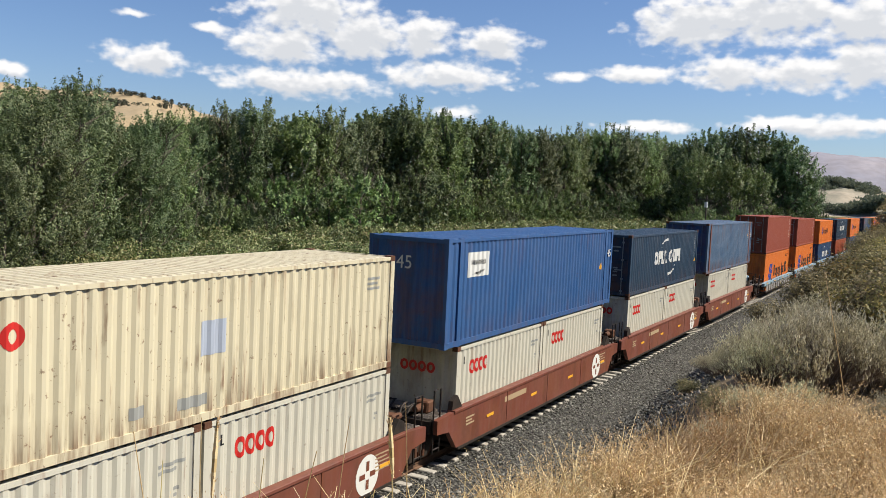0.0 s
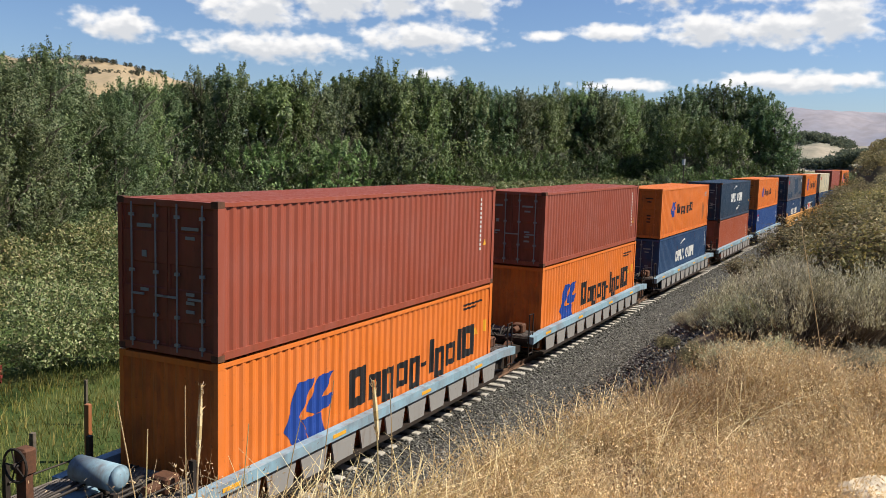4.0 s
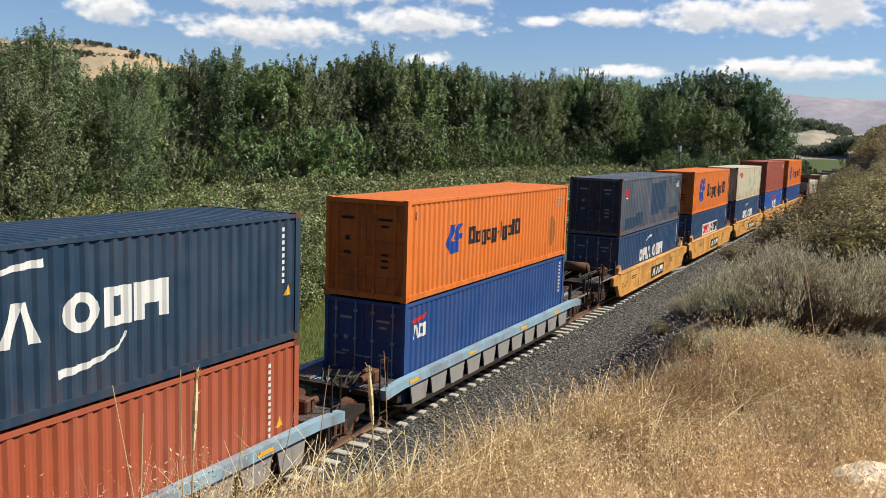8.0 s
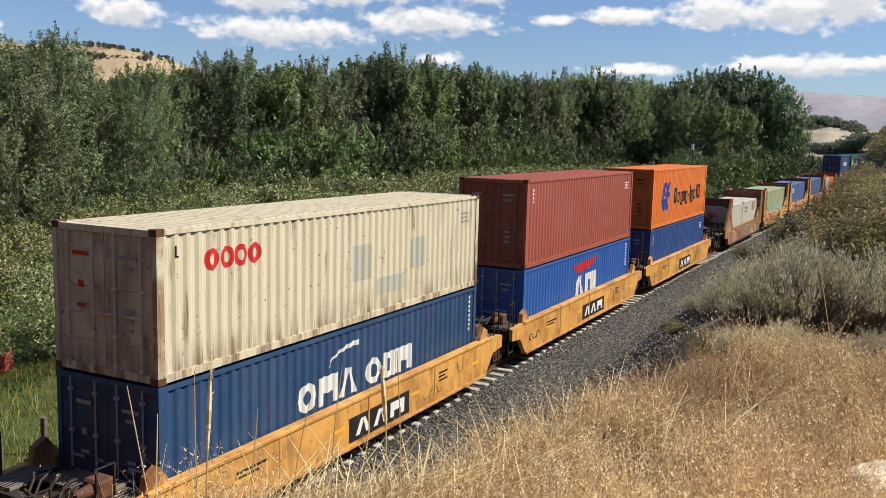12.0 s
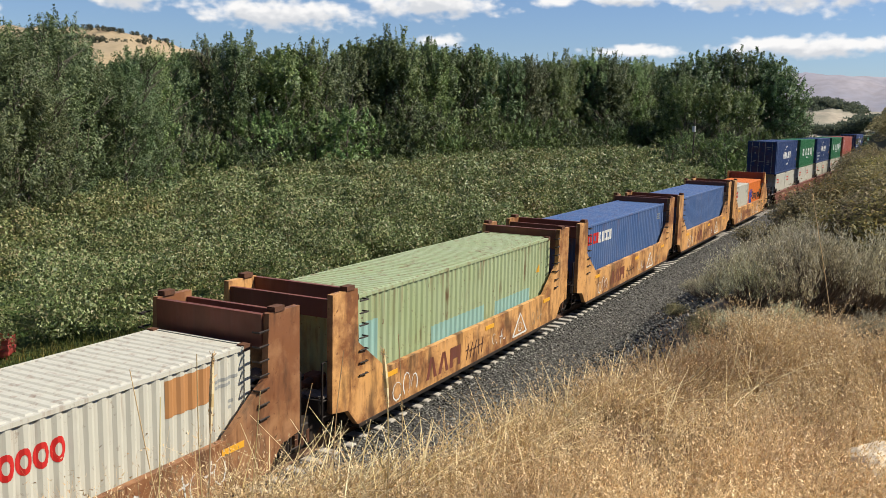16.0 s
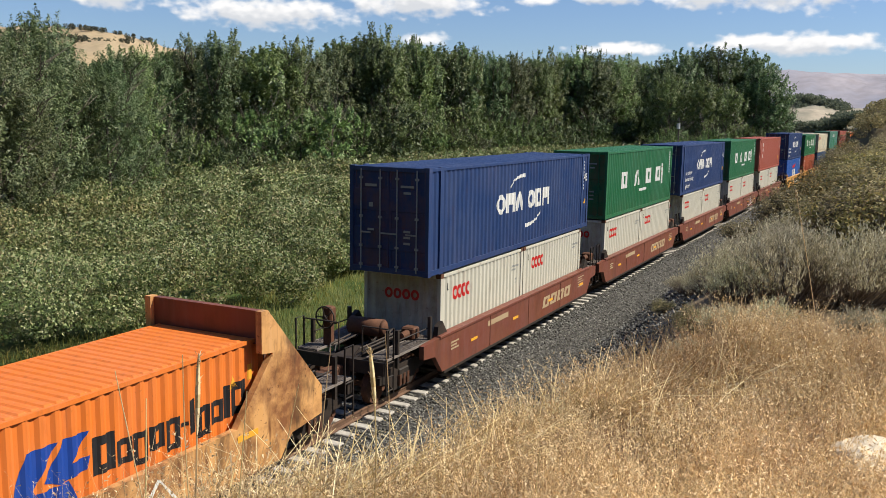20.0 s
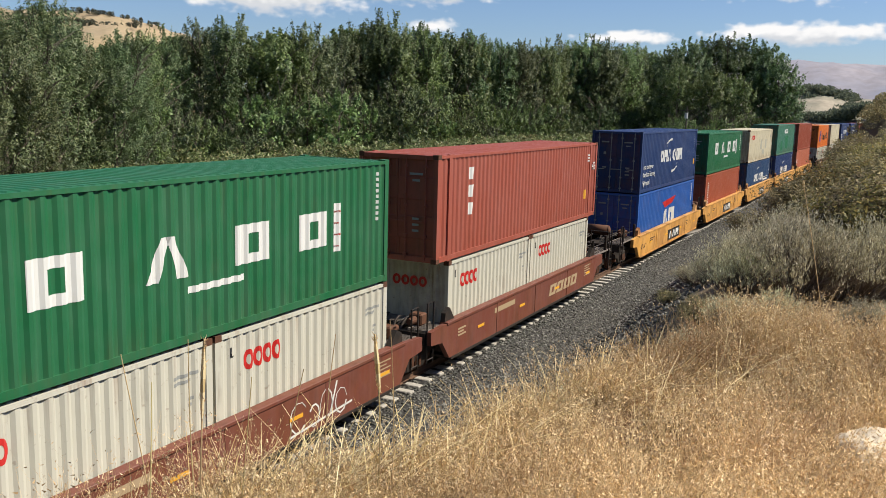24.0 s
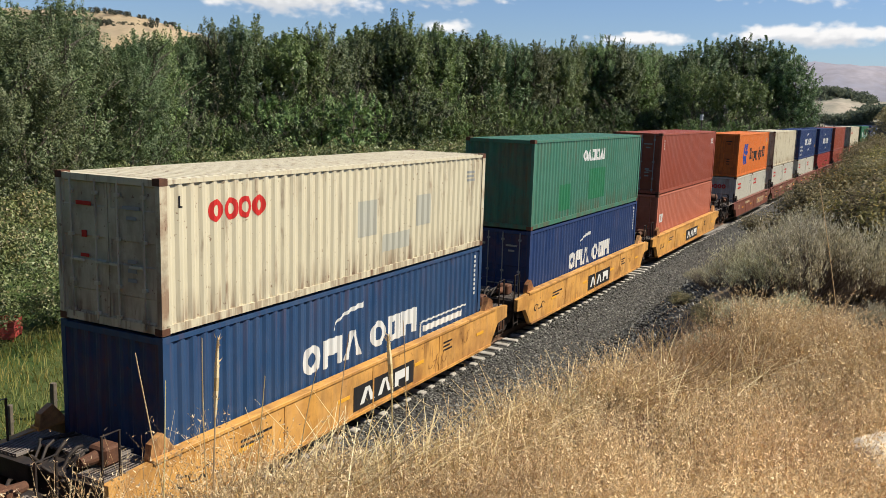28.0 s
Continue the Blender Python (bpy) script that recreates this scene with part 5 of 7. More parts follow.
# ---- the train, car by car ----
S, H = 2.591, 2.896
A = ("20", S, "white", "rings20")
CARS = (
    ("brown", 15.6, ("pair", A, A), (40, S, "cream", "cream0", True)),
    ("brown", 15.55, ("pair", A, A), (45, H, "blue", "blue_sign", False)),
    ("brown", 15.55, ("pair", A, A), (40, S, "navy", "arc_up", True)),
    ("brown", 19.7, ("pair", A, A), (45, H, "slate", "grey_panel", True)),
    ("webbed", 16.5, (40, H, "orange", "flagged_big", False), (40, H, "maroon", "plain_red", True)),
    ("webbed", 16.9, (40, H, "orange", "flagged_big", False), (40, S, "maroon", "plain_red", True)),
    ("webbed", 16.7, (40, S, "steel", "arc_low", True), (40, S, "orange", "flagged_small", True)),
    ("webbed", 16.7, (40, S, "brick", "plain_red", True), (40, S, "navy", "arc_up", True)),
    ("webbed", 19.6, (40, S, "deep_blue", "wing_small", True), (40, S, "orange", "flagged_small", True)),
    ("yellow", 15.8, (40, S, "steel", "arc_low", True), (40, S, "ash", "ash_patch", True)),
    ("yellow", 15.8, (40, S, "steel", "arc_label", True), (40, S, "orange", "flagged_up", True)),
    ("yellow", 15.8, (40, S, "steel", "arc_low", True), (40, S, "cream", "rings40patch", True)),
    ("yellow", 15.8, (40, S, "bright", "deep_blue", True), (40, H, "rose", "plain_mark", True)),
    ("yellow", 19.8, (40, S, "deep_blue", "plain_mark", True), (40, H, "orange", "flagged_up", True)),
    ("high", 15.75, ("pair", A, ("20", S, "white", "rings20rust")), None),
    ("high", 15.75, (40, H, "pale_green", "pale", False), None),
    ("high", 15.75, (40, H, "azure", "azure", False), None),
    ("high", 15.75, (40, H, "azure", "", False), None),
    ("high", 19.9, ("pair", A, ("20", S, "orange", "flagged20")), None),
    ("brown", 15.5, ("pair", A, A), (45, H, "royal", "arc_up", True)),
    ("brown", 15.5, ("pair", A, A), (40, H, "green", "spaced", True)),
    ("brown", 15.5, ("pair", A, A), (45, H, "royal", "arc_bamboo", True)),
    ("brown", 15.5, ("pair", A, A), (40, H, "green", "spaced", True)),
    ("brown", 19.8, ("pair", A, A), (45, H, "rose", "three_marks", True)),
    ("yellow", 15.8, (40, H, "bright", "deep_blue", True), (40, H, "royal", "arc_bamboo", True)),
    ("yellow", 15.8, (40, H, "brick", "brick_low", True), (40, S, "green", "spaced", True)),
    ("yellow", 15.8, (40, H, "steel", "arc_eco", False), (40, S, "cream", "rings40patch", True)),
    ("yellow", 15.8, (40, H, "royal", "arc_low", True), (40, H, "sea", "small_word", False)),
    ("yellow", 20.0, (40, H, "salmon", "salmon", True), (40, H, "maroon", "plain_mark", True)),
    ("brown", 15.5, ("pair", A, A), (40, H, "orange", "flagged_up", True)),
    ("brown", 15.5, ("pair", A, A), (40, H, "cream", "", True)),
    ("brown", 15.5, ("pair", A, A), (40, H, "royal", "arc_bamboo", True)),
    ("brown", 15.5, (40, S, "red", "", True), (40, H, "royal", "arc_up", True)),
    ("brown", 19.8, (40, S, "rose", "", True), (40, H, "maroon", "", True)),
    ("yellow", 15.8, (40, S, "salmon", "", True), (40, H, "cream", "rings40", True)),
    ("yellow", 15.8, (40, S, "royal", "arc_low", True), (40, H, "green", "spaced", True)),
    ("yellow", 15.8, (40, S, "steel", "arc_low", True), (40, H, "royal", "arc_up", True)),
)
FLOOR = 0.29
RIDERS = []  # things with their place along the train and their pose over the track
AXLES = []


def build_train():
    p, made = 0.0, {}
    for i, (style, pitch, low, up) in enumerate(CARS):
        mid = p + 6.096
        first = i > 0 and CARS[i - 1][1] > 18
        last = pitch > 18
        car, wheels = well_car(style, first, last, "disc" if i < 4 else "tag" if i == 22 else "wordmark" if style == "brown" else "")
        RIDERS.append((car, mid, 0.0))
        AXLES.extend((w, dx, off, mid) for w, dx, off in wheels)
        top = FLOOR
        if low[0] == "pair":
            for k, (feet, h, key, kind) in enumerate(low[1:]):
                c = container(20, h, key, kind, False)
                RIDERS.append((c, mid - 3.067 + 6.134 * k, FLOOR))
            top += S
        else:
            c = container(*low)
            RIDERS.append((c, mid, FLOOR))
            top += low[1]
        if up:
            words = ()
            feet, h = up[0], up[1]
            if feet == 45:
                words = (("45", 6.26, h - 1.05, 0.42, WHITE_MARK),)
            if up[3] == "arc_bamboo":
                words += (("eco container", -5.6, 1.12, 0.33, WHITE_MARK), ("bamboo flooring", -5.6, 0.75, 0.33, WHITE_MARK), ("light steel", -5.6, 0.35, 0.33, WHITE_MARK))
            c = container(*up, extra=words)
            RIDERS.append((c, mid, top + 0.025))
        p += pitch


# way gone by the train, metres, against time
WAY = ((0, -5.15), (3, 39.5), (6, 84.1), (8, 114.05), (11, 158.8), (17, 250.8), (20, 297.6), (25, 374.95), (28, 421.8))


def gone(t):
    ts, ss = [a for a, _ in WAY], [b for _, b in WAY]
    v = [(ss[min(i + 1, len(ss) - 1)] - ss[max(i - 1, 0)]) / (ts[min(i + 1, len(ts) - 1)] - ts[max(i - 1, 0)]) for i in range(len(ts))]
    i = max(k for k in range(len(ts) - 1) if ts[k] <= t) if t > 0 else 0
    h = ts[i + 1] - ts[i]
    k = (t - ts[i]) / h
    return ((2 * k**3 - 3 * k**2 + 1) * ss[i] + (k**3 - 2 * k**2 + k) * h * v[i] + (3 * k**2 - 2 * k**3) * ss[i + 1] + (k**3 - k**2) * h * v[i + 1])


def motions():
    """The train rolls by; its wheels turn while they pass near the bank."""
    for ob, at, z in RIDERS:
        rows = []
        for k in range(29):
            x = at - gone(k)
            rows.append((k, along(x) @ pose(0, 0, z)))
        walk(ob, rows)
    for w, dx, off, at in AXLES:
        steps = [k for k in range(28 * FPS + 1) if 4 < at + off + dx - gone(k / FPS) < 42]
        if not steps:
            continue
        begin = gone(steps[0] / FPS)
        turn = lambda k: pose(dx, 0, 0.43, 0, -math.degrees((gone(k / FPS) - begin) / 0.43), 0)
        rows = [(k / FPS, turn(k)) for k in steps]
        if steps[0] > 0:
            rows.insert(0, (0, turn(steps[0])))
        if steps[-1] < 28 * FPS:
            rows.append((28, turn(steps[-1])))
        walk(w, rows)


# ---- vegetation ----
def leaf_tris(rng, pos, size, up=0.3, aspect=0.6, face=None, stray=0.7):
    """Small three-cornered leaves at pos (n, 3), turned at random, or with their upper sides towards face (n, 3)."""
    n = len(pos)
    d = rng.normal(size=(n, 3))
    if face is None:
        d[:, 2] += up
        d /= np.linalg.norm(d, axis=1)[:, None]
        e = np.cross(d, rng.normal(size=(n, 3)))
    else:
        e = np.cross(face + rng.normal(size=(n, 3)) * stray, d)
        d = np.cross(e, face + rng.normal(size=(n, 3)) * stray * 0.4)
        d /= np.linalg.norm(d, axis=1)[:, None] + 1e-9
    e /= np.linalg.norm(e, axis=1)[:, None] + 1e-9
    s = (size * rng.uniform(0.6, 1.35, n))[:, None]
    a, b = d * s, e * s * aspect * 0.5
    return np.stack([pos + b, pos + a, pos - b], 1).reshape(-1, 3), np.arange(3 * n).reshape(-1, 3)


def branchy(bm, rng, p, d, length, r, depth, tips, spread=0.6):
    q = p + d * length
    rod(bm, p, q, r, r * 0.62, 6 if depth > 1 else 4)
    tips.append(q)
    if depth == 0:
        return
    for _ in range(rng.randint(2, 3)):
        nd = (d + Vector((rng.uniform(-1, 1), rng.uniform(-1, 1), rng.uniform(-0.2, 0.7))) * spread).normalized()
        branchy(bm, rng, p + d * length * rng.uniform(0.55, 1.0), nd, length * rng.uniform(0.55, 0.8), r * 0.55, depth - 1, tips, spread)


BARK = matte("grey_bark", (0.10, 0.085, 0.065), (0.17, 0.14, 0.11), 4, 0.9, 0.5, 0.03, 12)
LEAF = leafy("poplar_leaf", ((0.072, 0.116, 0.035), (0.128, 0.190, 0.057), (0.190, 0.262, 0.086), (0.295, 0.35, 0.16)), 0.45, 0.28, 0.3, (0.86, 0.90, 1.0), 0.3, 0.3)
LEAF_DARK = leafy("dark_poplar_leaf", ((0.046, 0.080, 0.030), (0.080, 0.128, 0.045), (0.125, 0.182, 0.070), (0.20, 0.25, 0.12)), 0.45, 0.26, 0.3, (0.9, 0.92, 1.0), 0.3, 0.22)
LEAF_GREY = leafy("silvery_leaf", ((0.050, 0.073, 0.032), (0.088, 0.124, 0.048), (0.142, 0.182, 0.078), (0.25, 0.285, 0.155)), 0.45, 0.24, 0.3, (1.0, 0.92, 0.85), 0.3, 0.18)
SCRUB = leafy("scrub_leaf", ((0.066, 0.095, 0.035), (0.120, 0.161, 0.055), (0.192, 0.236, 0.088), (0.32, 0.345, 0.17), (0.255, 0.21, 0.115)), 0.45, 0.24, 0.3, (1.05, 0.86, 0.78), 0.12)
STRAW = leafy("dry_grass", ((0.40, 0.275, 0.12), (0.62, 0.485, 0.23), (0.84, 0.715, 0.41), (0.32, 0.21, 0.10)), 0.7, 0.25, 0.2, (0.52, 0.44, 0.40), 1.2)
SEED = leafy("grass_seed", ((0.60, 0.45, 0.19), (0.88, 0.715, 0.38), (1.0, 0.88, 0.55), (0.52, 0.355, 0.15)), 0.7, 0.28, 0.2, (0.60, 0.50, 0.45), 1.2)
SAGE = leafy("sage_leaf", ((0.28, 0.265, 0.165), (0.46, 0.44, 0.29), (0.66, 0.625, 0.43), (0.80, 0.76, 0.56)), 0.8, 0.3, 0.1, (0.80, 0.78, 0.66), 1.4, 0.25)
TWIG = leafy("sage_twig", ((0.12, 0.098, 0.078), (0.20, 0.165, 0.135), (0.33, 0.28, 0.23)), 0.9, 0.1, 0.1)
# far pines and leaves are greyed and lightened: haze put into their colour
PINE = leafy("hazed_pine_needles", ((0.060, 0.066, 0.052), (0.085, 0.090, 0.066), (0.115, 0.112, 0.080)), 0.7, 0.1, 0.1)
FAR_LEAF = leafy("hazed_far_leaf", ((0.10, 0.125, 0.09), (0.15, 0.175, 0.12), (0.21, 0.23, 0.16)), 0.9, 0.35, 0.05)
GREEN_GRASS = leafy("meadow_grass", ((0.10, 0.13, 0.032), (0.17, 0.205, 0.055), (0.29, 0.28, 0.10)), 0.6, 0.4, 0.3, (1.5, 1.15, 0.95), 0.35)
OLIVE = leafy("olive_leaf", ((0.12, 0.125, 0.045), (0.20, 0.19, 0.070), (0.30, 0.265, 0.10), (0.46, 0.36, 0.12)), 0.6, 0.35, 0.2, (0.78, 0.72, 0.68), 0.35, 0.3)
WEED = leafy("dead_weed", ((0.20, 0.125, 0.07), (0.32, 0.21, 0.115), (0.46, 0.32, 0.18)), 0.9, 0.15, 0.1)
DULL = leafy("dull_bush_leaf", ((0.13, 0.122, 0.062), (0.21, 0.19, 0.10), (0.31, 0.27, 0.145), (0.44, 0.37, 0.20)), 0.7, 0.3, 0.2, (0.85, 0.78, 0.74), 0.5, 0.3)


def tree_meshes(seed, height, width, leaf, n_leaf, spire):
    """Trunk with limbs, and a ragged crown of leaf sprays with gaps."""
    rng, nr = random.Random(seed), np.random.default_rng(seed)
    bm, tips = bmesh.new(), []
    rod(bm, (0, 0, -0.4), (0, 0, height * 0.45), height * 0.016, height * 0.010, 8)
    rod(bm, (0, 0, height * 0.45), (rng.uniform(-0.4, 0.4), rng.uniform(-0.4, 0.4), height * 0.88), height * 0.010, height * 0.003, 6)
    for k in range(11):
        z = height * rng.uniform(0.1, 0.72)
        a = rng.uniform(0, 2 * math.pi)
        d = Vector((math.cos(a), math.sin(a), rng.uniform(0.5, 1.5))).normalized()
        branchy(bm, rng, Vector((0, 0, z)), d, width * rng.uniform(0.25, 0.42), height * 0.005, 1, tips)
    trunk = to_mesh("trunk", bm)
    pos, out = [], []
    profile = lambda f: ((1 - f) ** 0.6 * min(1, 0.4 + f * 3)) if spire else math.sin(math.pi * min(1, 0.16 + 0.82 * f) ** 0.8) ** 0.75
    lobes = []
    for k in range(26):
        f = (k + nr.uniform(0, 1)) / 26
        a = k * 2.4 + nr.uniform(-0.5, 0.5)
        r = width * 0.5 * profile(f) * nr.uniform(0.35, 0.78)
        lobes.append((r * math.cos(a), r * math.sin(a), height * (0.05 + 0.83 * f), width * nr.uniform(0.13, 0.21), height * nr.uniform(0.05, 0.085)))
    for k in range(int(n_leaf / 62)):
        lx, ly, lz, lr, lh = lobes[k % 26]
        q = nr.normal(size=3)
        q[2] += 0.35
        q /= np.linalg.norm(q)
        c = np.array([lx, ly, lz]) + q * np.array([lr, lr, lh])
        m = int(nr.uniform(35, 90))
        t = nr.uniform(-1, 1, (m, 1))
        axis = np.array([q[0] * 0.7, q[1] * 0.7, 0.9]) * height * nr.uniform(0.018, 0.048)
        pos.append(c + t * axis + nr.normal(size=(m, 3)) * (1.1 - 0.8 * np.abs(t)) * height * 0.0125)
        out.append(np.tile(q * np.array([0.8, 0.8, 0.5]) + np.array([0, 0, 0.55]), (m, 1)))
    # leading shoots
    for k in range(40):
        a, r = nr.uniform(0, 2 * math.pi), width * 0.42 * math.sqrt(nr.uniform(0, 1))
        t = nr.uniform(0, 1, (60, 1))
        top = height * (1.0 - 0.95 * (r / width) ** 1.6) * nr.uniform(0.90, 1.04)
        c = np.array([r * math.cos(a), r * math.sin(a), top])
        tilt = np.array([0.25 * math.cos(a), 0.25 * math.sin(a), 1.0])
        pos.append(c - t * tilt * height * nr.uniform(0.08, 0.15) + nr.normal(size=(60, 3)) * (0.15 + 0.95 * t) * height * 0.011)
        out.append(np.tile((0.7 * math.cos(a), 0.7 * math.sin(a), 0.4), (60, 1)))
    pos = np.concatenate(pos)
    # leaves deep in the crown
    m = n_leaf // 16
    f = nr.uniform(0.06, 0.78, m)
    r = width * 0.3 * np.sqrt(nr.uniform(0, 1, m)) * ((1 - f) ** 0.5 if spire else np.sin(np.pi * (0.2 + 0.72 * f)))
    a = nr.uniform(0, 2 * math.pi, m)
    core = np.stack([r * np.cos(a), r * np.sin(a), height * f], -1)
    size = np.concatenate([np.full(len(pos), leaf), np.full(m, leaf * 1.7)])
    pos = np.concatenate([pos, core])
    pos[:, 2] = np.maximum(pos[:, 2], 0.2)
    out = np.concatenate(out + [core * np.array([0.3, 0.3, 0]) + np.array([0, 0, 0.5])])
    v, f = leaf_tris(nr, pos, size, 0.6, 0.62, out, 0.7)
    return trunk, raw_mesh("crown", v, f)


TREES = {}


def tree(kind, x, y, scale, turn, mat, label, noun="tree", group="trees of the belt"):
    height, width, leaf, n, spire = TREE_KINDS[kind]
    if kind not in TREES:
        TREES[kind] = tree_meshes(len(TREES) + 11, height, width, leaf, n, spire)
    root = empty(noun)
    link_mesh("trunk", TREES[kind][0], BARK, root)
    link_mesh("crown", TREES[kind][1], mat, root)
    root.matrix_basis = pose(x, y, float(ground_z(x, y)) - 0.1, 0, 0, turn) @ Matrix.Diagonal((scale, scale, scale, 1))
    tagged(root, label, noun, group)
    return root


TREE_KINDS = {"a": (24, 12.0, 0.31, 16500, False), "b": (23, 11.5, 0.31, 16500, False), "c": (25, 10.0, 0.31, 14500, True), "d": (20, 12, 0.36, 12500, False), "e": (26, 18, 0.44, 15500, False), "f": (23, 13, 0.8, 3600, False),
              "h": (22, 11, 0.225, 20000, False), "i": (23, 8.5, 0.225, 17000, True), "g": (7, 9, 0.24, 4600, False)}

# height of the tree tops against azimuth seen from the bank, degrees
SKYLINE = ((53.8, 5.6), (50.6, 6.2), (48.7, 3.6), (47.5, 2.9), (46.5, 4.3), (44.0, 4.4), (41.8, 5.1), (39.9, 5.2), (38.7, 4.7), (35.2, 5.1), (33.4, 4.7), (32.0, 5.4), (29.0, 5.9),
           (27.6, 5.3), (25.1, 5.0), (22.5, 4.2), (19.6, 4.4), (17.9, 4.5), (15.4, 4.2), (14.0, 3.9))


def belt():
    rng = random.Random(21)
    azs, els = [a for a, _ in SKYLINE][::-1], [e for _, e in SKYLINE][::-1]
    az = 13.4
    while az < 47.5:
        y = 81 + rng.uniform(-5.5, 4.5) - max(0, 22 - az) * 1.6
        x = y / math.tan(radians(az))
        d = math.hypot(x, y)
        top = 7.1 + d * math.tan(radians(float(np.interp(az, azs, els)) + rng.uniform(-0.35, 0.15)))
        h = top + 2.2
        kind = rng.choice("aabbcd")
        tree(kind, x, y, h / TREE_KINDS[kind][0], rng.uniform(0, 360), rng.choice((LEAF, LEAF, LEAF_GREY, LEAF_DARK)), "tall leafy green poplar in a dense belt of trees")
        y2 = y + rng.uniform(6, 10)
        kind = "f"
        tree(kind, y2 / math.tan(radians(az + 0.9)), y2, (h * rng.uniform(0.92, 1.0)) / TREE_KINDS[kind][0], rng.uniform(0, 360), rng.choice((LEAF, LEAF_DARK)), "dark green poplar behind the front row of trees")
        az += math.degrees(6.3 * rng.uniform(0.6, 1.45) * math.sin(radians(az)) / d)
    # rounded dark trees where the belt nears the track
    for az, el, d, kind in ((12.6, 4.2, 235, "d"), (11.6, 4.5, 240, "e"), (10.4, 4.7, 250, "e"), (9.2, 4.75, 245, "e"), (8.0, 4.6, 250, "e"), (7.0, 4.3, 245, "e"), (6.2, 3.6, 240, "d"), (12.0, 3.3, 215, "d"), (10.0, 3.0, 215, "d"), (8.6, 2.6, 220, "d"), (5.6, 1.6, 250, "d")):
        x, y = d * math.cos(radians(az)), d * math.sin(radians(az))
        tree(kind, x, y, (9.2 + d * math.tan(radians(el))) / TREE_KINDS[kind][0], az * 50, LEAF_DARK if d > 220 else LEAF, "broad rounded dark green tree at the end of the belt")
    # undergrowth at their feet
    for k in range(24):
        az, d = 3.8 + 9.4 * (k % 12) / 12 + rng.uniform(-0.3, 0.3), rng.uniform(150, 178) if k < 12 else rng.uniform(190, 222)
        x, y = d * math.cos(radians(az)), d * math.sin(radians(az))
        if y - float(bend(x)) > 19:
            tree("g", x, y, rng.uniform(0.75, 1.25), rng.uniform(0, 360), rng.choice((LEAF_DARK, LEAF, LEAF_GREY)), "low dense green bush at the feet of the trees", "bush", "bushes below the trees")
    # lower bushes before the belt
    az = 14.5
    while az < 47:
        y = 70 + rng.uniform(-3, 4) - max(0, 22 - az) * 1.4
        tree("g", y / math.tan(radians(az)), y, rng.uniform(0.8, 1.6), rng.uniform(0, 360), rng.choice((LEAF, LEAF, LEAF_GREY, LEAF_DARK)), "low dense green bush at the feet of the trees", "bush", "bushes below the trees")
        az += rng.uniform(0.5, 1.9) * az / 27
    # the belt runs on out of sight; these added trees block low sky light
    for k in range(34):
        x, y = 62 - k * 8 + rng.uniform(-2, 2), 78 + rng.uniform(-6, 8) - max(0, k - 12) * 1.2
        if math.degrees(math.atan2(y, x)) > 57.5:
            tree("f", x, y, rng.uniform(0.85, 1.05), rng.uniform(0, 360), LEAF_DARK, "tall leafy green poplar in a dense belt of trees")
    # looser trees close by
    for az, el, d, kind, mat in ((52.6, 5.5, 74, "h", LEAF_GREY), (50.4, 6.0, 76, "h", LEAF_GREY), (50.9, 6.2, 77, "i", LEAF_DARK), (54.5, 5.3, 70, "h", LEAF_GREY), (56.5, 6.0, 72, "h", LEAF), (51.6, 5.2, 80, "h", LEAF_GREY), (53.5, 5.5, 78, "h", LEAF), (52.0, 4.9, 69, "h", LEAF_GREY), (50.2, 5.2, 71, "h", LEAF_GREY), (53.0, 4.4, 64, "h", LEAF_GREY), (55.5, 4.9, 66, "h", LEAF_GREY), (49.4, 4.0, 78, "h", LEAF_GREY), (47.6, 2.7, 80, "h", LEAF_DARK), (48.5, 3.2, 78, "h", LEAF_GREY), (46.7, 3.9, 84, "h", LEAF_DARK), (45.8, 4.3, 86, "h", LEAF_DARK), (47.0, 3.0, 76, "h", LEAF_DARK), (49.1, 4.5, 80, "i", LEAF_DARK), (45.2, 4.5, 92, "i", LEAF), (51.5, 2.2, 66, "h", LEAF_GREY), (48.6, 2.5, 84, "h", LEAF_GREY), (54.5, 1.0, 60, "h", LEAF_GREY)):
        x, y = d * math.cos(radians(az)), d * math.sin(radians(az))
        tree(kind, x, y, (9.2 + d * math.tan(radians(el))) / TREE_KINDS[kind][0], az * 70, mat, "loose grey-green tree standing before the belt")


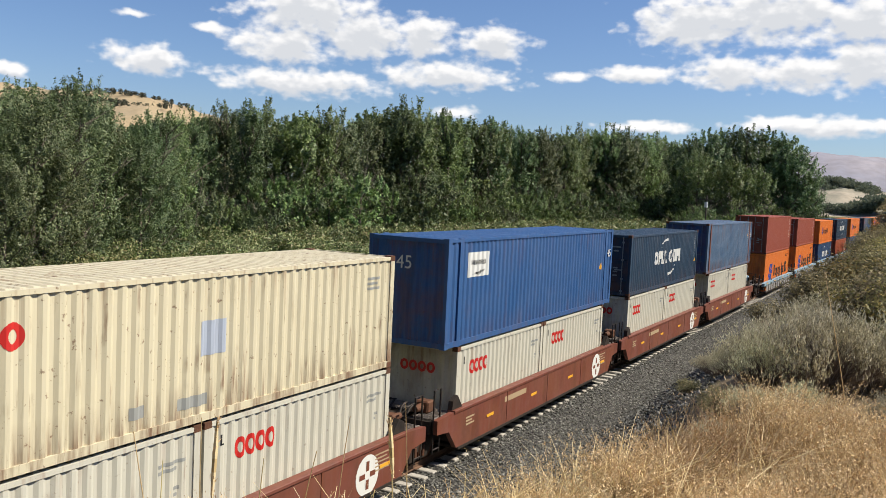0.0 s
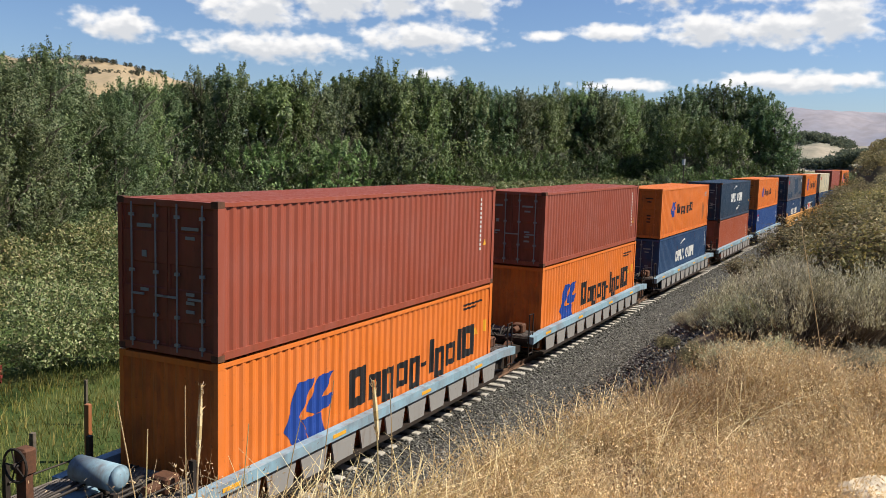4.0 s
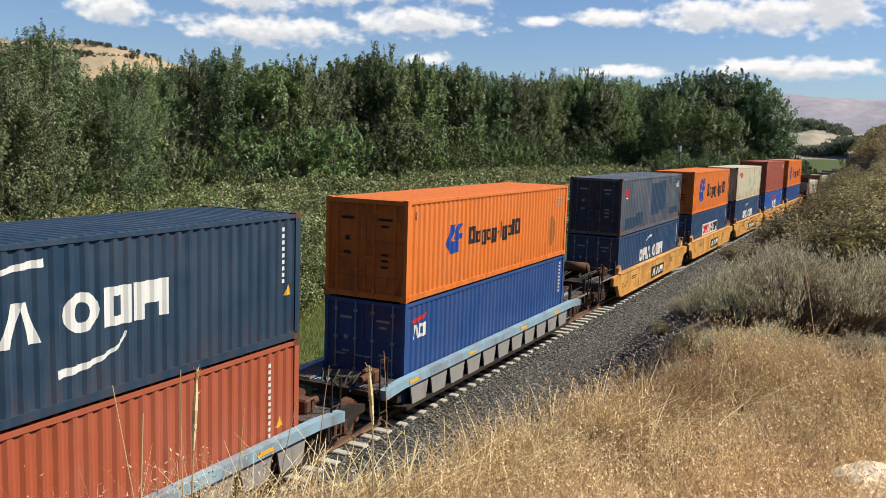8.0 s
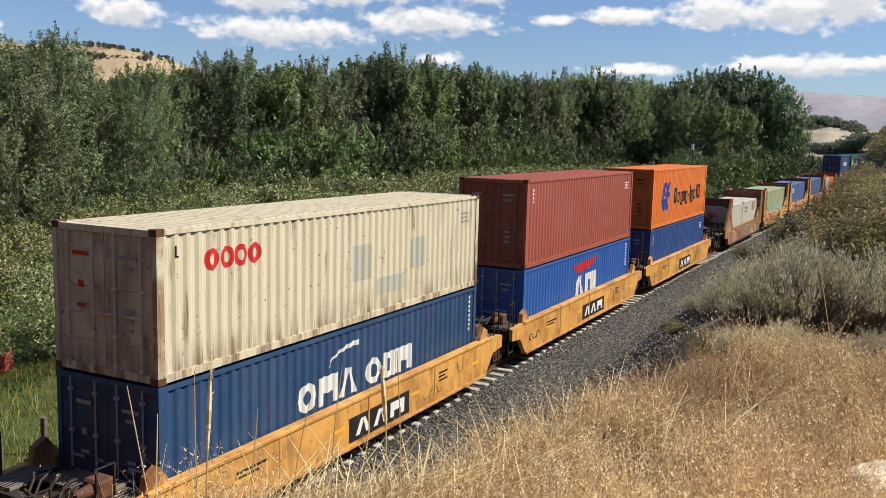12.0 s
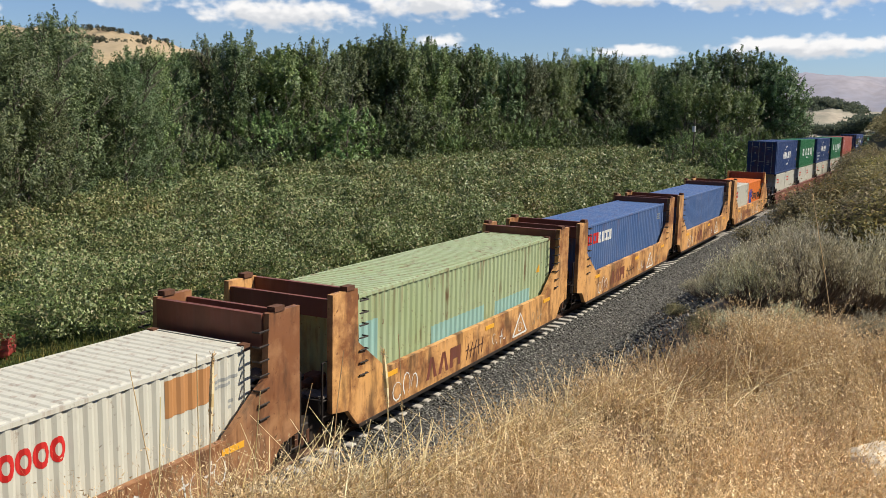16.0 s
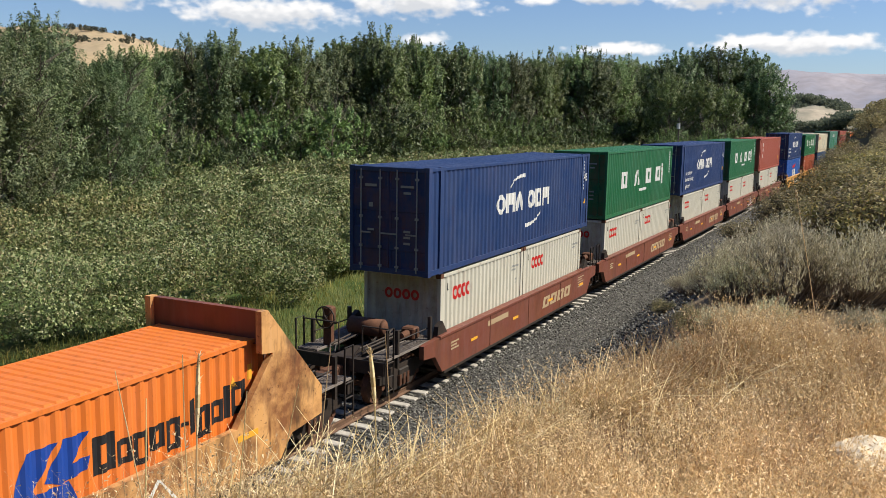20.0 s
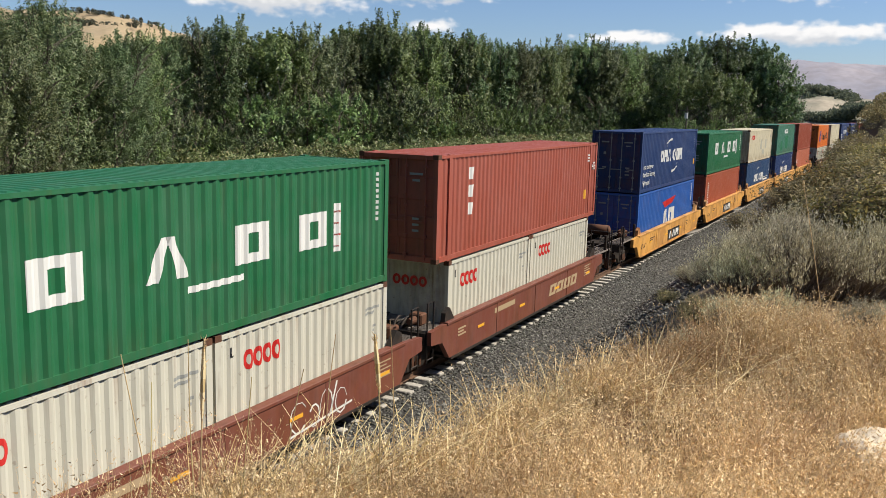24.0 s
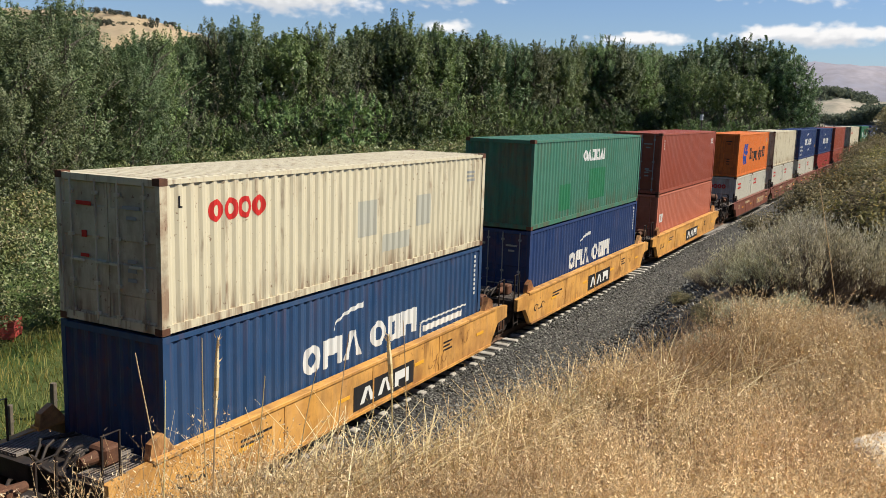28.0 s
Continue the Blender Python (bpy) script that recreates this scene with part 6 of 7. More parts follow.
def build_scrub():
    """Rows of leafy bushes, three to four metres tall, over the low ground between the track and the trees."""
    nr = np.random.default_rng(4)
    V, F, o = [], [], 0
    for row in range(13):
        y0 = 27.3 + max(0, row - 0.4) * 4.0
        x = max(20.5, y0 * 0.60) + nr.uniform(0, 2)
        while x < min(240, y0 / math.tan(radians(12.5)) + 8):
            y = y0 + nr.normal() * 0.6 + float(bend(x))
            d = math.hypot(x, y)
            h = nr.uniform(2.4, 4.2) if row else nr.uniform(1.9, 3.6)
            n = int(np.clip(2400 * (45 / d) ** 1.3, 300, 3600))
            size = 0.14 * (d / 45) ** 0.85
            lobes = int(nr.integers(5, 9))
            c = np.stack([nr.normal(size=lobes) * 0.95, nr.normal(size=lobes) * 0.75, nr.uniform(0.16 if row < 2 else 0.3, 0.92, lobes) * h], -1)
            k = nr.integers(0, lobes, n)
            p = nr.normal(size=(n, 3))
            p /= np.linalg.norm(p, axis=1)[:, None]
            p *= nr.uniform(0.72, 1.1, n)[:, None] * np.array([0.92, 0.92, 0.72])
            q = c[k] + p
            q[:, 2] = np.clip(q[:, 2], 0.25, None)
            q += np.array([x, y, float(ground_z(x, y))])
            v, f = leaf_tris(nr, q, size, 0.35, 0.75, p * np.array([0.8, 0.8, 0.6]) + np.array([0, 0, 0.4]), 1.5)
            V.append(v), F.append(f + o)
            o += len(v)
            x += nr.uniform(2.0, 3.9)
    tagged(link_mesh("scrub", raw_mesh("scrub", np.concatenate(V), np.concatenate(F)), SCRUB), "rows of dense leafy green bushes on low ground", "bushes", kind="stuff")


def blades(nr, base, h, w, bow, seg=3, a=None):
    """Grass blades: narrow bent strips."""
    n = len(base)
    a = nr.uniform(0, 2 * math.pi, n) if a is None else a
    lean = np.stack([np.cos(a), np.sin(a), np.zeros(n)], -1)
    side = np.stack([-np.sin(a + 0.7), np.cos(a + 0.7), np.zeros(n)], -1)
    rows = []
    for k in range(seg + 1):
        t = k / seg
        c = base + lean * (bow * h * t * t)[:, None] + np.array([0, 0, 1.0]) * (h * (t - 0.18 * t * t * bow))[:, None]
        ww = (w * (1 - 0.8 * t))[:, None]
        rows.append(np.stack([c - side * ww, c + side * ww], 1))
    v = np.stack(rows, 1)
    f = []
    for k in range(seg):
        f.append([2 * k, 2 * k + 1, 2 * k + 3, 2 * k + 2])
    f = (np.array(f)[None] + (np.arange(n) * 2 * (seg + 1))[:, None, None]).reshape(-1, 4)
    return v.reshape(-1, 3), f


def build_grass():
    nr = np.random.default_rng(8)
    n = 42000
    az = np.radians(nr.uniform(-7, 66, n))
    d = 2.3 + 6.9 * nr.uniform(0, 1, n) ** 1.1
    x, y = d * np.cos(az), d * np.sin(az)
    patch = np.sin(x * 2.3 + 2 * np.sin(y * 1.6)) * np.sin(y * 2.9 + 1.5 * np.sin(x * 1.3))
    over = y - np.minimum(2.3, 3.22 - 0.33 * x)
    keep = (over < 0.4) & (x < 8.4) & (nr.uniform(0, 1, n) < (0.62 + 0.38 * patch) * np.clip(1.0 - over * 1.8, 0.2, 1))
    x, y, d, patch = x[keep], y[keep], d[keep], patch[keep]
    base = np.stack([x, y, ground_z(x, y) - 0.02], -1)
    h = nr.uniform(0.08, 0.28, len(x)) * (0.8 + 0.7 * patch)
    v, f = blades(nr, base, h, 0.0016 + 0.0004 * d, nr.uniform(0.25, 1.3, len(x)), 2)
    # bushy plants whose stems fan out and carry seeds along their upper halves
    m, stems = 1050, 58
    az = np.radians(nr.uniform(-7, 64, m * 2))
    d = 2.5 + 6.4 * nr.uniform(0, 1, m * 2) ** 0.9
    px, py = d * np.cos(az), d * np.sin(az)
    ok = (py - np.minimum(2.3, 3.22 - 0.33 * px) < 0.25) & (px < 8.5)
    px, py = px[ok][:m], py[ok][:m]
    m = len(px)
    grow = nr.uniform(0.5, 1.35, m) * (0.95 + 0.3 * np.sin(px * 1.7 + 2 * np.sin(py * 1.1)) * np.sin(py * 2.1))
    who = np.repeat(np.arange(m), stems)
    sa = nr.uniform(0, 2 * math.pi, len(who))
    sr = nr.uniform(0, 0.06, len(who))
    sx, sy = px[who] + sr * np.cos(sa), py[who] + sr * np.sin(sa)
    sb6 = np.stack([sx, sy, ground_z(sx, sy) - 0.02], -1)
    sh, sbow = grow[who] * nr.uniform(0.22, 0.44, len(who)), nr.uniform(0.15, 1.0, len(who))
    v6, f6 = blades(nr, sb6, sh, 0.0011 + 0.0003 * np.hypot(sx, sy), sbow, 3, sa)
    per = 7
    q = np.repeat(np.arange(len(who)), per)
    t = nr.uniform(0.5, 1.02, len(q))
    fan = np.stack([np.cos(sa[q]), np.sin(sa[q]), np.zeros(len(q))], -1)
    tip = sb6[q] + fan * (sbow[q] * sh[q] * t * t)[:, None] + np.array([0, 0, 1.0]) * (sh[q] * (t - 0.18 * t * t * sbow[q]))[:, None]
    v2, f2 = leaf_tris(nr, tip + nr.normal(size=(len(q), 3)) * 0.008, 0.0122 + 0.0012 * np.hypot(tip[:, 0], tip[:, 1]), 0.9, 0.42)
    # taller, paler tufts
    tufts = [(2.9, 2.15), (3.4, 1.95), (4.1, 1.75), (5.2, 1.5), (5.0, 1.35), (5.5, 1.2), (4.9, 1.6), (2.75, 2.05), (3.0, 2.1), (3.1, 1.9), (2.6, 2.25), (3.7, 1.85), (5.1, 1.1), (4.6, 1.7), (6.0, 0.9)]
    tb = np.concatenate([np.array([[tx, ty, 0]]) + nr.normal(size=(85, 3)) * np.array([0.16, 0.16, 0]) for tx, ty in tufts])
    tb[:, 2] = ground_z(tb[:, 0], tb[:, 1])
    v3, f3 = blades(nr, tb, nr.uniform(0.15, 0.58, len(tb)) ** 1.15, np.full(len(tb), 0.0062), nr.uniform(0.3, 1.4, len(tb)), 4)
    # thin growth on the slope down to the stone
    m = 4200
    x = 2 + 14 * nr.uniform(0, 1, m) ** 1.3
    u = 2.4 + 4.4 * nr.uniform(0, 1, m) ** 1.7
    y = u + bend(x)
    sb = np.stack([x, y, ground_z(x, y)], -1)
    v4, f4 = blades(nr, sb, nr.uniform(0.12, 0.42, m), np.full(m, 0.005), nr.uniform(0.2, 1.0, m))
    # shorter grass on the rest of the bank
    m = 30000
    a, r = nr.uniform(0, 2 * math.pi, m), 0.5 + 13 * nr.uniform(0, 1, m) ** 0.75
    x, y = r * np.cos(a), r * np.sin(a)
    ok = (y < 3.0) & ~((np.abs(np.degrees(a) - 29) < 37) & (r > 2.5) & (r < 9))
    x, y = x[ok], y[ok]
    gb = np.stack([x, y, ground_z(x, y) - 0.02], -1)
    v5, f5 = blades(nr, gb, nr.uniform(0.12, 0.38, len(x)), np.full(len(x), 0.005), nr.uniform(0.3, 1.2, len(x)), 2)
    V, F, o = [], [], 0
    for vv, ff in ((v, f), (v6, f6), (v4, f4), (v5, f5)):
        V.append(vv), F.append(ff + o)
        o += len(vv)
    tagged(link_mesh("long_grass", raw_mesh("long_grass", v3, f3), SEED), "tufts of long pale bleached grass at the edge of the bank", "grass", kind="stuff")
    tagged(link_mesh("grass_seeds", raw_mesh("grass_seeds", v2, f2), SEED), "pale dry seed heads over the straw-coloured grass", "grass", kind="stuff")
    tagged(link_mesh("dry_grass", raw_mesh("dry_grass", np.concatenate(V), np.concatenate(F)), STRAW), "dense sunlit straw-coloured dry grass on the bank", "grass", kind="stuff")
    # green verge grass beyond the track
    n = 42000
    x = 6 + 89 * nr.uniform(0, 1, n) ** 1.5
    u = nr.uniform(15.3, 28.5, n)
    y = u + bend(x)
    base = np.stack([x, y, ground_z(x, y) - 0.02], -1)
    v, f = blades(nr, base, nr.uniform(0.2, 0.55, n), np.full(n, 0.016), nr.uniform(0.2, 0.8, n), 2)
    tagged(link_mesh("meadow_grass", raw_mesh("meadow_grass", v, f), GREEN_GRASS), "green meadow grass behind the track", "grass", kind="stuff")


def sagebrush(x, y, s, seed, mat, label, name="sagebrush"):
    """Many thin twigs fanning up from a woody foot; leaves near their ends, thickest over the top."""
    rng, nr = random.Random(seed), np.random.default_rng(seed)
    leafy_bush = name == "bush"
    bm, tips = bmesh.new(), []
    for k in range(9):
        a = rng.uniform(0, 2 * math.pi)
        d = Vector((math.cos(a), math.sin(a), rng.uniform(0.5, 1.6))).normalized()
        branchy(bm, rng, Vector((rng.uniform(-0.2, 0.2), rng.uniform(-0.2, 0.2), -0.05)), d, 0.4, 0.014, 1, tips, 0.7)
    root = empty(name)
    part("woody_stem", bm, TWIG, root)
    n = 130 if leafy_bush else 170
    a, r = nr.uniform(0, 2 * math.pi, n), 0.82 * np.sqrt(nr.uniform(0, 1, n))
    fan = np.stack([np.cos(a), np.sin(a), np.zeros(n)], -1)
    lump = 1 + 0.2 * np.sin(3 * a + seed) + 0.15 * np.sin(5 * a + 2 * seed)
    top = fan * (r * lump)[:, None]
    top[:, 2] = 0.92 * np.sqrt(np.clip(1 - (r * 1.08) ** 2, 0.04, 1)) * nr.uniform(0.62, 1.12, n)
    foot = top * np.array([0.42, 0.42, 0.2])
    # twigs in bundles
    m = 6
    f3 = np.repeat(foot, m, 0) + nr.normal(size=(n * m, 3)) * 0.05
    t3 = np.repeat(top, m, 0) + nr.normal(size=(n * m, 3)) * 0.05
    t3[:, 2] += np.abs(nr.normal(size=n * m)) * (0.03 if leafy_bush else 0.08)
    side = np.cross(t3 - f3, nr.normal(size=(n * m, 3)))
    side *= 0.0055 / (np.linalg.norm(side, axis=1)[:, None] + 1e-9)
    v = np.stack([f3 - side, f3 + side, t3], 1).reshape(-1, 3)
    link_mesh("twig_mass", raw_mesh("twig_mass", v, np.arange(len(v)).reshape(-1, 3)), TWIG, root)
    which = np.repeat(np.arange(n * m), 11 if leafy_bush else 10)
    which = which[nr.uniform(0, 1, len(which)) < np.clip(0.42 + 1.2 * (t3[which, 2] - 0.18), 0.35, 1)]
    t = nr.uniform(0.5 if leafy_bush else 0.72, 1.06, len(which))[:, None]
    p = f3[which] * (1 - t) + t3[which] * t + nr.normal(size=(len(which), 3)) * (0.04 if leafy_bush else 0.012)
    if leafy_bush:
        v, f = leaf_tris(nr, p, 0.042, 0.5, 0.75, p * np.array([0.7, 0.7, 0.3]) + np.array([0, 0, 0.5]), 0.7)
    else:
        v, f = leaf_tris(nr, p, 0.055, 2.6, 0.24)
    link_mesh("foliage", raw_mesh("foliage", v, f), mat, root)
    root.matrix_basis = pose(x, y, float(ground_z(x, y)), 0, 0, rng.uniform(0, 360)) @ Matrix.Diagonal((s, s, s, 1))
    tagged(root, label, "shrub", "shrubs on the bank")
    return root


# how high the growth on the bank stands against azimuth, degrees
SAGE_TOP = ((-8, -4.8), (-0.2, -5.2), (1.85, -5.1), (4.9, -6.2), (6.6, -6.8), (8.1, -7.3), (9.4, -8.4), (10.2, -9.6), (10.8, -11.0), (12, -14), (30, -20))
OLIVE_TOP = ((-8, 5.0), (-3, 3.0), (0.4, 1.3), (1.7, 0.1), (2.8, -1.0), (4.0, -2.3), (5.1, -4.2), (5.5, -5.3), (6.6, -6.8), (8, -9.0), (30, -20))


def build_shrubs():
    rng = random.Random(9)
    protos = {}

    def put(kind, x, y, s, wide=1.0):
        mat, noun, lab = {"sage": (SAGE, "sagebrush", "grey-green sagebrush with dark twigs on the dry bank"), "olive": (OLIVE, "bush", "olive-yellow leafy bush on the dry bank"),
                          "dull": (DULL, "bush", "dull brownish-green bush on the dry bank"), "weed": (WEED, "weed", "dead reddish-brown weed among the dry grass")}[kind]
        key = (kind, rng.randint(0, 3))
        if key not in protos:
            protos[key] = sagebrush(x, y, s, 40 + key[1] + 5 * len(kind), mat, lab, noun)
        else:
            copy_thing(protos[key], pose(x, y, float(ground_z(x, y)), 0, 0, rng.uniform(0, 360))).scale = (s * wide * rng.uniform(0.95, 1.15), s * wide * rng.uniform(0.95, 1.15), s)

    # the near clump of sagebrush, and single shrubs round it: place, height, breadth
    for kind, x, y, s, wide in (
            ("sage", 14.9, 1.15, 1.2, 0.95), ("sage", 15.4, 2.0, 0.92, 1.0), ("sage", 15.5, 0.3, 1.22, 0.9), ("sage", 16.2, 1.4, 1.2, 1.0), ("sage", 16.3, -0.7, 1.2, 1.0), ("sage", 14.6, 1.8, 0.75, 0.9),
            ("sage", 21.4, -0.2, 1.2, 1.1), ("sage", 20.4, -1.2, 1.25, 1.1), ("sage", 24.8, 0.9, 0.95, 1.2), ("sage", 23.0, 1.6, 0.8, 1.2), ("sage", 18.6, 1.9, 0.6, 1.2),
            ("dull", 13.6, 2.3, 0.5, 1.1), ("sage", 12.8, 1.75, 0.42, 1.2), ("sage", 12.3, 2.2, 0.36, 1.1), ("sage", 11.6, 2.5, 0.34, 1.1), ("sage", 13.3, 1.2, 0.45, 1.2), ("dull", 12.0, 1.5, 0.36, 1.2),
            ("sage", 13.6, 0.05, 0.42, 1.2), ("sage", 13.2, -0.5, 0.45, 1.2), ("sage", 12.4, 0.7, 0.34, 1.3), ("sage", 10.6, 2.7, 0.3, 1.2), ("sage", 10.0, 2.0, 0.28, 1.2),
            ("dull", 29.6, 3.5, 0.95, 1.3), ("dull", 31.0, 2.7, 1.0, 1.2), ("dull", 25.6, 2.1, 1.35, 0.9), ("olive", 26.6, 1.4, 1.6, 0.9), ("olive", 27.6, 0.5, 1.7, 1.0), ("dull", 25.8, 0.2, 0.9, 1.1)):
        put(kind, x, y, s, wide)
    for wanted, tops, near, far, kinds in ((16, SAGE_TOP, 17.0, 24.0, ("sage",)), (62, OLIVE_TOP, 19.0, 72.0, ("olive", "dull", "dull"))):
        lim = lambda q: math.tan(radians(float(np.interp(q, [a for a, _ in tops], [e for _, e in tops]))))
        leaf = kinds[0] == "olive"
        made = tries = 0
        while made < wanted and tries < 9000:
            tries += 1
            d, az = near + (far - near) * rng.random() ** 1.6, rng.uniform(-4, 8)
            x, y = d * math.cos(radians(az)), d * math.sin(radians(az))
            g = float(ground_z(x, y))
            tall = rng.uniform(1.3, 2.3) if leaf else rng.uniform(0.55, 1.0)
            tall = min(tall, 7.1 + d * lim(az) - g)
            tall = min(tall, (7.1 + d * lim(az + math.degrees(0.75 * tall / d)) - g) / (0.75 if leaf else 0.55))
            if tall < (0.8 if leaf else 0.4):
                continue
            made += 1
            put(rng.choice(kinds), x, y, tall / 1.12)
    # small tufts down the slope
    for x, u, s in ((6.4, 2.5, 0.34), (6.9, 2.3, 0.3), (7.3, 2.9, 0.4), (7.7, 2.4, 0.36), (8.2, 2.7, 0.42), (8.0, 3.3, 0.3), (5.6, 2.9, 0.26), (8.8, 3.0, 0.45)):
        put("sage", x, u, s)
    for k in range(13):
        x = 18 + 1.4 * k + rng.uniform(-0.5, 0.5)
        put(rng.choice(("sage", "dull")), x, rng.uniform(2.7, 4.0), rng.uniform(0.28, 0.55), 1.25)
    for x, y, s in ((4.6, 1.2, 0.25), (4.9, 1.35, 0.26), (4.7, 0.85, 0.25), (4.4, 1.45, 0.22), (4.3, 0.95, 0.22), (5.0, 0.7, 0.24)):
        put("weed", x, y, s)


# single tall stalks before the eye: azimuth, top and foot elevation, distance, head length
STALKS = ((42.0, -15.0, 3.3, 0.30, 0.6), (43.0, -15.0, 3.1, 0.0, -0.9), (47.1, -15.7, 3.0, 0.0, -3.2), (33.5, -14.9, 3.5, 0.0, 0.4), (19.3, -21.0, 3.6, 0.0, -0.6), (30.9, -14.9, 3.5, 0.25, 0.1),
          (39.0, -17.5, 3.2, 0.0, 1.5), (35.6, -17.1, 3.3, 0.0, 1.2), (45.3, -17.5, 3.0, 0.0, 0.8), (29.9, -14.0, 3.6, 0.0, 0.0), (4.35, -3.9, 7.2, 0.05, -2.3))


def build_stalks():
    rng = random.Random(31)
    for az, top, d, head, lean in STALKS:
        tip = Vector(EYE) + aim(az, top) * (d / math.cos(radians(top)))
        fx, fy = d * math.cos(radians(az + lean)), d * math.sin(radians(az + lean))
        foot = Vector((fx, fy, float(ground_z(fx, fy)) - 0.03))
        bow = Vector((rng.uniform(-0.04, 0.04), rng.uniform(-0.04, 0.04), 0))
        pts = [foot.lerp(tip, k / 7) + bow * math.sin(math.pi * k / 7) for k in range(8)]
        root = empty("grass_stalk")
        part("stem", pipe(bmesh.new(), pts, 0.0026 if head else 0.0016, 5), STRAW, root)
        if head:
            nr = np.random.default_rng(int(az * 10))
            dirv = (tip - pts[-2]).normalized()
            spike = [(tip - dirv * head * k / 6) for k in range(7)]
            bm = bmesh.new()
            for k in range(6):
                r0, r1 = (0.003 + 0.0075 * math.sin(math.pi * (k + j) / 6.3) for j in (0, 1))
                rod(bm, spike[k], spike[k + 1], r0, r1, 6)
            part("seed_head", bm, SEED, root)
            n = int(300 * head)
            p = np.array(tip) - nr.uniform(0, head, n)[:, None] * np.array(dirv) + nr.normal(size=(n, 3)) * 0.005
            v, f = leaf_tris(nr, p, 0.018, 2.5, 0.3)
            link_mesh("bristle", raw_mesh("bristle", v, f), SEED, root)
        tagged(root, "tall dry straw-coloured grass stalk at the edge of the bank", "grass stalk", "tall stalks")


def build_rocks():
    nr = np.random.default_rng(77)
    m = matte("pale_rock", (0.80, 0.70, 0.54), (0.62, 0.52, 0.38), 6, 0.95, 0.25, 0.02, 25)
    for az, el, d, s in ((-1.05, -20.4, 4.95, 0.2),):
        bm = bmesh.new()
        bmesh.ops.create_icosphere(bm, subdivisions=3, radius=1)
        for v in bm.verts:
            k = 1 + 0.22 * noise.noise(v.co * 1.3 + Vector((az, 0, 0))) + 0.08 * noise.noise(v.co * 4)
            v.co = Vector((v.co.x * 1.25, v.co.y, v.co.z * 0.8)) * k * s
        ob = part("rock", bm, m, None)
        x, y = d * math.cos(radians(az)), d * math.sin(radians(az))
        ob.matrix_basis = pose(x, y, float(ground_z(x, y)) + s * 0.45)
        tagged(ob, "pale weathered rock lying in the dry grass", "rock", "rocks on the bank")


def build_bin():
    """Red slatted fruit bin at the edge of the bushes."""
    red, root = paint("bin_red", (0.50, 0.06, 0.05), 0.5, 0.4), empty("fruit_bin")
    for z in (0.18, 0.38, 0.58):
        for s in (-1, 1):
            part("slat", box(bmesh.new(), -1.2, 1.2, *sorted((s * 0.6, s * 0.57)), z, z + 0.16), red, root)
            part("slat", box(bmesh.new(), *sorted((s * 1.2, s * 1.17)), -0.57, 0.57, z, z + 0.16), red, root)
    for sx in (-1, 1):
        for sy in (-1, 1):
            part("corner_post", box(bmesh.new(), *sorted((sx * 1.17, sx * 1.09)), *sorted((sy * 0.57, sy * 0.49)), 0.0, 0.76), red, root)
    part("base", box(bmesh.new(), -1.17, 1.17, -0.57, 0.57, 0.1, 0.17), red, root)
    root.matrix_basis = pose(20.3, 29.6, float(ground_z(20.3, 29.6)), 0, 0, -50)
    tagged(root, "faded red slatted wooden bin on the grass by the bushes", "bin")


def build_pole():
    root = empty("utility_pole")
    part("pole", rod(bmesh.new(), (0, 0, -0.5), (0, 0, 10.2), 0.16, 0.11, 10), BARK, root)
    part("crossarm", box(bmesh.new(), -0.06, 0.06, -1.1, 1.1, 9.3, 9.45), BARK, root)
    part("transformer", rod(bmesh.new(), (-0.35, 0, 8.0), (-0.35, 0, 9.0), 0.3, 0.3, 14), mark_mat(WHITE_MARK), root, "pale grey cylindrical transformer")
    d = 165
    x, y = d * math.cos(radians(11.4)), d * math.sin(radians(11.4))
    root.matrix_basis = pose(x, y, float(ground_z(x, y)))
    tagged(root, "weathered wooden utility pole before the trees", "utility pole")


def build_stones():
    """Loose crushed stone over the bed."""
    nr = np.random.default_rng(2)
    base = np.array([(1, 0, 0), (0, 1, 0), (-1, 0, 0), (0, -1, 0), (0, 0, 1), (0, 0, -1)], float)
    tri = np.array([(0, 1, 4), (1, 2, 4), (2, 3, 4), (3, 0, 4), (1, 0, 5), (2, 1, 5), (3, 2, 5), (0, 3, 5)])
    n = 26000
    x = 8 + 60 * nr.uniform(0, 1, n) ** 1.5
    u = nr.uniform(8.2, 13.6, n)
    u = np.where(nr.uniform(0, 1, n) < 0.8, nr.uniform(3.2, 10.5, n), u)
    y = u + bend(x)
    s = nr.uniform(0.024, 0.056, n)
    v = base[None] * s[:, None, None] * nr.uniform(0.6, 1.3, (n, 6, 1))
    a = nr.uniform(0, 2 * math.pi, n)
    c, si = np.cos(a), np.sin(a)
    v = np.stack([v[..., 0] * c[:, None] - v[..., 1] * si[:, None], v[..., 0] * si[:, None] + v[..., 1] * c[:, None], v[..., 2] * 0.8], -1)
    v += np.stack([x, y, ground_z(x, y) + 0.015], -1)[:, None]
    f = (tri[None] + (np.arange(n) * 6)[:, None, None]).reshape(-1, 3)
    m = leafy("ballast_stone", ((0.045, 0.043, 0.037), (0.10, 0.098, 0.085), (0.165, 0.16, 0.14), (0.33, 0.32, 0.29)), 0.9, 0.0, 0.2)
    tagged(link_mesh("ballast", raw_mesh("ballast", v.reshape(-1, 3), f), m), "loose grey crushed stone beside the sleepers", "gravel", kind="stuff")


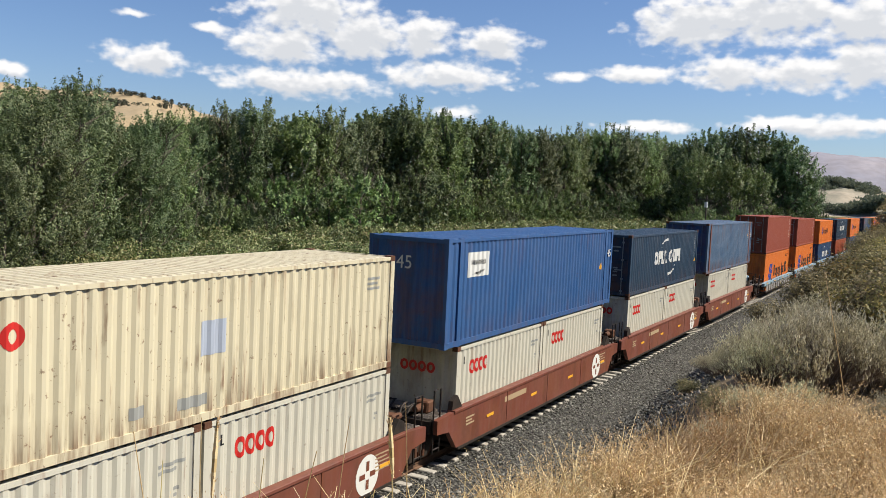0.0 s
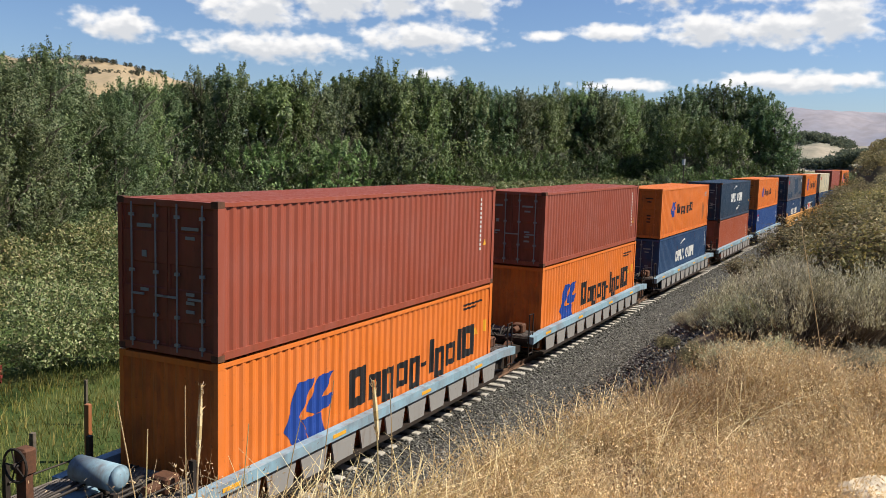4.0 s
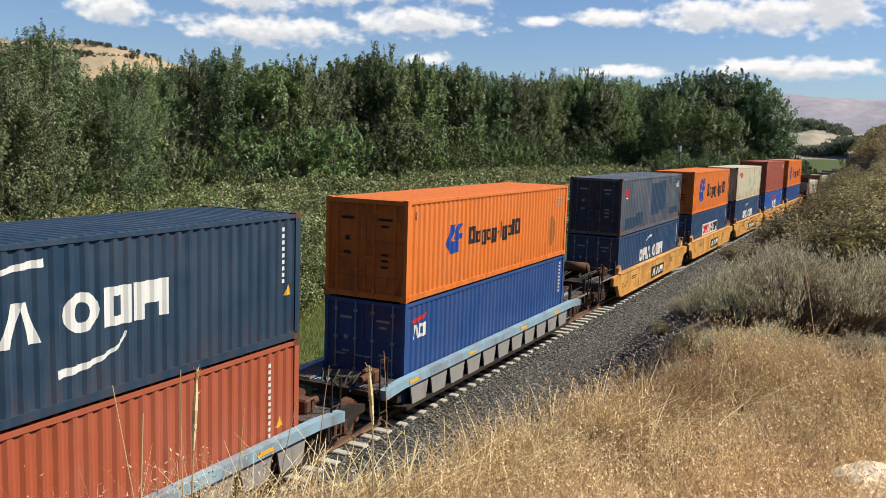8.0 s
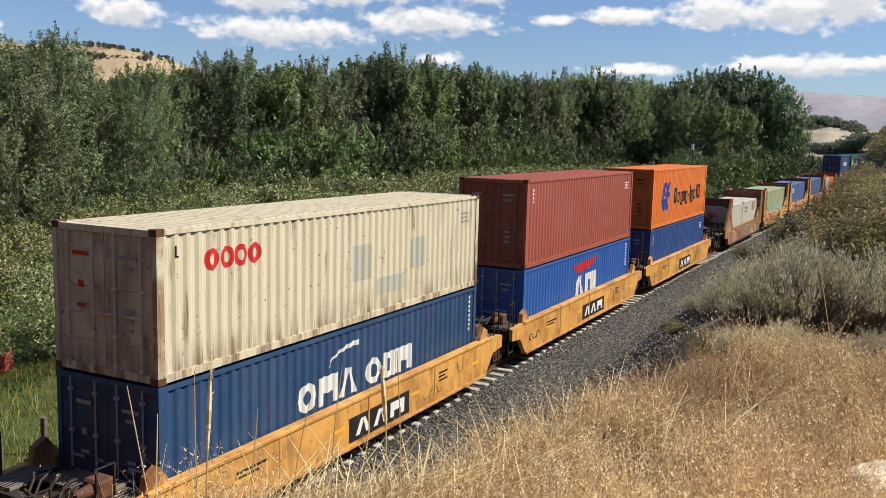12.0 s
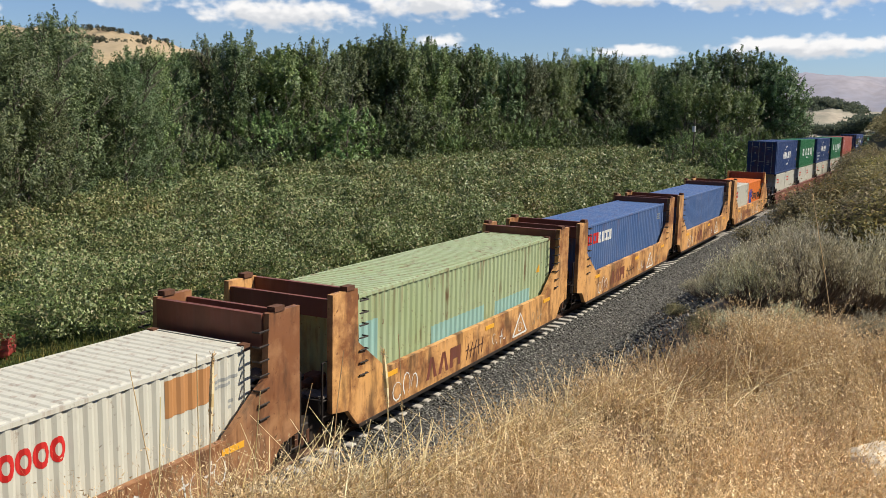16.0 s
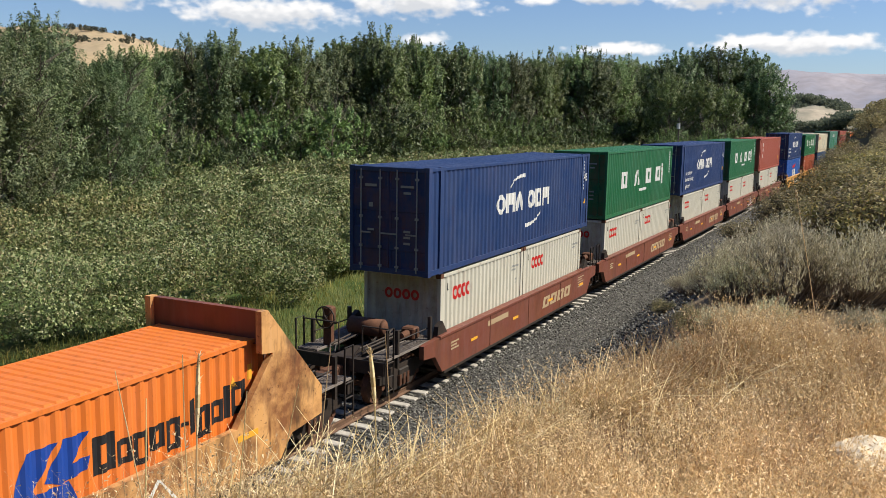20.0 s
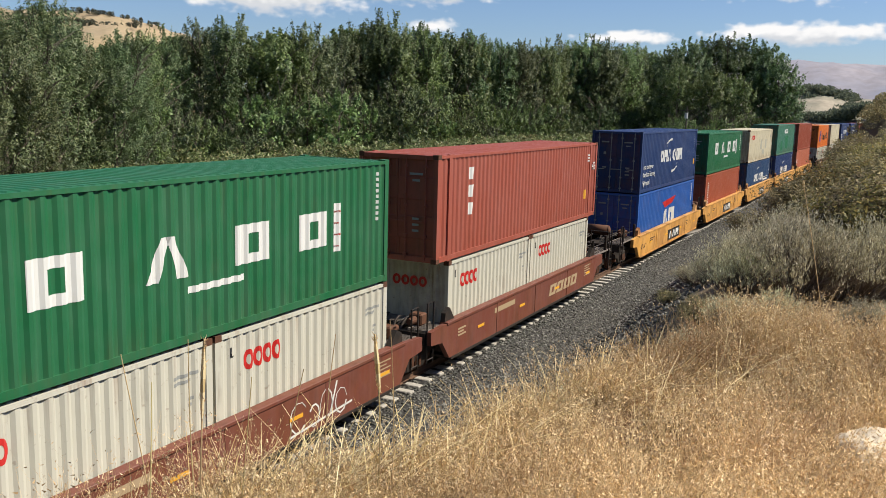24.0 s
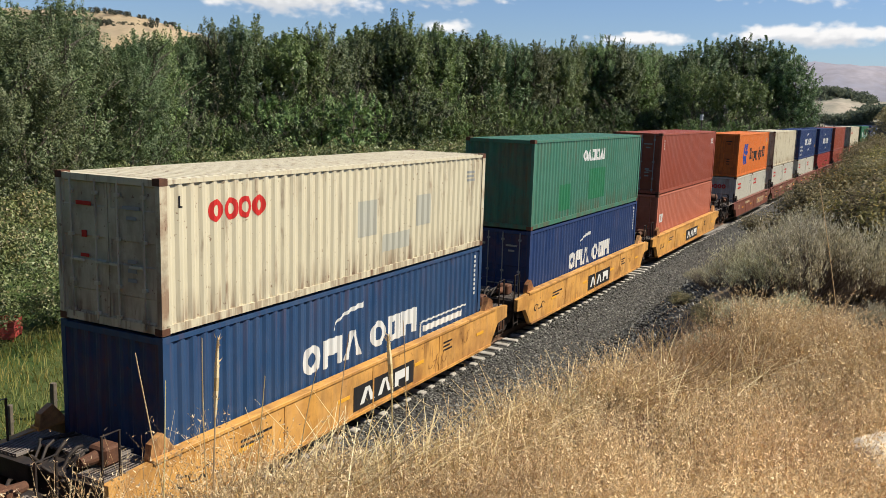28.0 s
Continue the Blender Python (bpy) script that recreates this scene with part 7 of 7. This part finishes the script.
def ridge(name, label, az0, az1, dist, depth, tops, mat):
    """A hill: rises from its foot to a wavy crest and falls behind."""
    nr = np.random.default_rng(6)
    azs = np.linspace(az0, az1, 90)
    crest = np.interp(azs, [a for a, _ in tops], [e for _, e in tops])
    crest = 7.1 + (dist + depth * 0.6) * np.tan(np.radians(crest))
    rows = []
    for k, (fr, fh) in enumerate(((0, -0.02), (0.12, 0.18), (0.25, 0.42), (0.4, 0.7), (0.52, 0.88), (0.6, 1.0), (0.75, 0.9), (1.0, 0.4))):
        d = dist + depth * fr
        z = -3 + (crest + 3) * fh * (1 + 0.05 * np.sin(azs * 1.3 + k) * (fr not in (0.6,)))
        z = z + (0 < fr < 1) * 0.02 * (crest + 3) * np.sin(azs * 9.1 + 2.3 * k) * np.sin(azs * 5.3 + k)
        rows.append(np.stack([d * np.cos(np.radians(azs)), d * np.sin(np.radians(azs)), z], -1))
    v = np.stack(rows, 0)
    n = len(azs)
    i, j = np.meshgrid(np.arange(len(rows) - 1), np.arange(n - 1), indexing="ij")
    a = (i * n + j).ravel()
    me = raw_mesh(name, v.reshape(-1, 3), np.stack([a, a + 1, a + n + 1, a + n], -1))
    me.polygons.foreach_set("use_smooth", [True] * len(me.polygons))
    tagged(link_mesh(name, me, mat), label, "hill", kind="structure")


def build_hills():
    tan = matte("dry_hill", (0.42, 0.32, 0.185), (0.32, 0.255, 0.165), 0.012, 0.95, 0.2, 1.0, 0.12)
    # distance haze is mixed into the far range's bluish tones
    blue = matte("hazed_far_hill", (0.33, 0.305, 0.33), (0.21, 0.225, 0.285), 0.004, 0.95, 0.1, 1.0, 0.02)
    cliff = matte("pale_cutting", (0.40, 0.34, 0.26), (0.15, 0.165, 0.12), 0.03, 0.95, 0.3, 1.0, 0.12)
    ridge("hill_north", "dry golden grass hill with dark pines along its crest", 40, 70, 800, 600, ((40, 2.9), (42.5, 3.7), (43.9, 4.1), (44.8, 4.35), (45.8, 4.55), (47.0, 4.72), (48.3, 4.88), (49.5, 4.82), (53, 4.7), (60, 5.2), (70, 5.0)), tan)
    ridge("hill_east", "far range of bare hills, tinted bluish for haze", -30, 26, 3000, 1200, ((-30, 3.0), (-10, 2.8), (0.8, 2.95), (3.5, 3.05), (5.2, 3.2), (12, 3.3), (26, 3.0)), blue)
    ridge("hill_cutting", "pale earth cutting beside a road below the far hills", -8, 9, 900, 300, ((-8, 1.0), (0.8, 1.0), (2.0, 0.95), (2.8, 1.15), (3.7, 1.3), (4.6, 1.3), (5.3, 1.2), (9, 0.8)), cliff)
    bank = matte("scrubby_bank", (0.19, 0.145, 0.075), (0.11, 0.095, 0.05), 0.15, 0.95, 0.4, 0.3, 1.2)
    ridge("hill_bank", "brown scrubby bank that hides the far end of the track", -14, 2.6, 92, 52, ((-14, 3.2), (-3, 1.9), (-0.4, 1.45), (0.3, 1.2), (0.9, 0.4), (1.4, -0.5), (2.0, -1.7), (2.6, -3.0)), bank)
    # unseen slope added behind the bank to block low sky light
    blocker = matte("sky_block_dark", (0.035, 0.045, 0.022), (0.07, 0.07, 0.035), 0.03, 0.95, 0.4, 2.0, 0.2)
    ridge("hill_south", "added unseen dark slope behind the bank, blocking sky light", 112, 262, 110, 160, ((112, 7), (130, 19), (160, 23), (200, 24), (235, 20), (262, 6)), blocker)
    nr = np.random.default_rng(12)

    def far_woods(name, label, spots, mat, leaf, per):
        """Clumped crowns: azimuth, elevation, distance, spread, count, radius, height of a crown."""
        P = []
        for az, el, d, w, hgt, n, r, h in spots:
            for k in range(n):
                a, dd = radians(az + nr.uniform(-w, w)), d + nr.uniform(-14, 14)
                q = nr.normal(size=(per, 3))
                q /= np.linalg.norm(q, axis=1)[:, None]
                q *= np.array([r, r, h * 0.5]) * nr.uniform(0.7, 1.2)
                P.append(q + np.array([dd * math.cos(a), dd * math.sin(a), 7.1 + dd * math.tan(radians(el + nr.uniform(-hgt, hgt)))]))
        v, f = leaf_tris(nr, np.concatenate(P), leaf, 0.6, 0.8)
        tagged(link_mesh(name, raw_mesh(name, v, f), mat), label, "woods", kind="stuff")
    crest = [(a, e, 1150, 0.3, 0.03, n, 1.8, 6) for a, e, n in ((49.6, 4.84, 6), (48.9, 4.87, 9), (48.2, 4.88, 5), (47.6, 4.83, 10), (46.9, 4.76, 7), (46.2, 4.63, 8), (45.5, 4.5, 5), (44.6, 4.32, 7))]
    slope = [(a, e, 1095, 0.35, 0.11, n, 2.0, 6) for a, e, n in ((49.6, 4.3, 15), (48.9, 4.22, 8), (48.3, 4.2, 17), (47.6, 4.12, 8), (46.9, 4.1, 15), (46.2, 4.2, 6), (45.6, 4.27, 9), (54, 4.4, 15), (52, 4.4, 15))]
    far_woods("far_pines", "dark pines scattered along the crest of the dry hill", crest + slope, PINE, 1.5, 60)
    low = [(a, e, 1078, 0.4, 0.12, 30, 6.0, 9) for a, e in ((5.2, 1.3), (4.7, 1.4), (4.2, 1.45), (3.7, 1.4), (3.2, 1.25), (2.8, 1.15), (2.3, 1.0))]
    low += [(a, e, 935, 0.5, 0.14, 40, 4.5, 7) for a, e in ((6.2, -0.3), (5.5, -0.25), (4.8, -0.2), (4.0, -0.2), (3.3, -0.1), (2.6, 0.1), (1.9, 0.3), (1.2, 0.5))]
    low += [(a, e, d, 0.5, 0.1, 9, 3.5, 5) for a, e, d in ((5.2, 0.3, 1010), (4.6, 0.4, 1020), (3.9, 0.2, 1005), (2.6, 0.4, 1005), (2.0, 0.6, 1015), (5.6, 0.8, 1050), (5.5, 0.5, 1030), (4.9, 0.9, 1048), (4.3, 1.15, 1060), (3.6, 1.2, 1062), (3.0, 1.15, 1062), (2.4, 0.95, 1055), (3.3, 0.3, 1005))]
    far_woods("far_woods", "low dark woods below the far hills", low, FAR_LEAF, 2.0, 70)
    scrubby = [(a, e, 121, 0.5, 0.35, 10, 0.7, 1.0) for a, e in ((0.7, 0.5), (0.2, 1.0), (-0.4, 1.2), (-1.2, 1.3), (-2.2, 1.3), (1.0, -0.2), (0.5, 0.1), (1.4, -0.9), (-0.1, 0.5), (-0.8, 0.6))]
    far_woods("bank_scrub", "low olive scrub on the brown bank", scrubby, DULL, 0.15, 260)


def build_fence():
    """Old posts left standing in the verge beyond the track."""
    for x, y, h, w, key, label in ((17.4, 19.9, 1.75, 0.075, "rust", "rusty reddish-brown steel post in the long grass"), (16.2, 20.7, 1.1, 0.07, "iron", "dark weathered wooden post in the long grass"),
                                   (14.6, 20.4, 1.0, 0.06, "iron", "dark weathered wooden post in the long grass"), (19.7, 22.6, 1.5, 0.045, "iron", "thin dark stake in the long grass")):
        bm = bmesh.new()
        box(bm, -w, w, -w, w, -0.5, h, 0.012)
        box(bm, -w - 0.012, w + 0.012, -w - 0.012, -w - 0.002, h * 0.5, h * 0.5 + 0.05)
        ob = part("fence_post", bm, paint("post_rust", (0.36, 0.13, 0.05), 0.8, 0.3) if key == "rust" else BARK, None)
        ob.matrix_basis = pose(x, y, float(ground_z(x, y)), 1.5, -1.0, 12)
        tagged(ob, label, "post", "posts beyond the track")


build_track()
build_train()
build_hills()
belt()
build_scrub()
build_shrubs()
build_grass()
build_stalks()
build_rocks()
build_bin()
build_pole()
build_fence()
build_stones()

motions()
